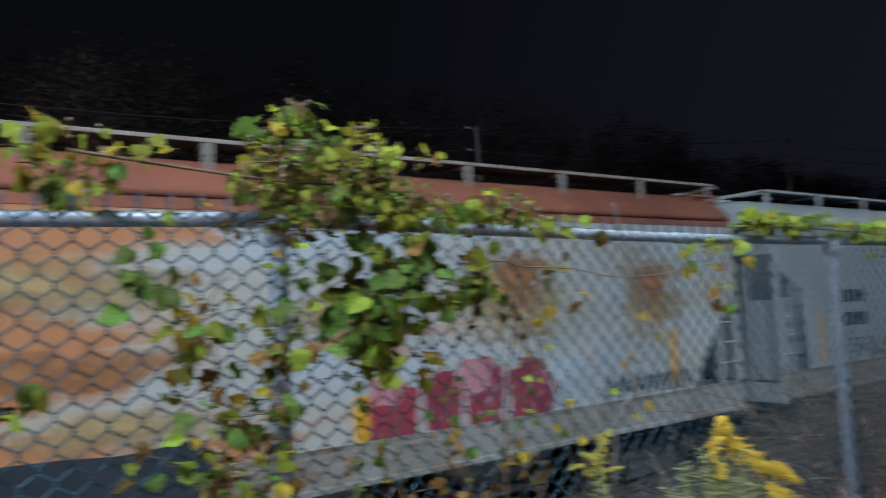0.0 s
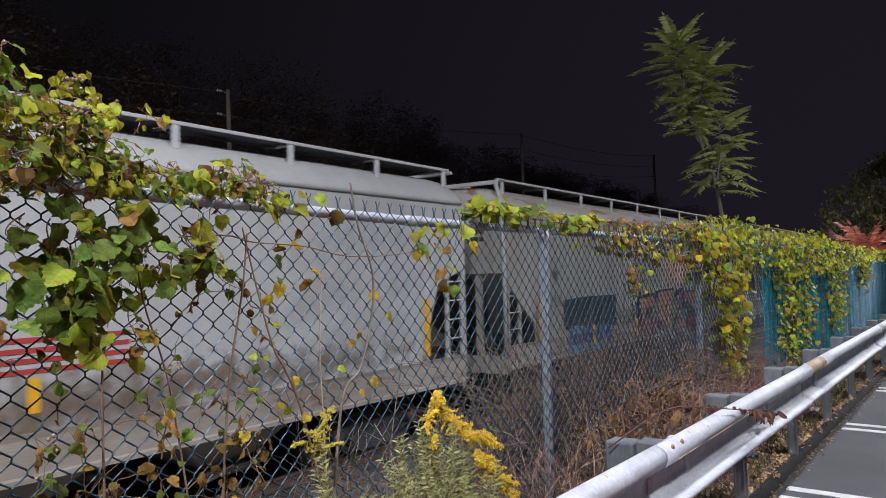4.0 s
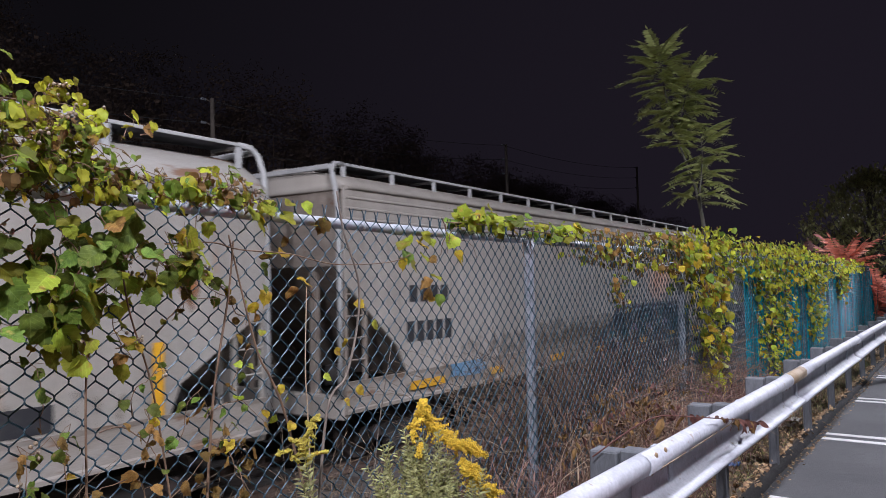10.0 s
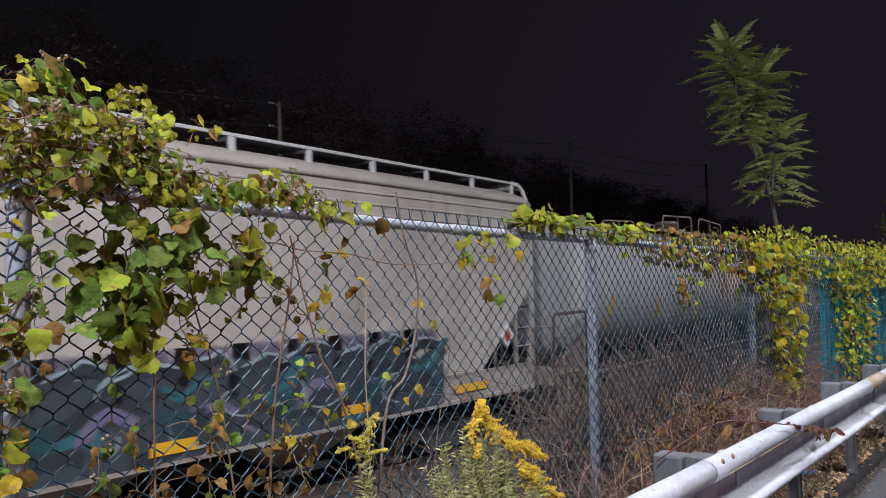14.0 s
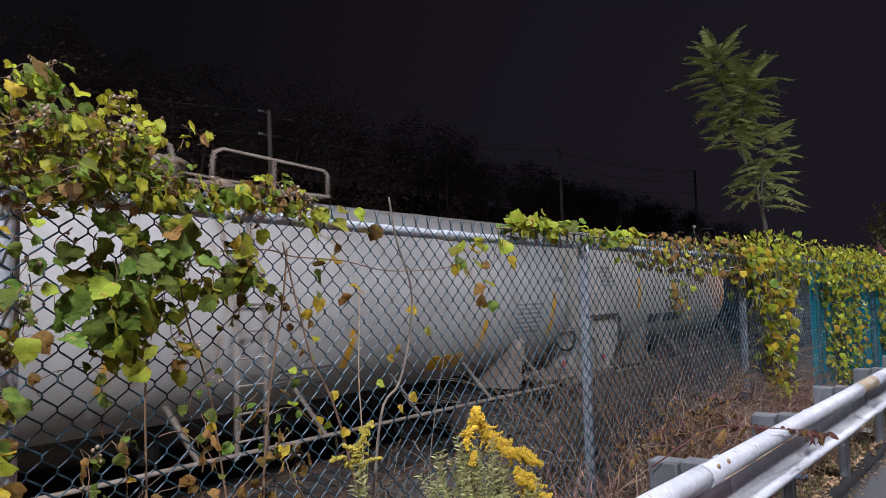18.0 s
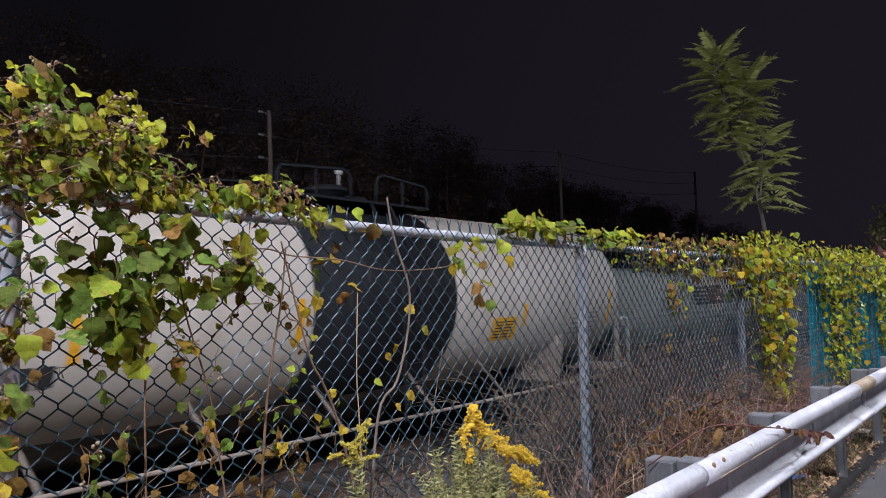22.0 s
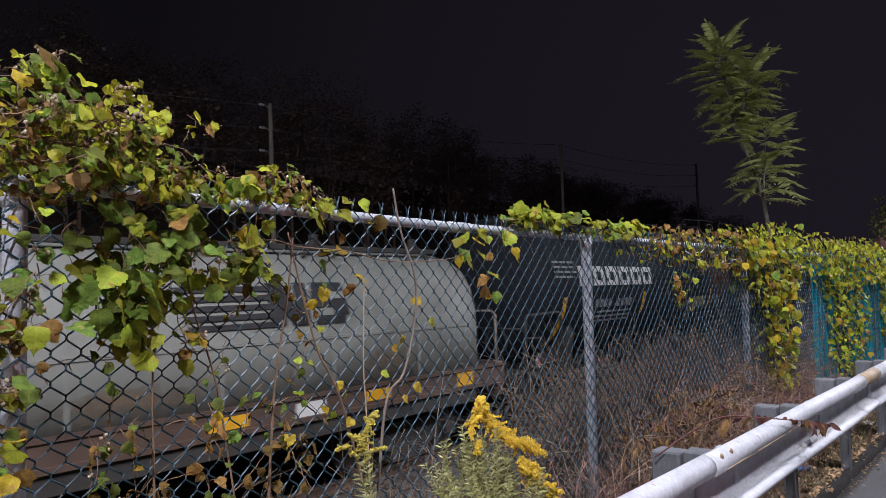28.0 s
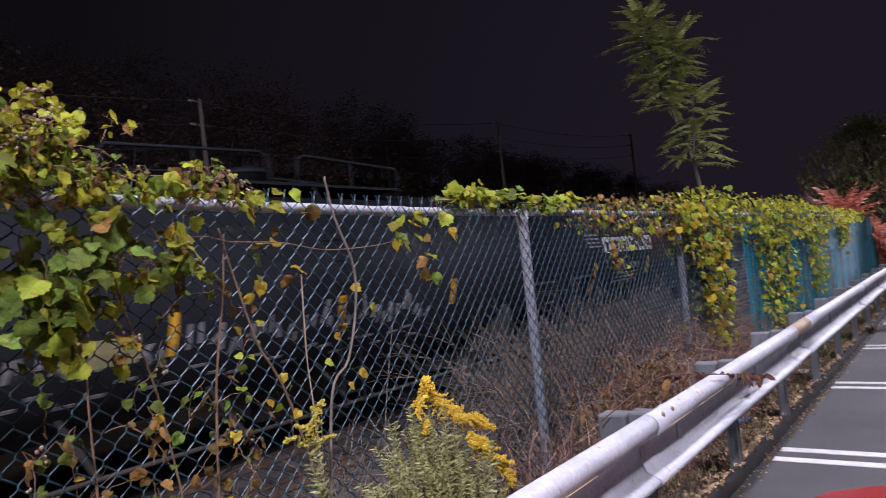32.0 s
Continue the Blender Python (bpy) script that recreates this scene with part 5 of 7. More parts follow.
        part("end_sill", Shape().box(a, b, -1.5, 1.5, 0.9, 1.5, 0.02), SILL_BROWN, car)
        part("end_handrail", smooth(Shape().tube([(x + k * 0.05, -1.4, 1.45), (x + k * 0.05, -1.4, 2.3), (x + k * 0.1, -1.35, 2.38), (x + k * 0.1, -0.7, 2.38), (x + k * 0.05, -0.65, 1.45)], 0.022, 6)), GRIME_TAN, car)
        coupler(car, x, -k)
        bogie(car, x + k * 2.0)
    part("centre_sill", Shape().box(0.1, L_H - 0.1, -0.25, 0.25, 0.65, 1.3), UNDER, car)
    return car


car_h = coil_car()

# J and K: black tank cars
def black_tank(s0, length, logo, strips, scribble):
    car = tank_car("black tank car with white block markings and yellow strips", s0, length, TANK_BLACK, (139.6 - 127.0, 5.6), TANK_BLACK, [(0.1, 0.33, 0.45, TANK_BLACK), (-0.9, 0.18, 0.4, TANK_BLACK), (1.2, 0.18, 0.3, TANK_BLACK)], frame_paint=UNDER)
    x = logo - s0
    for i in range(6):
        x0, x1 = x + 0.635 * i, x + 0.635 * i + 0.53
        tank_patch(car, x0, x0 + 0.15, 2.78, 3.2, WHITE_MARK, "logo_block")
        tank_patch(car, x1 - 0.15, x1, 2.78, 3.2, WHITE_MARK, "logo_block")
        tank_patch(car, x0 + 0.15, x1 - 0.15, 3.08, 3.2, WHITE_MARK, "logo_block")
        tank_patch(car, x0 + 0.15, x1 - 0.15, 2.78, 2.89, WHITE_MARK, "logo_block")
    for i in range(9):
        if i != 4:
            tank_patch(car, x + 0.75 + 0.21 * i, x + 0.9 + 0.21 * i, 2.3, 2.48, GREY_MARK, "lettering_bar")
    for i in range(3):
        tank_patch(car, x + 0.7 + 0.1 * i, x + 2.6, 1.98 + 0.1 * i, 2.02 + 0.1 * i, GREY_MARK, "lettering_bar")
    for i in range(4):
        tank_patch(car, 1.2, 2.0 + 0.1 * (i % 2), 2.95 + 0.1 * i, 2.99 + 0.1 * i, GREY_MARK, "lettering_bar")
    for sx, z, h in strips:
        strip(car, sx - s0, z, h, 0.14)
    r = random.Random(12)
    for i in range(scribble):
        x = 135.3 - s0 + 0.16 * i
        z = 2.1 + 0.1 * math.sin(i)
        h = r.uniform(0.12, 0.34)
        tank_patch(car, x, x + r.uniform(0.03, 0.09), z, z + h, GREY_MARK, "spray_line", lean=r.uniform(-0.1, 0.12))
        if i % 2 == 0:
            tank_patch(car, x - 0.05, x + 0.2, z - 0.3, z - 0.26, GREY_MARK, "spray_line")
    if scribble:
        tank_patch(car, 137.5 - 1.55 - s0, 137.5 - 0.75 - s0, 2.1, 2.4, mat("pale_yellow_panel", (0.3, 0.28, 0.13), (0.22, 0.2, 0.1), 0.7), "faded_panel", off=0.008)
    return car


car_j = black_tank(127.0, 20.2, 129.2, [(128.6, 1.55, 1.0), (132.46, 2.1, 0.5), (134.85, 2.15, 0.55), (137.17, 2.1, 0.5), (140.04, 2.1, 0.45), (143.0, 2.15, 0.45)], 44)
car_k = black_tank(147.9, 20.2, 150.1, [(149.5, 1.55, 1.0), (153.4, 2.1, 0.5), (155.8, 2.15, 0.55)], 0)

# ---------------------------------------------------------------- chain-link fence
POSTS = [-8.4, -5.35, -2.3, 0.757, 3.804, 6.591, 9.6, 12.6, 15.6, 18.6, 21.8]
fence = thing("chain_link_fence", "teal vinyl chain-link fence with galvanised posts and top rail", "fence")
PITCH, ROWS_UP = 0.078, 23


def rail_lift(x):
    """The top rail climbs a little before the post at the tangled end."""
    if x < 0.757:
        return 0.034 * (1 - 0.75 * min(1.0, (0.757 - x) / 1.2))
    return 0.034 * min(1.0, max(0.0, (2.7 - x) / 1.9)) ** 1.25


def fabric(x0, x1):
    """Woven zigzag wires of one bay, with twisted tips over the rail."""
    s = Shape()
    h, z0, r = 0.079, 0.02, 0.0028
    n = int(round((x1 - x0) / (PITCH / 1)))
    step = (x1 - x0) / n
    near = x0 < 9
    lean = 0.095 * h if near else 0.0
    for i in range(n):
        xa = x0 + step * i
        sag = 0.004 * noise.noise((xa * 2, 0, 0))
        for lo, hi, off in ((-0.035, 0.535, 0.0), (1.035, 0.465, 0.5)):
            path = []
            for j in range(2 * ROWS_UP + 1):
                odd = j % 2
                z = z0 + h / 2 * j
                x = xa + step * (hi if odd else lo) + 0.004 * noise.noise((xa * 3 + off, z * 3, 1))
                y = FENCE_Y - 0.034 + (0.004 if odd == (off == 0) else -0.004)
                if near:
                    pull = step * 0.035 * (1 if hi > lo else -1) * (-1 if odd else 1)
                    path.append((x + pull, y, z + sag - lean))
                    path.append((x, y, z + sag))
                    path.append((x + pull, y, z + sag + lean))
                else:
                    path.append((x, y, z + sag))
            if rail_lift(xa):
                path = [(x, y, z * (1 + rail_lift(x) / RAIL_Z)) for x, y, z in path]
            top = path[-1][2]
            k = 1 if off == 0 else -1
            path.append((xa + (0.006 if off == 0 else step - 0.004), FENCE_Y - 0.034, top + 0.012))
            path.append((xa + (0.0 if off == 0 else step) + 0.013 * k, FENCE_Y - 0.034, top + 0.03))
            s.tube(path, r, 4, caps=False)
    return s


def light_mesh(s, name, material):
    """Like Shape.mesh, without the normals pass, for very large meshes."""
    me = bpy.data.meshes.new(name)
    me.from_pydata(s.v, [], s.f)
    me.materials.append(material)
    return me


def build_fence():
    post = Shape().lathe((0, FENCE_Y, 0), "z", [(-0.3, 0.03), (RAIL_Z - 0.03, 0.03), (RAIL_Z - 0.02, 0.033), (RAIL_Z + 0.0, 0.026)], 14)
    post.smooth = True
    post = post.mesh("post", GALV_OLD)
    cap = smooth(Shape().lathe((0, FENCE_Y, 0), "z", [(RAIL_Z - 0.07, 0.034), (RAIL_Z - 0.035, 0.036), (RAIL_Z - 0.02, 0.03)], 14)).mesh("post_cap", GALV)
    tie = Shape().lathe((0, FENCE_Y, RAIL_Z), "x", [(-0.003, 0.0245), (0.003, 0.0235), (0.003, 0.021), (-0.003, 0.021)], 10).mesh("tie_wire", GALV)
    for x in POSTS:
        p = part("post", post, None, fence)
        p.location = (x, 0, rail_lift(x))
        part("post_cap", cap, None, p)
    for a, b in zip(POSTS, POSTS[1:]):
        part("top_rail", smooth(Shape().tube([(a + (b - a) * i / 12, FENCE_Y, RAIL_Z + rail_lift(a + (b - a) * i / 12)) for i in range(13)], 0.0212, 14)), GALV, fence)
        n = 5
        for i in range(n):
            t = part("tie_wire", tie, None, fence)
            t.location = (a + (b - a) * (i + 0.6) / n, 0, rail_lift(a + (b - a) * (i + 0.6) / n))
        part("wire_mesh", light_mesh(fabric(a, b), "wire_mesh", WIRE), None, fence)
    slat = Shape().box(-0.031, 0.031, FENCE_Y - 0.0355, FENCE_Y - 0.0325, 0.06, 1.7).mesh("privacy_slat", SLAT)
    rs = random.Random(77)
    for i in range(178):
        drop = rs.uniform(-0.03, 0.02) - (rs.uniform(0.05, 0.4) if rs.random() < 0.18 else 0)
        if rs.random() < 0.14 and i % 9:
            continue
        t = part("privacy_slat", slat, None, fence)
        t.matrix_local = Matrix.Translation((8.75 + PITCH * i, 0, drop)) @ Matrix.Translation((0, FENCE_Y, 0)) @ Matrix.Rotation(rs.gauss(0, 0.12), 4, "Z") @ Matrix.Translation((0, -FENCE_Y, 0))
    for x in (2.62, 12.1):
        part("rail_sleeve", smooth(Shape().lathe((x, FENCE_Y, RAIL_Z + rail_lift(x)), "x", [(-0.08, 0.0225), (-0.075, 0.0245), (0.075, 0.0245), (0.08, 0.0225)], 14)), GALV, fence)

    for pts in ([(5.15, 1.755), (5.25, 1.735), (5.32, 1.75), (5.44, 1.755), (5.5, 1.78)], [(5.86, 1.68), (5.95, 1.7), (6.0, 1.68), (6.12, 1.68), (6.13, 1.71), (6.3, 1.71)]):
        part("loose_wire", smooth(Shape().tube([(x, FENCE_Y - 0.06, z) for x, z in pts], 0.004, 6)), GALV, fence, "bright unravelled wire end")


build_fence()

# ---------------------------------------------------------------- guardrail
guard = thing("guardrail", "weathered white-grey W-beam guardrail with timber blocks", "guardrail")
BEAM_Y, BEAM_TOP = 1.092, 0.843
W = [(0.0, 0.05), (-0.012, 0.02), (-0.03, 0.004), (-0.055, 0.0), (-0.082, 0.008), (-0.098, 0.035), (-0.112, 0.075), (-0.135, 0.09), (-0.205, 0.09), (-0.242, 0.07), (-0.262, 0.03), (-0.272, 0.014), (-0.288, 0.012), (-0.302, 0.026), (-0.312, 0.05)]


def beam(x0, x1, material, lift=0.0, W=W, name="beam"):
    rings = []
    n = max(2, int((x1 - x0) / 0.5))
    for i in range(n + 1):
        x = x0 + (x1 - x0) * i / n
        dy = 0.012 * noise.noise((x * 0.5, 3, 0)) - lift
        dz = 0.01 * noise.noise((x * 0.4, 7, 0))
        rings.append([(x, BEAM_Y + y + dy, BEAM_TOP + z + dz) for z, y in W] + [(x, BEAM_Y + y + dy + 0.004, BEAM_TOP + z + dz) for z, y in reversed(W)])
    return part(name, smooth(Shape().quad_strip(rings)), material, guard)


beam(-9.0, 3.12, BEAM)
beam(2.96, 6.0, BEAM, 0.005)
beam(5.84, 6.6, BEAM, 0.0)
beam(5.86, 6.58, BEAM_RUST, 0.004, W[:6], "rust_patch")
for a, b in ((3.1, 3.42), (3.5, 3.95), (4.02, 4.4), (1.9, 2.35)):
    beam(a, b, BEAM_RUST, 0.008, [(-0.076, 0.006), (-0.084, 0.011), (-0.09, 0.02)], "rust_edge")
beam(6.56, 10.2, BEAM, 0.003)
for a in (10.1, 14.0, 17.9, 21.8, 25.7, 29.6, 33.5, 37.4):
    beam(a, a + 4.0, BEAM, 0.004 if int(a) % 2 else 0.0)
bolt = smooth(Shape().lathe((0, 0, 0), "y", [(0.0, 0.015), (-0.005, 0.014), (-0.009, 0.008)], 10)).mesh("bolt", BOLT)
for x in (3.1, 5.9, 10.15, 14.0):
    for dx in (-0.055, 0.06):
        for dz, dy in (((-0.02, 0.006),) if x == 3.1 else ()) + ((-0.09, 0.026), (-0.29, 0.006)):
            b = part("bolt", bolt, None, guard)
            b.location = (x + dx, BEAM_Y + dy, BEAM_TOP + dz)
gpost = Shape().box(-0.06, 0.06, 1.41, 1.55, 0.43, 0.735, 0.008).mesh("timber_post", TIMBER)
gstub = Shape().slab([(-0.025, 1.32), (0.025, 1.32), (0.025, 1.328), (0.005, 1.332), (0.005, 1.378), (0.025, 1.382), (0.025, 1.39), (-0.025, 1.39), (-0.025, 1.382), (-0.005, 1.378), (-0.005, 1.332), (-0.025, 1.328)], "z", -0.2, 0.46).mesh("foot", TIMBER)
gblock = Shape().box(-0.055, 0.055, 1.25, 1.395, 0.46, 0.75, 0.008).mesh("block", TIMBER)
for i in range(26):
    x = 3.43 + 1.545 * (i - 4)
    ob = part("timber_post", gpost, None, guard)
    ob.location = (x, 0, 0)
    ob = part("block", gblock, None, guard)
    ob.location = (x, 0, 0)
    ob = part("foot", gstub, None, guard)
    ob.location = (x, 0, 0)
    part("bracket", Shape().box(x - 0.03, x + 0.03, 1.165, 1.252, 0.55, 0.78), GALV_OLD, guard)


bollard = thing("bollard", "short brown timber bollard at the car park edge", "bollard")
part("post", Shape().box(13.12, 13.3, 0.84, 1.02, -0.1, 0.82, 0.015), POLE_WOOD, bollard)
part("cap", Shape().box(13.11, 13.31, 0.83, 1.03, 0.82, 0.86, 0.012), POLE_WOOD, bollard)


# ---------------------------------------------------------------- leaves and vines
def leaf_shape(size, curl, seed, lobes=True):
    """One grape-like leaf, stalk at the origin, tip along +y, folded along its midrib."""
    r = random.Random(seed)
    if lobes:
        half = [(0.0, 0.03), (0.12, -0.11), (0.25, -0.14), (0.35, -0.07), (0.44, -0.03), (0.47, 0.08), (0.53, 0.16), (0.5, 0.26), (0.52, 0.35), (0.54, 0.43), (0.47, 0.49), (0.44, 0.58), (0.36, 0.63), (0.3, 0.73), (0.21, 0.78), (0.14, 0.88), (0.05, 0.95), (0.0, 1.04)]
    elif lobes is None:
        half = [(0.0, 0.0), (0.06, 0.2), (0.075, 0.5), (0.04, 0.8), (0.0, 1.0)]
    else:
        half = [(0.0, 0.0), (0.1, 0.06), (0.17, 0.2), (0.2, 0.4), (0.17, 0.62), (0.09, 0.84), (0.0, 1.0)]
    s = Shape()
    mid = [(0, y * size, -curl * size * (y ** 2) * 0.5) for _, y in half]
    for k in (-1, 1):
        base = len(s.v)
        for (x, y), m in zip(half, mid):
            j = 1 + r.uniform(-0.08, 0.08)
            s.v.append(m)
            wave = 0.05 * math.sin(9 * y + 3 * k + seed)
            s.v.append((k * x * size * j, y * size * j, m[2] + abs(x) * size * (0.4 - 0.55 * curl * (0.4 + y)) + (wave + r.uniform(-0.008, 0.008)) * size))
        for i in range(len(half) - 1):
            a = base + 2 * i
            s.f.append((a, a + 1, a + 3, a + 2) if k == 1 else (a, a + 2, a + 3, a + 1))
    s.smooth = True
    return s


LEAVES = {}
for key, m in (("green", LEAF_GREEN), ("lime", LEAF_LIME), ("yellow", LEAF_YELLOW), ("brown", LEAF_BROWN)):
    LEAVES[key] = []
    for i in range(3):
        s = leaf_shape(1.0, (0.25, 0.6, 1.0)[i] * (1.6 if key == "brown" else 1), 20 + i)
        me = bpy.data.meshes.new("leaf")
        me.from_pydata(s.v, [], s.f)
        me.materials.append(m)
        for p in me.polygons:
            p.use_smooth = True
        LEAVES[key].append(me)


def leaf_pose(p, size, r, facing=(0.08, -0.72, 0.68), spread=1.0, droop=True):
    """A leaf that hangs from p, its upper side turned roughly to the light."""
    n = Vector(facing).normalized() + Vector((r.gauss(0, 1), r.gauss(0, 1), r.gauss(0, 1))) * spread * 0.5
    n.normalize()
    down = Vector((r.gauss(0, 0.8), r.gauss(-0.2, 0.5), -1 if droop else r.gauss(0, 1)))
    y = (down - n * down.dot(n)).normalized()
    x = y.cross(n)
    m = Matrix((x, y, n)).transposed().to_4x4()
    return Matrix.Translation(p) @ m @ Matrix.Scale(size, 4)


def add_leaf(parent, p, size, key, r, **kw):
    ob = part("leaf", r.choice(LEAVES[key]), None, parent)
    ob.matrix_local = leaf_pose(p, size, r, **kw)
    return ob


def leaf_mass(points, sizes, material, name, parent, r, lobes=True, label="", **kw):
    """Many leaves joined into one mesh, for the deeper layers of a thicket."""
    base = [leaf_shape(1.0, c, 5 + i, lobes) for i, c in enumerate((0.2, 0.6, 1.1))]
    v, f = [], []
    for p, size in zip(points, sizes):
        s = base[r.randrange(3)]
        m = leaf_pose(p, size, r, **kw)
        o = len(v)
        v.extend(tuple(m @ Vector(q)) for q in s.v)
        f.extend(tuple(i + o for i in face) for face in s.f)
    me = bpy.data.meshes.new(name)
    me.from_pydata(v, [], f)
    me.materials.append(material)
    for face in me.polygons:
        face.use_smooth = True
    ob = tagged(part(name, me, None, parent), label, kind="stuff")
    return ob


def pick(r, weights):
    return r.choices(list(weights), list(weights.values()))[0]


def twigs(parent, starts, r, length, material, thick=0.003, name="stem", droop=0.3):
    for p in starts:
        q, d = Vector(p), Vector((r.gauss(0, 1), r.gauss(0, 0.3), r.gauss(0, 0.8))).normalized()
        path = [q.copy()]
        for _ in range(7):
            d = (d + Vector((r.gauss(0, 0.35), r.gauss(0, 0.15), r.gauss(0, 0.35) - droop * 0.2))).normalized()
            q = q + d * length / 7
            path.append(q.copy())
        part(name, Shape().tube(path, thick, 5, thick * 0.4), material, parent)


def inside(x, z, poly):
    hit = False
    for (x0, z0), (x1, z1) in zip(poly, poly[1:] + poly[:1]):
        if (z0 > z) != (z1 > z) and x < (x1 - x0) * (z - z0) / (z1 - z0) + x0:
            hit = not hit
    return hit


def scatter(r, poly, n, depth):
    xs, zs = [p[0] for p in poly], [p[1] for p in poly]
    out = []
    while len(out) < n:
        x, z = r.uniform(min(xs), max(xs)), r.uniform(min(zs), max(zs))
        if inside(x, z, poly):
            out.append((x, FENCE_Y + r.uniform(*depth), z))
    return out


def vine(name_label, zones, seed, twig_zone, n_twigs):
    """zones: (outline, parts, joined leaves, size, colours, depth)."""
    r = random.Random(seed)
    top = thing("vine", name_label, "vine", "vines on the fence")
    for poly, n, m, size, cols, depth, *upright in zones:
        for p in scatter(r, poly, n, depth):
            add_leaf(top, p, size * r.uniform(0.65, 1.3), pick(r, cols), r, **({"droop": False, "facing": (-0.15, -0.6, 0.8), "spread": 0.9} if upright else {}))
        if m:
            split = {"g": [], "l": [], "b": []}
            for p in scatter(r, poly, m, (depth[0] + 0.03, depth[1] + 0.1)):
                k = pick(r, cols)
                split["g" if k == "green" else ("b" if k == "brown" else "l")].append(p)
            for k, mt in (("g", MASS_GREEN), ("l", MASS_LIME), ("b", MASS_BROWN)):
                if split[k]:
                    leaf_mass(split[k], [size * r.uniform(0.5, 1.1) for _ in split[k]], mt, "leaf_mass", top, r)
    twigs(top, scatter(r, twig_zone, n_twigs, (-0.12, 0.02)), r, 0.15, STEM, 0.0022, droop=0.7)
    return top


MIXED = {"green": 4, "lime": 3, "yellow": 1, "brown": 2}
LIVELY = {"green": 2, "lime": 5, "yellow": 2, "brown": 1}
GOLDEN = {"green": 1, "lime": 4, "yellow": 4, "brown": 2}
FADED = {"green": 1, "lime": 2, "yellow": 1, "brown": 5}


def climber(label, seed, runs, single=295):
    """Vine grown as shoots. runs: (outline in x and z, shoots, length, leaf gap, leaf size, colours, depth from the fence, heading, chance of berries at a node)."""
    r = random.Random(seed)
    top = thing("vine", label, "vine", "vines on the fence")
    leaves, fruit = [], Shape()
    for poly, shoots, length, gap, size, cols, depth, heading, berry in runs:
        for q in scatter(r, poly, shoots, depth):
            p = Vector(q)
            d = (Vector((heading[0], 0, heading[1])) + Vector((r.gauss(0, 0.55), r.gauss(0, 0.2), r.gauss(0, 0.55)))).normalized()
            path, stalks, run, due, k = [p.copy()], Shape(), 0.0, gap * r.random(), 1
            while run < length:
                for _ in range(7):
                    e = (d + Vector((r.gauss(0, 0.2), r.gauss(0, 0.14), r.gauss(0, 0.2) - 0.03))).normalized()
                    nxt = p + e * 0.016
                    nxt.y = min(max(nxt.y, FENCE_Y + depth[0]), FENCE_Y + depth[1])
                    if inside(nxt.x, nxt.z, poly):
                        break
                    d = (d + Vector((r.gauss(0, 1), 0, r.gauss(0, 1)))).normalized()
                else:
                    break
                p, d, run = nxt, e, run + 0.016
                path.append(p.copy())
                if run >= due:
                    due += gap * r.uniform(0.6, 1.5)
                    k = -k
                    side = Vector((d.z * k, -0.5, -d.x * k)) + Vector((r.gauss(0, 0.4), r.gauss(0, 0.3), r.gauss(0.1, 0.4)))
                    big = size * r.uniform(0.55, 1.3)
                    tip = p + side.normalized() * big * r.uniform(0.35, 0.8)
                    stalks.tube([p, p.lerp(tip, 0.55) + Vector((0, 0, 0.1 * big)), tip], 0.0011, 3, 0.0008, caps=False)
                    leaves.append((tip, big, pick(r, cols)))
                    if r.random() < berry:
                        o = p + Vector((r.gauss(0, 0.012), -0.012, r.gauss(0.012, 0.012)))
                        stalks.tube([p, o], 0.001, 3, caps=False)
                        for _ in range(r.randrange(2, 6)):
                            c = o + Vector((r.gauss(0, 0.012), r.gauss(0, 0.01), r.gauss(0, 0.012)))
                            w = r.uniform(0.0042, 0.0066)
                            stalks.tube([o, c], 0.0007, 3, caps=False)
                            fruit.lathe(c, "z", [(-w, 0.2 * w), (-0.6 * w, 0.8 * w), (0.1 * w, w), (0.7 * w, 0.7 * w), (w, 0.2 * w)], 7)
            if len(path) > 2:
                stalks.tube(path, r.uniform(0.0015, 0.0024), 4, 0.0009, caps=False)
                part("stem", light_mesh(stalks, "stem", STEM), None, top)
    r.shuffle(leaves)
    for p, size, key in leaves[:single]:
        add_leaf(top, p, size, key, r, spread=1.15)
    for keys, paint in ((("green",), MASS_GREEN), (("lime", "yellow"), MASS_LIME), (("brown",), MASS_BROWN)):
        rest = [(p, size) for p, size, key in leaves[single:] if key in keys]
        if rest:
            leaf_mass([p for p, _ in rest], [w for _, w in rest], paint, "leaf_mass", top, r, spread=1.15)
    if fruit.v:
        me = light_mesh(fruit, "dried_berry_mass", BERRY)
        for f in me.polygons:
            f.use_smooth = True
        tagged(part("dried_berry_mass", me, None, top), "small pale round berries", kind="stuff")
    return top


OLIVE = {"green": 6, "lime": 5, "yellow": 1.4, "brown": 2.4}
SHADY = {"green": 9, "lime": 3, "yellow": 0.3, "brown": 1}
RUSTY = {"green": 4, "lime": 0.6, "yellow": 0.5, "brown": 6}
crown = [(0.66, 2.02), (0.7, 2.12), (0.76, 2.17), (0.84, 2.18), (0.92, 2.1), (0.9, 2.04), (0.76, 2.0)]
tangle = [(0.52, 1.87), (0.6, 1.98), (0.74, 2.04), (0.9, 2.06), (0.93, 2.05), (1.03, 2.0), (1.13, 1.96), (1.21, 1.9), (1.34, 1.9), (1.5, 1.95), (1.7, 1.88), (1.72, 1.84), (1.25, 1.83), (0.9, 1.8), (0.62, 1.78)]
sprays = [(0.95, 2.08), (1.04, 2.17), (1.1, 2.16), (1.12, 2.07), (1.25, 2.11), (1.33, 2.06), (1.28, 1.97)]
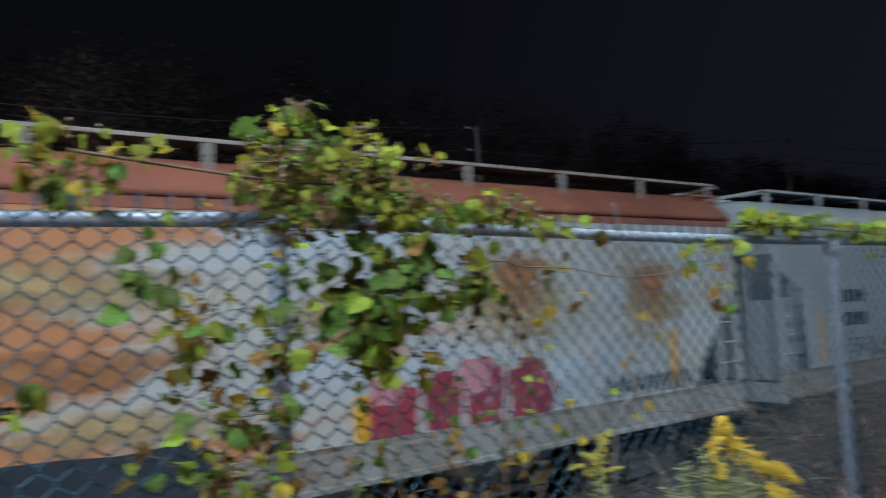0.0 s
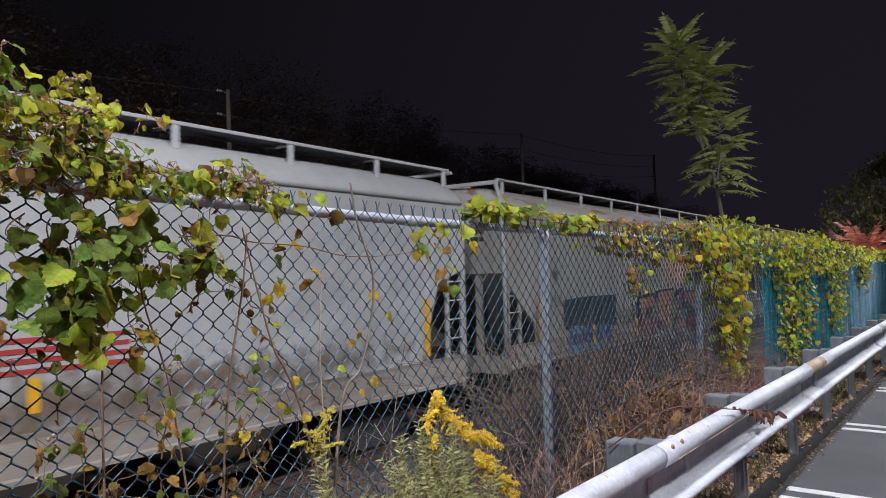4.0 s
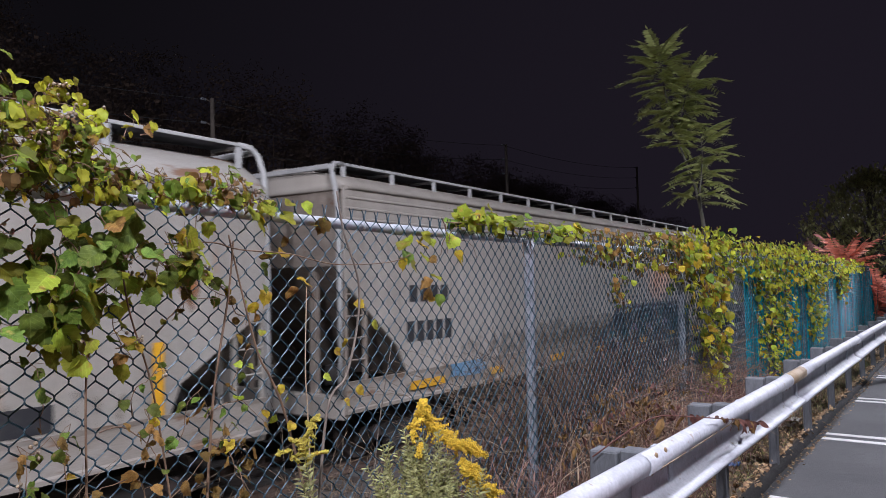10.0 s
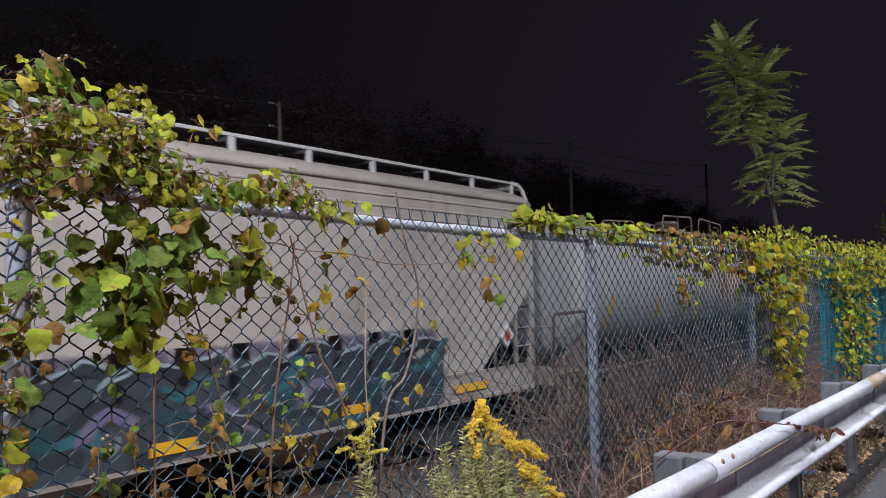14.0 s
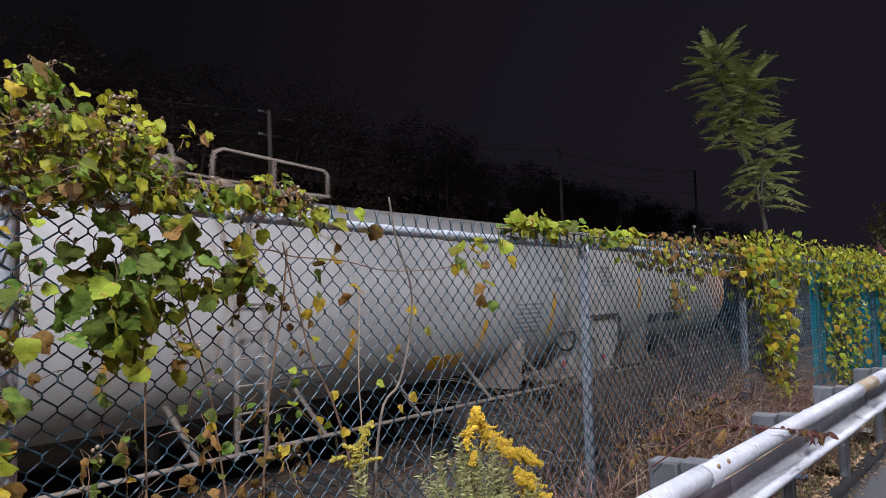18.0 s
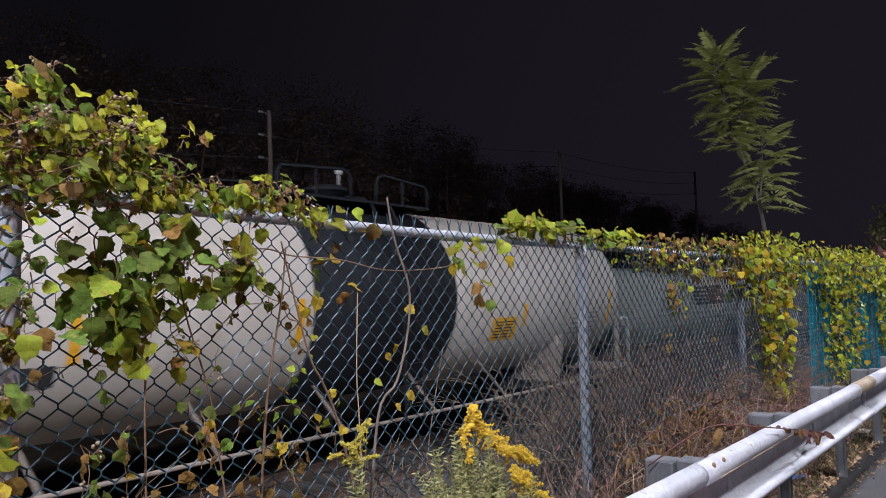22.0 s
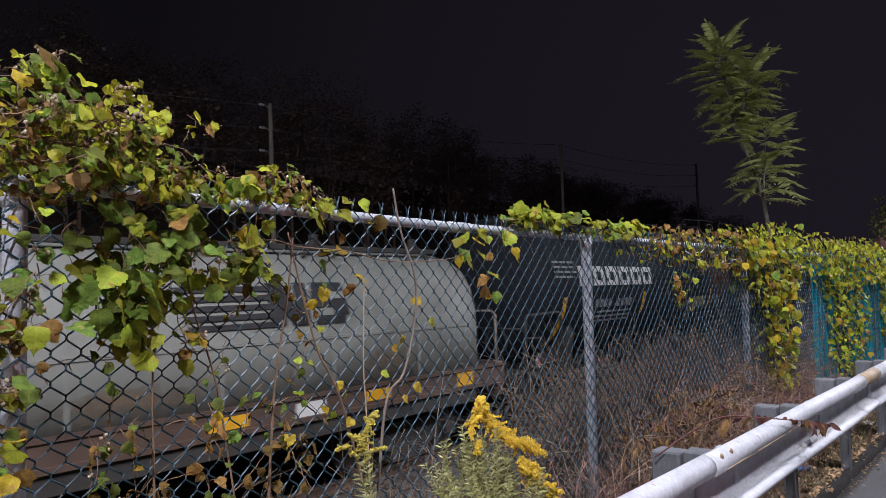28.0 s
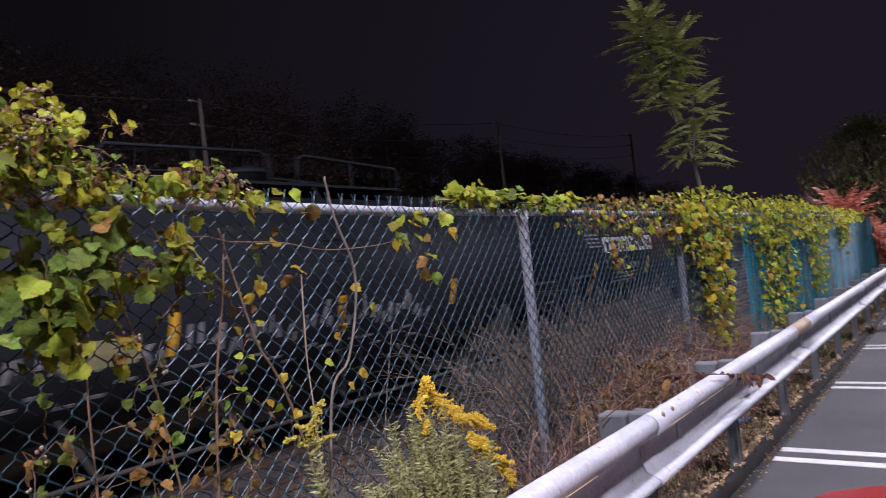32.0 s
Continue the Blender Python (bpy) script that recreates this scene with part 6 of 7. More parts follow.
climber("tangled yellow-green vine heaped over the fence top, with berries", 3, [
    (crown, 15, 0.16, 0.042, 0.05, {"green": 6, "lime": 5, "yellow": 0.8, "brown": 1.4}, (-0.14, 0.08), (0.1, 1.0), 0.1),
    (tangle, 60, 0.24, 0.032, 0.038, OLIVE, (-0.17, 0.12), (0.8, 0.4), 0.07),
    (tangle, 66, 0.22, 0.022, 0.021, {"green": 4, "lime": 3, "yellow": 1, "brown": 5}, (-0.19, 0.05), (0.8, 0.4), 0.06),
    (sprays, 17, 0.14, 0.036, 0.031, {"lime": 5, "yellow": 2, "brown": 1.5}, (-0.1, 0.08), (0.7, 0.9), 0.1),
])
hang_a = [(0.88, 1.8), (1.2, 1.78), (1.25, 1.7), (1.16, 1.54), (0.93, 1.54), (0.84, 1.66)]
hang_b = [(1.18, 1.83), (1.46, 1.8), (1.45, 1.63), (1.25, 1.55), (1.2, 1.68)]
hang_c = [(0.4, 1.78), (0.78, 1.84), (0.78, 1.5), (0.75, 1.1), (0.46, 1.12), (0.42, 1.5)]
hang_d = [(0.82, 1.62), (1.08, 1.6), (1.07, 1.47), (0.87, 1.45)]
hang_e = [(0.97, 1.48), (1.26, 1.48), (1.28, 1.34), (1.0, 1.38)]
climber("broad dark green vine leaves hanging below the top rail", 17, [
    (hang_a, 21, 0.2, 0.05, 0.064, SHADY, (-0.14, -0.04), (0.2, -0.9), 0.15),
    (hang_b, 14, 0.17, 0.048, 0.05, {"green": 4, "lime": 6, "yellow": 1.2, "brown": 1}, (-0.15, -0.04), (0.2, -0.9), 0.3),
    (hang_c, 24, 0.24, 0.048, 0.044, {"green": 4, "lime": 4, "yellow": 1.2, "brown": 2.5}, (-0.16, -0.03), (0.0, -1.0), 0.3),
    (hang_d, 6, 0.14, 0.055, 0.065, SHADY, (-0.13, -0.04), (0.2, -0.9), 0.0),
    (hang_e, 6, 0.17, 0.05, 0.05, LIVELY, (-0.12, -0.04), (0.3, -0.8), 0.1),
])
low_left = [(0.3, 1.3), (0.7, 1.3), (0.74, 0.9), (0.8, 0.6), (0.3, 0.6)]
low_band = [(0.82, 1.16), (1.15, 1.21), (1.42, 1.22), (1.74, 1.02), (1.74, 0.62), (0.82, 0.6)]
mid_sparse = [(0.8, 1.5), (1.5, 1.6), (1.75, 1.6), (1.75, 1.05), (0.8, 1.05)]
far_left = [(0.02, 1.93), (0.02, 2.08), (0.2, 2.1), (0.36, 2.04), (0.32, 1.93), (0.2, 1.82)]
climber("sparse browning vine leaves climbing the wire mesh", 5, [
    (mid_sparse, 12, 0.26, 0.065, 0.034, {"green": 6, "lime": 1.5, "yellow": 0.7, "brown": 5}, (-0.1, -0.03), (0.2, 0.9), 0.05),
    (low_left, 24, 0.24, 0.05, 0.042, {"green": 5, "lime": 2, "yellow": 1, "brown": 5}, (-0.16, -0.02), (0.1, 0.9), 0.1),
    (low_band, 25, 0.28, 0.055, 0.038, RUSTY, (-0.16, 0.0), (0.2, 0.8), 0.05),
])
climber("lone bright vine shoots standing over the top rail", 19, [
    (far_left, 11, 0.2, 0.036, 0.045, LIVELY, (-0.06, 0.1), (0.3, 0.5), 0.15),
    ([(0.38, 1.98), (0.38, 2.1), (0.52, 2.1), (0.52, 1.98)], 2, 0.14, 0.035, 0.046, LIVELY, (-0.03, 0.05), (0.3, 0.6), 0.0),
    ([(0.26, 1.84), (0.42, 1.84), (0.42, 1.62), (0.3, 1.62)], 3, 0.2, 0.05, 0.055, SHADY, (-0.1, -0.04), (0.1, -0.9), 0.1),
    ([(0.0, 1.4), (0.16, 1.4), (0.18, 1.22), (0.0, 1.22)], 3, 0.16, 0.045, 0.06, LIVELY, (-0.1, -0.03), (0.1, 0.8), 0.0),
])
string = [(2.95, 1.85), (3.05, 1.97), (3.3, 1.97), (3.6, 1.93), (4.0, 1.94), (4.45, 1.92), (4.6, 1.85), (4.3, 1.83), (3.4, 1.84)]
vine("lime-green vine shoot trained along the top rail", [
    (string, 96, 0, 0.06, {"lime": 9, "green": 2, "yellow": 0.8}, (-0.08, 0.03), True),
    ([(2.55, 1.82), (3.0, 1.8), (3.0, 1.7), (2.5, 1.66)], 16, 0, 0.056, {"lime": 6, "green": 2, "yellow": 1}, (-0.07, -0.03)),
    ([(2.72, 1.7), (2.8, 1.7), (2.8, 1.42), (2.72, 1.42)], 6, 0, 0.06, GOLDEN, (-0.07, -0.04)),
    ([(1.7, 1.9), (2.15, 1.86), (2.1, 1.8), (1.72, 1.8)], 14, 0, 0.05, LIVELY, (-0.07, 0.0)),
    ([(1.66, 1.78), (1.95, 1.78), (1.95, 1.5), (1.66, 1.45)], 11, 0, 0.042, MIXED, (-0.07, -0.04)),
    ([(1.6, 1.5), (2.4, 1.5), (2.4, 1.0), (1.6, 1.0)], 14, 0, 0.034, GOLDEN, (-0.07, -0.04)),
], 9, [(2.6, 1.74), (2.6, 1.9), (4.5, 1.9), (4.5, 1.82)], 16)
right_a = [(4.6, 1.72), (4.6, 1.92), (5.2, 1.96), (6.0, 1.95), (6.6, 1.95), (6.6, 1.75), (6.2, 1.62), (5.2, 1.68)]
right_b = [(6.2, 1.9), (7.8, 1.95), (7.75, 1.3), (7.5, 0.5), (7.15, 0.4), (6.9, 0.75), (6.75, 1.3), (6.2, 1.6)]
right_c = [(6.6, 1.75), (6.6, 2.05), (7.6, 2.08), (9, 2.0), (10.5, 2.06), (13, 2.0), (15.5, 1.95), (19.5, 1.9), (19.5, 1.7), (15.5, 1.6), (12.6, 1.5), (10.2, 1.45), (8.8, 1.5), (8, 1.64)]
right_d = [(8.9, 1.8), (11.2, 1.8), (11.1, 0.9), (10.8, 0.4), (10.0, 0.3), (9.3, 0.6)]
right_e = [(12.2, 1.7), (14.0, 1.75), (13.7, 0.9), (13.3, 0.5), (12.6, 0.7)]
vine("browned vine tangle along the top rail", [(right_a, 130, 340, 0.048, FADED, (-0.14, 0.12)),
     ([(4.9, 1.62), (5.3, 1.6), (5.25, 1.34), (4.98, 1.36)], 26, 26, 0.04, {"green": 3, "lime": 2, "brown": 5}, (-0.08, -0.03))], 11, right_a, 50)
vine("yellow-leaved vine hanging down the fence", [(right_b, 250, 260, 0.07, {"green": 2, "lime": 8, "yellow": 4, "brown": 1.2}, (-0.2, -0.02))], 12, right_b, 30)
vine("thick green vine blanketing the fence top", [(right_c, 280, 2500, 0.055, {"green": 3, "lime": 9, "yellow": 2, "brown": 0.7}, (-0.24, 0.14))], 13, right_c, 20)
vine("drooping olive vine curtain on the fence", [(right_d, 200, 640, 0.06, {"green": 3, "lime": 7, "yellow": 2.5, "brown": 1.5}, (-0.2, -0.02))], 14, right_d, 14)
vine("narrow green vine curtain on the fence", [(right_e, 130, 320, 0.065, {"green": 4, "lime": 6, "yellow": 1}, (-0.2, -0.02))], 15, right_e, 8)

right_f = [(15.6, 1.75), (16.6, 1.75), (16.3, 1.2), (15.9, 1.0)]
vine("narrow olive vine curtain between teal slats", [(right_f, 50, 110, 0.065, {"green": 4, "lime": 4, "yellow": 2, "brown": 2}, (-0.2, -0.04))], 16, right_f, 8)


def long_stem(parent, pts, r0, r1, material, name="stem"):
    path = []
    p = [Vector(q) for q in pts]
    for i in range(len(p) - 1):
        a, b, c, d = p[max(i - 1, 0)], p[i], p[i + 1], p[min(i + 2, len(p) - 1)]
        for k in range(5):
            t = k / 5
            path.append(0.5 * ((2 * b) + (c - a) * t + (2 * a - 5 * b + 4 * c - d) * t * t + (3 * b - a - 3 * c + d) * t ** 3))
    path.append(p[-1])
    part(name, smooth(Shape().tube(path, r0, 6, r1)), material, parent)


canes = thing("bare_canes", "bare grey and red-brown vine canes against the mesh", "vine stem")
long_stem(canes, [(2.0, 2.05, 0.5), (2.06, 2.04, 1.07), (2.16, 2.03, 1.2), (2.23, 2.03, 1.4), (2.24, 2.03, 1.58), (2.17, 2.04, 1.77), (2.13, 2.04, 1.94)], 0.006, 0.004, STALK, "cane")
long_stem(canes, [(2.0, 2.05, 0.5), (1.97, 2.05, 1.07), (1.95, 2.04, 1.26), (1.96, 2.04, 1.56)], 0.003, 0.0022, STRAW, "cane")
long_stem(canes, [(1.5, 2.05, 0.6), (1.53, 2.04, 1.14), (1.55, 2.03, 1.33), (1.59, 2.03, 1.53), (1.62, 2.04, 1.72)], 0.005, 0.003, STEM, "cane")
long_stem(canes, [(1.98, 2.05, 0.7), (1.85, 2.04, 1.09), (1.77, 2.03, 1.24), (1.72, 2.03, 1.32), (1.66, 2.03, 1.5), (1.6, 2.04, 1.74)], 0.005, 0.003, STEM, "cane")
long_stem(canes, [(1.12, 2.04, 0.5), (1.1, 2.03, 1.2), (1.1, 2.03, 1.45), (1.05, 2.05, 1.8)], 0.004, 0.003, STEM, "cane")
long_stem(canes, [(1.4, 2.05, 0.8), (1.33, 2.04, 1.18), (1.29, 2.03, 1.32), (1.23, 2.03, 1.5), (1.2, 2.04, 1.7)], 0.0035, 0.0025, STEM, "cane")
long_stem(canes, [(2.42, 2.16, 0.4), (2.5, 2.16, 0.9), (2.62, 2.17, 1.3)], 0.004, 0.002, STALK, "cane")
long_stem(canes, [(1.35, 2.03, 1.7), (1.52, 2.02, 1.71), (1.63, 2.02, 1.69), (1.86, 2.02, 1.68), (2.1, 2.02, 1.645), (2.45, 2.03, 1.66), (2.6, 2.03, 1.7)], 0.003, 0.002, STEM, "cane")
long_stem(canes, [(2.9, 2.05, 1.86), (3.4, 2.07, 1.87), (4.2, 2.06, 1.85), (4.7, 2.06, 1.82)], 0.004, 0.002, STEM, "cane")
long_stem(canes, [(0.2, 2.05, 2.0), (0.7, 2.03, 1.95), (1.1, 2.0, 1.93), (1.45, 1.98, 1.82)], 0.005, 0.003, STEM, "cane")


# ---------------------------------------------------------------- goldenrod
def floret_spray(s, o, d, reach, r, n, fat):
    """One arching side branch of a plume, set with tiny florets along its upper side."""
    for k in range(n):
        u = (k + r.random()) / n
        c = o + d * reach * u + Vector((0, 0, reach * (0.55 * u - 0.6 * u * u)))
        for _ in range(2):
            q = c + Vector((r.gauss(0, fat), r.gauss(0, fat), r.gauss(0.6 * fat, fat)))
            w = r.uniform(0.0018, 0.0038)
            s.lathe(q, "z", [(-w, 0.0008), (0, w), (w, 0.0008)], 4)


def goldenrod(root, arches, label, seed, flower, shoots, fat=0.003, leaf=0.034):
    """arches: (points of the plume's axis, width, side branches); shoots: tips of leafy stems that rise from the root."""
    r = random.Random(seed)
    top = thing("goldenrod", label, "weed", "goldenrod plants by the fence")
    for i, (pts, width, branches) in enumerate(arches):
        tip, base = Vector(pts[0]), Vector(root)
        path = [base.lerp(tip, t / 8) + Vector((0, 0, 0.05 * math.sin(math.pi * t / 8))) for t in range(9)] if i == 0 else [Vector(q) for q in pts]
        part("stalk", smooth(Shape().tube(path, 0.0035 if i == 0 else 0.0016, 6, 0.0012)), WEED_LEAF, top)
        s = Shape()
        p = [Vector(q) for q in pts]
        for i in range(branches):
            u = i / (branches - 1) * (len(p) - 1) * 0.999
            j = int(u)
            o = p[j].lerp(p[j + 1], u - j)
            axis = (p[j + 1] - p[j]).normalized()
            d = (Vector((r.gauss(0, 1), r.gauss(-0.2, 0.7), r.gauss(0.35, 0.5))) + axis * 0.7).normalized()
            taper = 0.4 + 0.6 * min(1, 2.5 * i / branches) * (1 if i < 0.8 * branches else 0.6)
            floret_spray(s, o, d, width * taper * r.uniform(0.5, 1.25), r, 15, fat)
        part("flower_plume", light_mesh(s, "flower_plume", flower), None, top)
    v, f = Shape(), []
    blade = [(0.02, 0.0), (0.11, 0.25), (0.12, 0.55), (0.0, 1.0)]
    for tip in shoots:
        a, b = Vector(root), Vector(tip)
        bow = Vector((r.gauss(0, 0.02), r.gauss(-0.02, 0.03), 0.06))
        path = [a.lerp(b, t / 10) + bow * math.sin(math.pi * t / 10) for t in range(11)]
        part("side_stem", Shape().tube(path, 0.0028, 5, 0.0012), WEED_LEAF, top)
        for k in range(84):
            u = 5 + 5 * k / 84
            j = min(int(u), 9)
            o = path[j].lerp(path[j + 1], u - j)
            axis = (path[j + 1] - path[j]).normalized()
            ang = k * 2.4 + r.uniform(-0.4, 0.4)
            e1 = axis.orthogonal().normalized()
            e2 = axis.cross(e1)
            out = (e1 * math.cos(ang) + e2 * math.sin(ang) + axis * r.uniform(0.35, 1.1)).normalized()
            wide = out.cross(Vector((r.gauss(0, 0.4), -1, 0.6))).normalized()
            size = leaf * r.uniform(0.7, 1.4) * (1.15 - 0.05 * u)
            n0 = len(v.v)
            for w, h in blade:
                c = o + out * h * size - Vector((0, 0, 0.18 * h * h * size))
                v.v.extend([tuple(c - wide * w * size), tuple(c + wide * w * size)])
            v.f.extend((n0 + 2 * q, n0 + 2 * q + 1, n0 + 2 * q + 3, n0 + 2 * q + 2) for q in range(3))
    if v.v:
        tagged(part("leaves", light_mesh(v, "leaves", WEED_LEAF), None, top), "narrow olive-green leaves", kind="stuff")
    return top


rg = random.Random(61)
fan = []
for i in range(10):
    for k in range(11):
        x = 1.62 + 0.095 * i + rg.uniform(-0.05, 0.05)
        ridge = (0.66, 0.78, 0.87, 0.95, 1.01, 1.04, 0.98, 0.92, 0.85, 0.78)[i]
        fan.append((x, 1.64 + rg.uniform(-0.09, 0.09), ridge - 0.2 * rg.random() ** 1.5))
goldenrod((2.2, 1.66, -0.02), [
    ([(2.135, 1.63, 1.135), (2.13, 1.63, 1.1), (2.165, 1.63, 1.05), (2.22, 1.625, 1.0), (2.28, 1.62, 0.955), (2.35, 1.62, 0.925), (2.43, 1.62, 0.9), (2.5, 1.62, 0.87)], 0.056, 230),
    ([(2.33, 1.6, 0.872), (2.39, 1.6, 0.845), (2.43, 1.6, 0.79), (2.48, 1.6, 0.74), (2.55, 1.6, 0.7), (2.6, 1.6, 0.62)], 0.056, 170),
    ([(2.1, 1.61, 1.075), (2.06, 1.61, 1.06), (2.045, 1.61, 1.02)], 0.026, 26),
    ([(2.1, 1.61, 0.99), (2.08, 1.61, 0.95)], 0.02, 14),
    ([(2.32, 1.59, 0.86), (2.36, 1.59, 0.83)], 0.02, 16)],
    "bright yellow goldenrod clump leaning before the fence", 1, GOLD, fan)
goldenrod((1.79, 1.9, -0.02), [
    ([(1.875, 1.91, 1.095), (1.845, 1.91, 1.06), (1.82, 1.91, 1.01), (1.81, 1.91, 0.97)], 0.032, 60),
    ([(1.69, 1.91, 0.995), (1.74, 1.91, 1.0), (1.79, 1.91, 0.95)], 0.014, 26),
    ([(1.93, 1.91, 0.96), (1.87, 1.91, 0.965), (1.81, 1.91, 0.92)], 0.014, 26),
    ([(1.74, 1.9, 1.04), (1.78, 1.9, 1.02), (1.81, 1.9, 0.98)], 0.016, 22)],
    "pale yellow-green goldenrod sprig before the fence", 2, GOLD_PALE, [(1.81, 1.9, 0.97), (1.8, 1.91, 0.9)], 0.0022, 0.05)


# ---------------------------------------------------------------- dry weeds and litter
def dry_weeds(label, n, xr, yr, hr, material, seed, bend=0.5, branch=2):
    r = random.Random(seed)
    s = Shape()
    for _ in range(n):
        x, y = r.uniform(*xr), r.uniform(*yr)
        p, d = Vector((x, y, slope_z(y) - 0.03)), Vector((r.gauss(0, 0.25), r.gauss(0, 0.2), 1)).normalized()
        h = r.uniform(*hr)
        path = [p.copy()]
        for k in range(6):
            d = (d + Vector((r.gauss(0, 0.18), r.gauss(0, 0.12), -bend * 0.14 * k * r.random()))).normalized()
            p = p + d * h / 6
            path.append(p.copy())
        s.tube(path, 0.0036, 3, 0.0014, caps=False)
        for _ in range(branch):
            k = r.randrange(2, 6)
            q, e = path[k].copy(), (d + Vector((r.gauss(0, 0.7), r.gauss(0, 0.5), r.gauss(0.1, 0.4)))).normalized()
            sub = [q.copy()]
            for _ in range(3):
                e = (e + Vector((r.gauss(0, 0.25), r.gauss(0, 0.25), -0.12))).normalized()
                q = q + e * h * 0.09
                sub.append(q.copy())
            s.tube(sub, 0.0022, 3, 0.001, caps=False)
    me = light_mesh(s, "dry_weeds", material)
    return tagged(new("dry_weeds", me), label, "dry weeds", kind="stuff")


dry_weeds("brown dead weed stalks behind the fence", 2300, (4.4, 9.5), (2.2, 3.1), (0.4, 1.15), DRY, 1, 0.8, 6)
dry_weeds("red-brown withered brambles behind the fence", 850, (4.6, 7.8), (2.2, 3.0), (0.45, 1.3), BRAMBLE, 8, 0.9, 7)
dry_weeds("brown dead brambles on the bank", 420, (-1.0, 8.0), (2.5, 5.2), (0.5, 1.2), DRY, 2, 1.0, 4)
dry_weeds("dry red-brown weeds between fence and guardrail", 1000, (2.7, 8.5), (1.62, 2.05), (0.25, 0.85), BRAMBLE, 3, 0.9, 4)
dry_weeds("pale straw stems leaning through the dead weeds", 130, (2.5, 7.5), (1.64, 2.5), (0.4, 1.05), STRAW, 9, 1.1, 4)
dry_weeds("tall dead brown weeds on the bank edge", 430, (4.3, 8.6), (2.25, 3.2), (0.8, 1.55), DRY, 10, 0.8, 7)
dry_weeds("dry stems at the fence foot", 700, (-0.2, 3.0), (1.9, 2.7), (0.3, 0.9), DRY, 4, 0.9, 3)
dry_weeds("dry weeds along the far fence", 500, (9.5, 26.0), (1.6, 3.4), (0.3, 0.9), DRY, 5, 0.7, 2)
dry_weeds("short dry grass under the guardrail", 1100, (2.0, 14.0), (1.45, 1.75), (0.04, 0.22), DRY, 6, 0.8, 1)
dry_weeds("short green grass tufts under the guardrail", 900, (4.0, 16.0), (1.45, 1.7), (0.04, 0.16), WEED_LEAF, 21, 0.9, 1)
rw = random.Random(30)
withered = thing("withered_bush", "withered red-brown bush drooping between fence and guardrail", "bush")
for n, m, spread in ((190, DRY_RED, 0.42), (330, MASS_BROWN, 0.5)):
    clump = [(rw.gauss(4.5, spread), rw.uniform(1.66, 1.92), rw.gauss(0.72, 0.09)) for _ in range(n)]
    leaf_mass(clump, [rw.uniform(0.02, 0.06) for _ in clump], m, "dead_leaf_mass", withered, rw, lobes=False, spread=1.2)
twigs(withered, [(rw.gauss(4.3, 0.4), rw.uniform(1.65, 1.95), rw.uniform(0.3, 0.7)) for _ in range(130)], rw, 0.5, STEM, 0.003, "twig")
drape = thing("draped_shoot", "wilted red-brown shoot lying over the guardrail", "vine")
long_stem(drape, [(3.3, 1.5, 0.72), (3.5, 1.28, 0.89), (3.72, 1.12, 0.875), (3.99, 1.075, 0.83), (4.33, 1.065, 0.77), (4.8, 1.06, 0.68)], 0.004, 0.002, DRY_RED)
for i in range(24):
    t = i / 23
    p = (3.55 + 1.25 * t, 1.24 - 0.17 * min(1, t * 2.2), 0.885 - 0.2 * max(0, t - 0.15) / 0.85)
    s = leaf_shape(1.0, 0.9, i, False)
    ob = part("wilted_leaf", light_mesh(s, "wilted_leaf", DRY_RED if i % 3 else MASS_BROWN), None, drape)
    ob.matrix_local = leaf_pose(p, rw.uniform(0.06, 0.1), rw, facing=(-0.6, -0.8, 0.1), spread=0.7)
fallen = []
for _ in range(4200):
    fallen.append((rw.uniform(1.5, 22), rw.choice((rw.uniform(1.42, 2.0), rw.uniform(1.4, 1.7), rw.gauss(1.4, 0.06))), 0))
rim = [(rw.uniform(1.0, 22), rw.gauss(1.245, 0.03), 0.006) for _ in range(900)]
fallen = [(x, y, slope_z(y) + (0.075 if 1.28 < y < 1.39 else 0.014)) for x, y, z in fallen]
litter = leaf_mass(fallen, [rw.uniform(0.015, 0.042) for _ in fallen], LITTER, "fallen_leaves", None, rw, facing=(0, 0, 1), spread=0.7, droop=False, label="dry fallen leaves on the dirt")
tagged(litter, category="leaf litter")
edge = leaf_mass(rim, [rw.uniform(0.008, 0.022) for _ in rim], LITTER, "leaf_debris", None, rw, facing=(0, 0, 1), spread=0.8, droop=False, label="pale crumbled leaf debris along the asphalt edge")
tagged(edge, category="leaf litter")
for x, y, w, m, lab, nm in ((6.4, 1.64, 0.09, PLASTIC_BLUE, "crumpled blue plastic wrapper on the dirt", "wrapper"), (8.4, 1.62, 0.16, PAPER, "crumpled white paper scrap on the dirt", "paper_scrap"), (8.75, 1.6, 0.12, PAPER, "crumpled white paper scrap on the dirt", "paper_scrap")):
    s = Shape()
    k = 7
    for i in range(k):
        for j in range(k):
            a, b = (i / (k - 1) - 0.5) * w * 1.6, (j / (k - 1) - 0.5) * w
            s.v.append((x + a, y + b, 0.02 + 0.05 * abs(noise.noise((x + a * 30, b * 30, 1)))))
    s.f = [(i * k + j, (i + 1) * k + j, (i + 1) * k + j + 1, i * k + j + 1) for i in range(k - 1) for j in range(k - 1)]
    tagged(part(nm, s, m), lab, "litter")


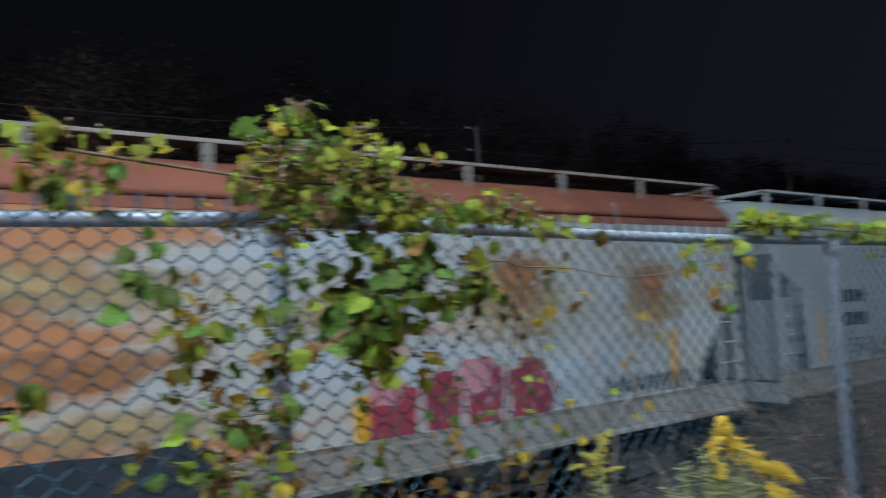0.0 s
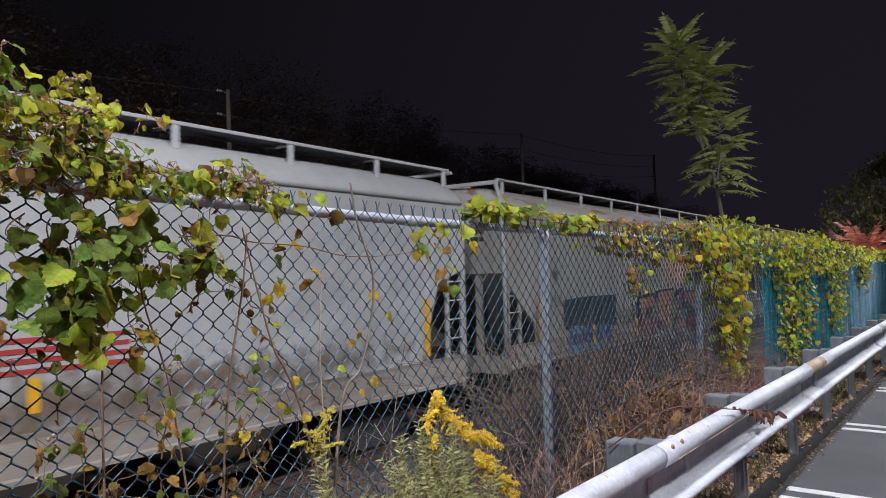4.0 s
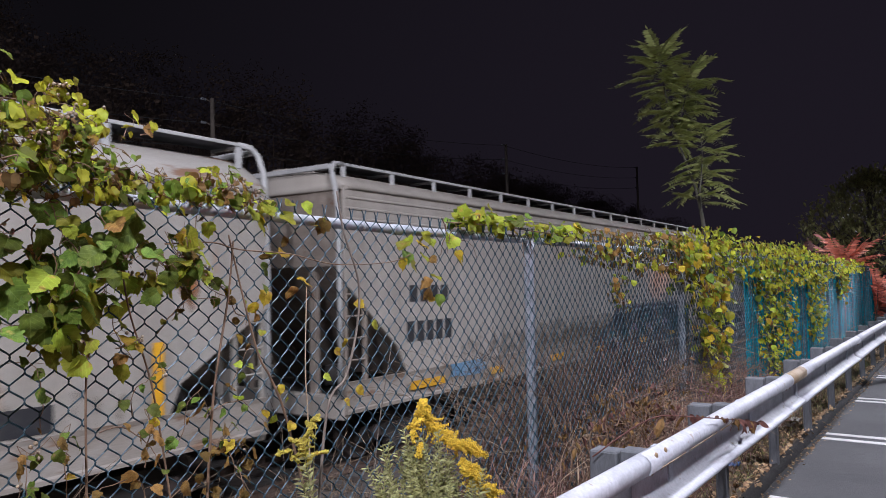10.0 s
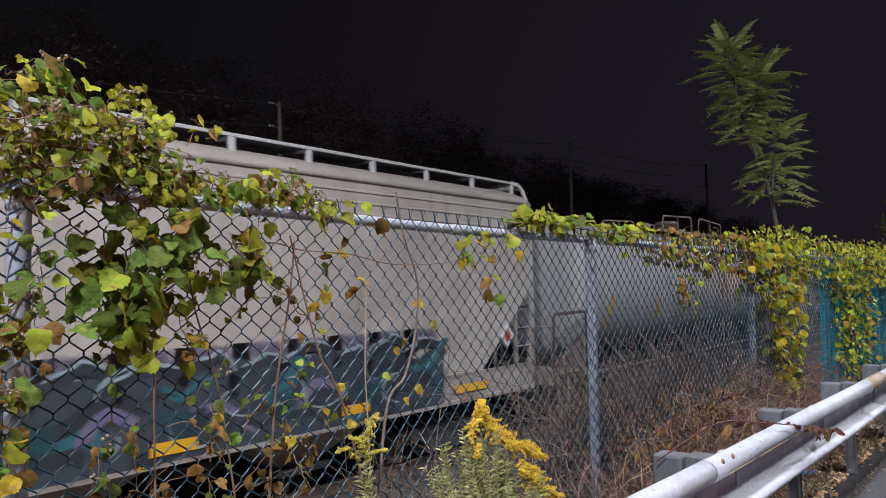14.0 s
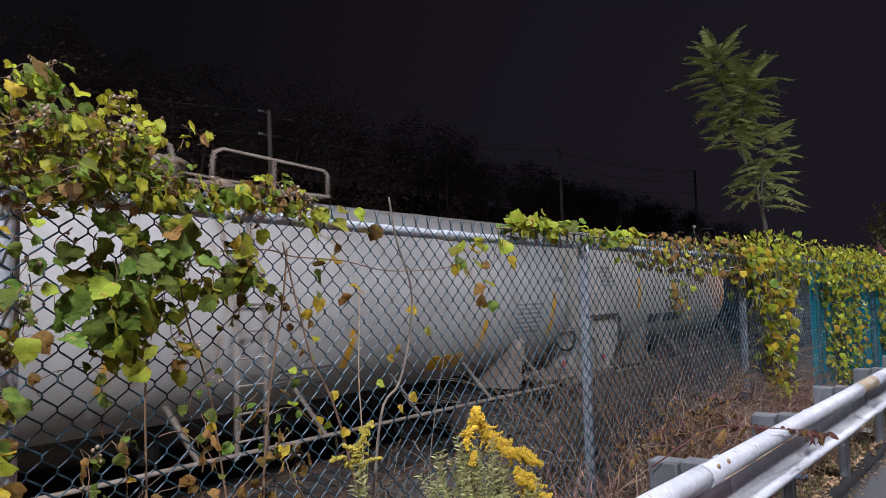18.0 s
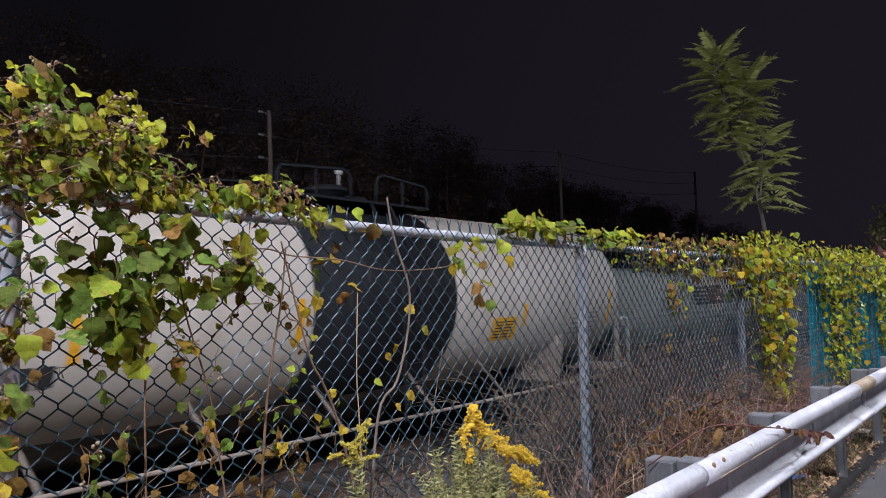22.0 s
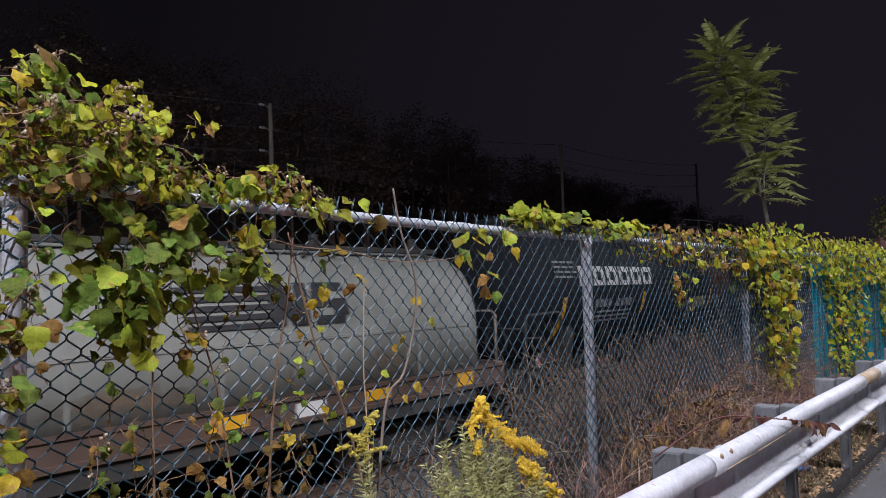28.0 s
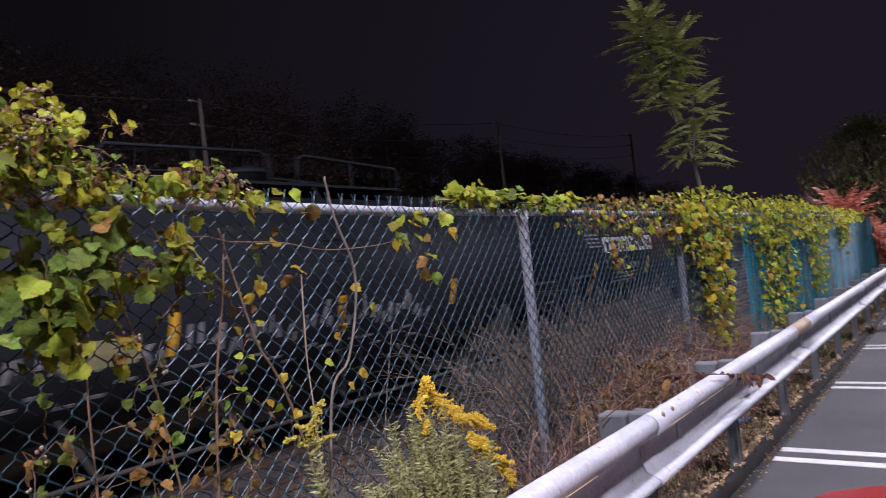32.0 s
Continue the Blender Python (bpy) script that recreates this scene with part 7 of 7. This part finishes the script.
# ---------------------------------------------------------------- trees
def compound_leaf(length, pairs, material, seed, width=0.16, broad=0.2, sag=0.2):
    """A feather leaf: a rachis along +y with paired leaflets that hang a little."""
    r = random.Random(seed)
    s = Shape()
    path = [(0, length * t / 8, -sag * length * (t / 8) ** 2) for t in range(9)]
    s.tube(path, 0.005, 4, 0.002)
    for i in range(pairs * 2 + 1):
        t = 0.16 + 0.84 * (i // 2) / pairs
        k = 0 if i == pairs * 2 else (1 if i % 2 else -1)
        o = Vector((0, length * t, -sag * length * t * t))
        ln = width * (1.1 - 0.55 * abs(t - 0.45)) * r.uniform(0.85, 1.1)
        d = Vector((k * 0.92, 0.38 if k else 1, -0.3 + r.uniform(-0.15, 0.1))).normalized()
        sd = d.cross(Vector((0, 0, 1))).normalized()
        w = ln * broad
        b = len(s.v)
        for u, q in ((0, 0.1), (0.25, 1), (0.6, 0.75), (1, 0.02)):
            c = o + d * ln * u + Vector((0, 0, -0.12 * ln * u * u))
            s.v.extend([tuple(c + sd * w * q), tuple(c - sd * w * q)])
        for j in range(3):
            s.f.append((b + 2 * j, b + 2 * j + 1, b + 2 * j + 3, b + 2 * j + 2))
    return light_mesh(s, "feather_leaf", material)


def feather_tree(label, stems, meshes, seed, reach, name="tree", group="", rise=(0.15, 0.75), tuft=0.6):
    """Slender tree: each stem is a path with leaves whorled round its upper part."""
    r = random.Random(seed)
    top = thing(name, label, "tree", group)
    for path, r0, first, n in stems:
        long_stem(top, path, r0, r0 * 0.25, BARK, "trunk")
        p = [Vector(q) for q in path]
        for i in range(n):
            t = first + (1 - first) * (i / (n - 1)) ** 0.9
            u = t * (len(p) - 1)
            j = min(int(u), len(p) - 2)
            o = p[j].lerp(p[j + 1], u - j)
            a = i * 2.4 + r.uniform(-0.4, 0.4)
            up = r.uniform(*rise) + tuft * max(0, t - 0.8) / 0.2
            d = Vector((math.cos(a), math.sin(a), up)).normalized()
            stalk = reach * r.uniform(0.15, 0.55) * (1.0 - 0.5 * max(0, t - 0.8) / 0.2)
            tip = o + d * stalk
            if stalk > 0.12:
                part("branch", Shape().tube([o, o.lerp(tip, 0.5) + Vector((0, 0, 0.04)), tip], 0.009, 5, 0.004), BARK, top)
            for _ in range(2 if stalk > 0.12 else 1):
                e = (d + Vector((r.gauss(0, 0.3), r.gauss(0, 0.3), r.gauss(0, 0.15)))).normalized()
                sd = e.cross(Vector((0, 0, 1))).normalized()
                nrm = sd.cross(e)
                ob = part("feather_leaf", r.choice(meshes), None, top)
                ob.matrix_local = Matrix.Translation(tip) @ Matrix((sd, e, nrm)).transposed().to_4x4() @ Matrix.Scale(r.uniform(0.75, 1.15), 4)
    return top


AIL = [compound_leaf(0.5 + 0.06 * i, 12, AILANTHUS, i, 0.135, 0.19, 0.22 + 0.09 * i) for i in range(4)]
feather_tree("slender young tree with long feathery green leaves", [
    ([(13.7, 3.7, -0.6), (13.6, 3.78, 1.6), (13.5, 3.85, 2.48), (13.5, 3.97, 3.22), (13.5, 4.21, 3.99), (13.5, 4.38, 4.57), (13.5, 4.47, 5.1), (13.5, 4.53, 5.5), (13.5, 4.56, 5.85)], 0.032, 0.52, 88),
    ([(13.6, 3.8, 1.6), (13.55, 3.84, 2.5), (13.5, 3.9, 3.05), (13.5, 3.85, 3.5), (13.5, 3.83, 3.86), (13.5, 3.84, 4.2)], 0.022, 0.36, 46),
    ([(13.5, 4.28, 4.2), (13.45, 4.18, 4.55), (13.45, 4.08, 4.9), (13.45, 4.0, 5.3)], 0.016, 0.3, 40)], AIL, 4, 0.12, rise=(-0.15, 0.5), tuft=0.75)
SUM = [compound_leaf(0.85, 9, SUMAC, 10 + i, 0.26, 0.15, 0.22) for i in range(3)]
feather_tree("scarlet autumn sumac bush behind the fence end", [
    ([(21, 2.75, -0.2), (21, 2.7, 1.0), (21, 2.62, 1.7), (21, 2.55, 1.95)], 0.03, 0.62, 17),
    ([(22.5, 2.1, -0.1), (22.5, 2.0, 0.7), (22.5, 1.95, 1.3)], 0.03, 0.2, 20),
    ([(22.9, 1.7, -0.1), (22.9, 1.7, 0.6), (22.9, 1.65, 1.2)], 0.03, 0.2, 18)], SUM, 6, 0.2, "sumac_bush", rise=(0.3, 1.1))
DULL = [compound_leaf(0.45, 9, DRY_RED, 20 + i, 0.15, 0.17, 0.4) for i in range(2)]
feather_tree("faded red-brown sumac shoots above the vines", [
    ([(18, 3.0, -0.2), (18, 2.95, 1.3), (18, 2.9, 2.05)], 0.03, 0.72, 16),
    ([(18.3, 3.3, -0.2), (18.3, 3.3, 1.2), (18.2, 3.2, 1.95)], 0.03, 0.72, 12)], DULL, 8, 0.35, "sumac_bush")


def broad_tree(label, base, height, spread, seed, material, clumps, leaf, low=0.35, group=""):
    r = random.Random(seed)
    top = thing("tree", label, "tree", group)
    b = Vector(base)
    long_stem(top, [b, b + Vector((0.1, 0, height * 0.3)), b + Vector((0, 0.1, height * 0.6)), b + Vector((0.1, 0, height * 0.85))], 0.035 * height * 0.7, 0.02, BARK, "trunk")
    pts, sizes = [], []
    for i in range(clumps):
        a, q = r.uniform(0, 6.28), r.uniform(0.15, 1) ** 0.6
        h = low + (1 - low) * r.random()
        rad = spread * q * math.sin(math.pi * min(1, (h - low) / (1 - low) * 0.82 + 0.16))
        c = b + Vector((rad * math.cos(a), rad * math.sin(a), height * h))
        o = b + Vector((0, 0, height * max(0.25, h - 0.25)))
        if i % 4 == 0:
            part("limb", Shape().tube([o, o.lerp(c, 0.5) + Vector((0, 0, 0.05 * height)), c], 0.012 * height * 0.6, 5, 0.006), BARK, top)
        for _ in range(26):
            pts.append(c + Vector((r.gauss(0, 0.09), r.gauss(0, 0.09), r.gauss(0, 0.06))) * spread)
            sizes.append(leaf * r.uniform(0.6, 1.3))
    ob = leaf_mass(pts, sizes, material, "crown", top, r, lobes=False, facing=(-0.3, -0.5, 0.8), spread=1.3)
    return top


broad_tree("dark green broad-crowned tree beyond the fence end", (33.0, 3.0, 0), 5.7, 2.7, 8, FAR_LEAF, 190, 0.2, 0.3)

# dark wooded hill across the railway
rh = random.Random(5)
crowns = Shape()
woods = thing("far_woods", "dark wooded hillside across the railway", "woods", kind="stuff")
trunks = Shape()
for i in range(330):
    x, y = rh.uniform(-40, 170), rh.uniform(42, 90)
    z = slope_z(y) - 0.5
    h = rh.uniform(7, 13) * (1 - 0.4 * max(0, min(1, (x - 60) / 60)))
    trunks.tube([(x, y, z), (x + rh.gauss(0, 0.2), y, z + h * 0.4), (x + rh.gauss(0, 0.4), y, z + h * 0.75)], 0.16, 5, 0.04, caps=False)
    boughs = [Vector((x + rh.gauss(0, 1.6), y + rh.gauss(0, 1.3), z + h * rh.uniform(0.3, 1.08))) for _ in range(16)]
    for _ in range(640):
        c = rh.choice(boughs) + Vector((rh.gauss(0, 0.75), rh.gauss(0, 0.7), rh.gauss(0, 0.5)))
        u = Vector((rh.gauss(0, 1), rh.gauss(0, 1), rh.gauss(0, 1))).normalized() * rh.uniform(0.1, 0.24)
        w = u.orthogonal().normalized() * u.length * rh.uniform(0.4, 0.8)
        o = len(crowns.v)
        crowns.v.extend([tuple(c - u), tuple(c + w), tuple(c + u), tuple(c - w)])
        crowns.f.append((o, o + 1, o + 2, o + 3))
part("trunks", light_mesh(trunks, "trunks", WOODS), None, woods)
part("crowns", light_mesh(crowns, "crowns", WOODS), None, woods)

# ---------------------------------------------------------------- utility poles
POLE_SPOTS = [(-6.0, 30.0, 10.0), (22.58, 30.0, 10.97), (50.98, 30.0, 12.83), (80.0, 30.0, 14.5)]
for x, y, z in POLE_SPOTS:
    g = slope_z(y) - 0.5
    pole = thing("utility_pole", "weathered wooden utility pole with side insulators", "utility pole", "utility poles beyond the railway")
    part("shaft", smooth(Shape().tube([(x + 0.25, y, g), (x + 0.1, y, (g + z) / 2), (x, y, z)], 0.16, 10, 0.11)), POLE_WOOD, pole)
    for i in range(3):
        h = z - 0.15 - 1.15 * i
        part("insulator_arm", Shape().tube([(x, y, h - 0.1), (x - 0.3, y - 0.05, h), (x - 0.62, y - 0.05, h + 0.02)], 0.03, 6), POLE_WOOD, pole)
        part("insulator", smooth(Shape().lathe((x - 0.5, y - 0.05, h), "x", [(-0.2, 0.05), (-0.15, 0.08), (-0.1, 0.05), (-0.05, 0.08), (0, 0.05), (0.05, 0.08), (0.1, 0.04)], 10)), GALV, pole)
for (x0, y0, z0), (x1, y1, z1) in zip(POLE_SPOTS, POLE_SPOTS[1:]):
    for i in range(3):
        a, b = Vector((x0 - 0.5, y0, z0 - 0.15 - 1.15 * i)), Vector((x1 - 0.5, y1, z1 - 0.15 - 1.15 * i))
        path = [a.lerp(b, t / 12) - Vector((0, 0, 0.5 * (1 - (t / 6 - 1) ** 2))) for t in range(13)]
        tagged(part("overhead_cable", Shape().tube(path, 0.018, 5), CABLE), "thin overhead cable between utility poles", "cable", "overhead cables")

# ---------------------------------------------------------------- lamps out of view, some added only as fill
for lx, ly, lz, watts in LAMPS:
    post = thing("unseen_lamp", "tall grey unseen lamp post with a flat lit head", "lamp post", "car park lamps")
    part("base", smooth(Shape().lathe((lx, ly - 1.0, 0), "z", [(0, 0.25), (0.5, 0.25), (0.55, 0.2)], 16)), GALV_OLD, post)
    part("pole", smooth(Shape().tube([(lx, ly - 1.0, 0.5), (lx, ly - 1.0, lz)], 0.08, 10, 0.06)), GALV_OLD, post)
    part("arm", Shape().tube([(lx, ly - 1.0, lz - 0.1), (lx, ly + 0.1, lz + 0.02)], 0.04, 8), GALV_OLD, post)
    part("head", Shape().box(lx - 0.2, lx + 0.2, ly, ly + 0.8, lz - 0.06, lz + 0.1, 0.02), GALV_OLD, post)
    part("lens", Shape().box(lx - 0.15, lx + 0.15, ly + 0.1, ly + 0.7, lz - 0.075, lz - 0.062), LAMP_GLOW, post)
fence_fill_thing = thing("fence_fill_lamp", "grey floodlight on a bracket, added unseen to fill the fence", "lamp")
part("bracket", Shape().tube([(23.5, -2.3, 7.9), (23.5, -2.75, 7.95)], 0.03, 6), GALV_OLD, fence_fill_thing)
part("housing", Shape().box(23.3, 23.72, -3.05, -2.76, 8.02, 8.2, 0.03), GALV_OLD, fence_fill_thing)
gleam_thing = thing("gleam_lamp", "small warm lamp on a low post, added for the orange gleam", "lamp")
part("post", Shape().box(27.3, 27.4, 4.2, 4.3, slope_z(4.2) - 0.2, 2.2, 0.01), GALV_OLD, gleam_thing)
part("head", Shape().box(27.24, 27.46, 4.16, 4.34, 2.21, 2.34, 0.02), GALV_OLD, gleam_thing)


# ---------------------------------------------------------------- parked red car
def parked_car(x0, y_nose):
    """Compact car, nose towards the guardrail (+y), its near flank at x0."""
    car = thing("parked_car", "glossy red compact car parked nose to the guardrail", "car")
    w = 1.74
    prof = [(0.0, 0.35), (0.02, 0.6), (-0.06, 0.72), (-0.25, 0.82), (-0.7, 0.92), (-1.1, 0.98), (-1.75, 1.4), (-2.9, 1.45), (-3.7, 1.02), (-4.1, 0.95), (-4.2, 0.6), (-4.18, 0.35)]
    rings = []
    for u in (0.0, 0.06, 0.16, 0.5, 0.84, 0.94, 1.0):
        e = 1 - min(u, 1 - u) / 0.5
        ring = []
        for dy, z in prof:
            tuck = 0.16 * (e ** 6)
            zz = z - (0.14 * e ** 5 if z > 0.65 else 0)
            yy = dy - (tuck if dy > -1 else (-tuck if dy < -3.5 else 0))
            inset = 0.22 * max(0, (z - 1.0) / 0.45)
            ring.append((x0 + inset + (w - 2 * inset) * u, y_nose + yy, zz))
        rings.append(ring)
    part("body", smooth(Shape().quad_strip(rings)), CAR_RED, car)
    part("windscreen", Shape().quad_strip([[(x0 + 0.2, y_nose - 1.16, 1.07), (x0 + 0.26, y_nose - 1.7, 1.42), (x0 + 0.26, y_nose - 1.72, 1.39), (x0 + 0.2, y_nose - 1.18, 1.04)], [(x0 + w - 0.2, y_nose - 1.16, 1.07), (x0 + w - 0.26, y_nose - 1.7, 1.42), (x0 + w - 0.26, y_nose - 1.72, 1.39), (x0 + w - 0.2, y_nose - 1.18, 1.04)]]), CAR_GLASS, car)
    for x in (x0 + 0.12, x0 + w - 0.42):
        part("headlight", Shape().box(x, x + 0.3, y_nose - 0.24, y_nose - 0.14, 0.58, 0.68, 0.03), CHROME, car)
    part("grille", Shape().box(x0 + 0.5, x0 + w - 0.5, y_nose - 0.05, y_nose + 0.015, 0.5, 0.62, 0.01), RUBBER, car)
    for x in (x0 + 0.09, x0 + w - 0.09):
        for dy in (-0.85, -3.35):
            wh = part("wheel", smooth(Shape().lathe((x, y_nose + dy, 0.31), "x", [(-0.09, 0.2), (-0.09, 0.29), (-0.06, 0.31), (0.06, 0.31), (0.09, 0.29), (0.09, 0.2)], 24)), RUBBER, car)
            part("rim", Shape().lathe((x, y_nose + dy, 0.31), "x", [(-0.095, 0.05), (-0.095, 0.2), (0.095, 0.2), (0.095, 0.05)], 16), CHROME, wh)
    for x, k in ((x0, -1), (x0 + w, 1)):
        part("mirror", Shape().box(min(x, x + k * 0.18), max(x, x + k * 0.18), y_nose - 1.55, y_nose - 1.42, 0.98, 1.1, 0.03), CAR_RED, car)
    return car


parked_car(0.84, 0.63)


# ---------------------------------------------------------------- movement
def motions():
    for car, s0 in CARS:
        rows = []
        for i in range(9):
            t = 4.0 * i
            x = s0 - SPEED * t
            rows.append((t, pose(x, TRACK_Y + SKEW * x, TOR, 0, 0, TRACK_YAW)))
        walk(car, rows)
    step = 0.16
    n = int(32 / step)
    for wheel, x in WHEELSETS:
        walk(wheel, [(i * step, pose(x, 0, 0.485, 0, -math.degrees(SPEED * i * step / 0.46), 0)) for i in range(n + 1)])


motions()
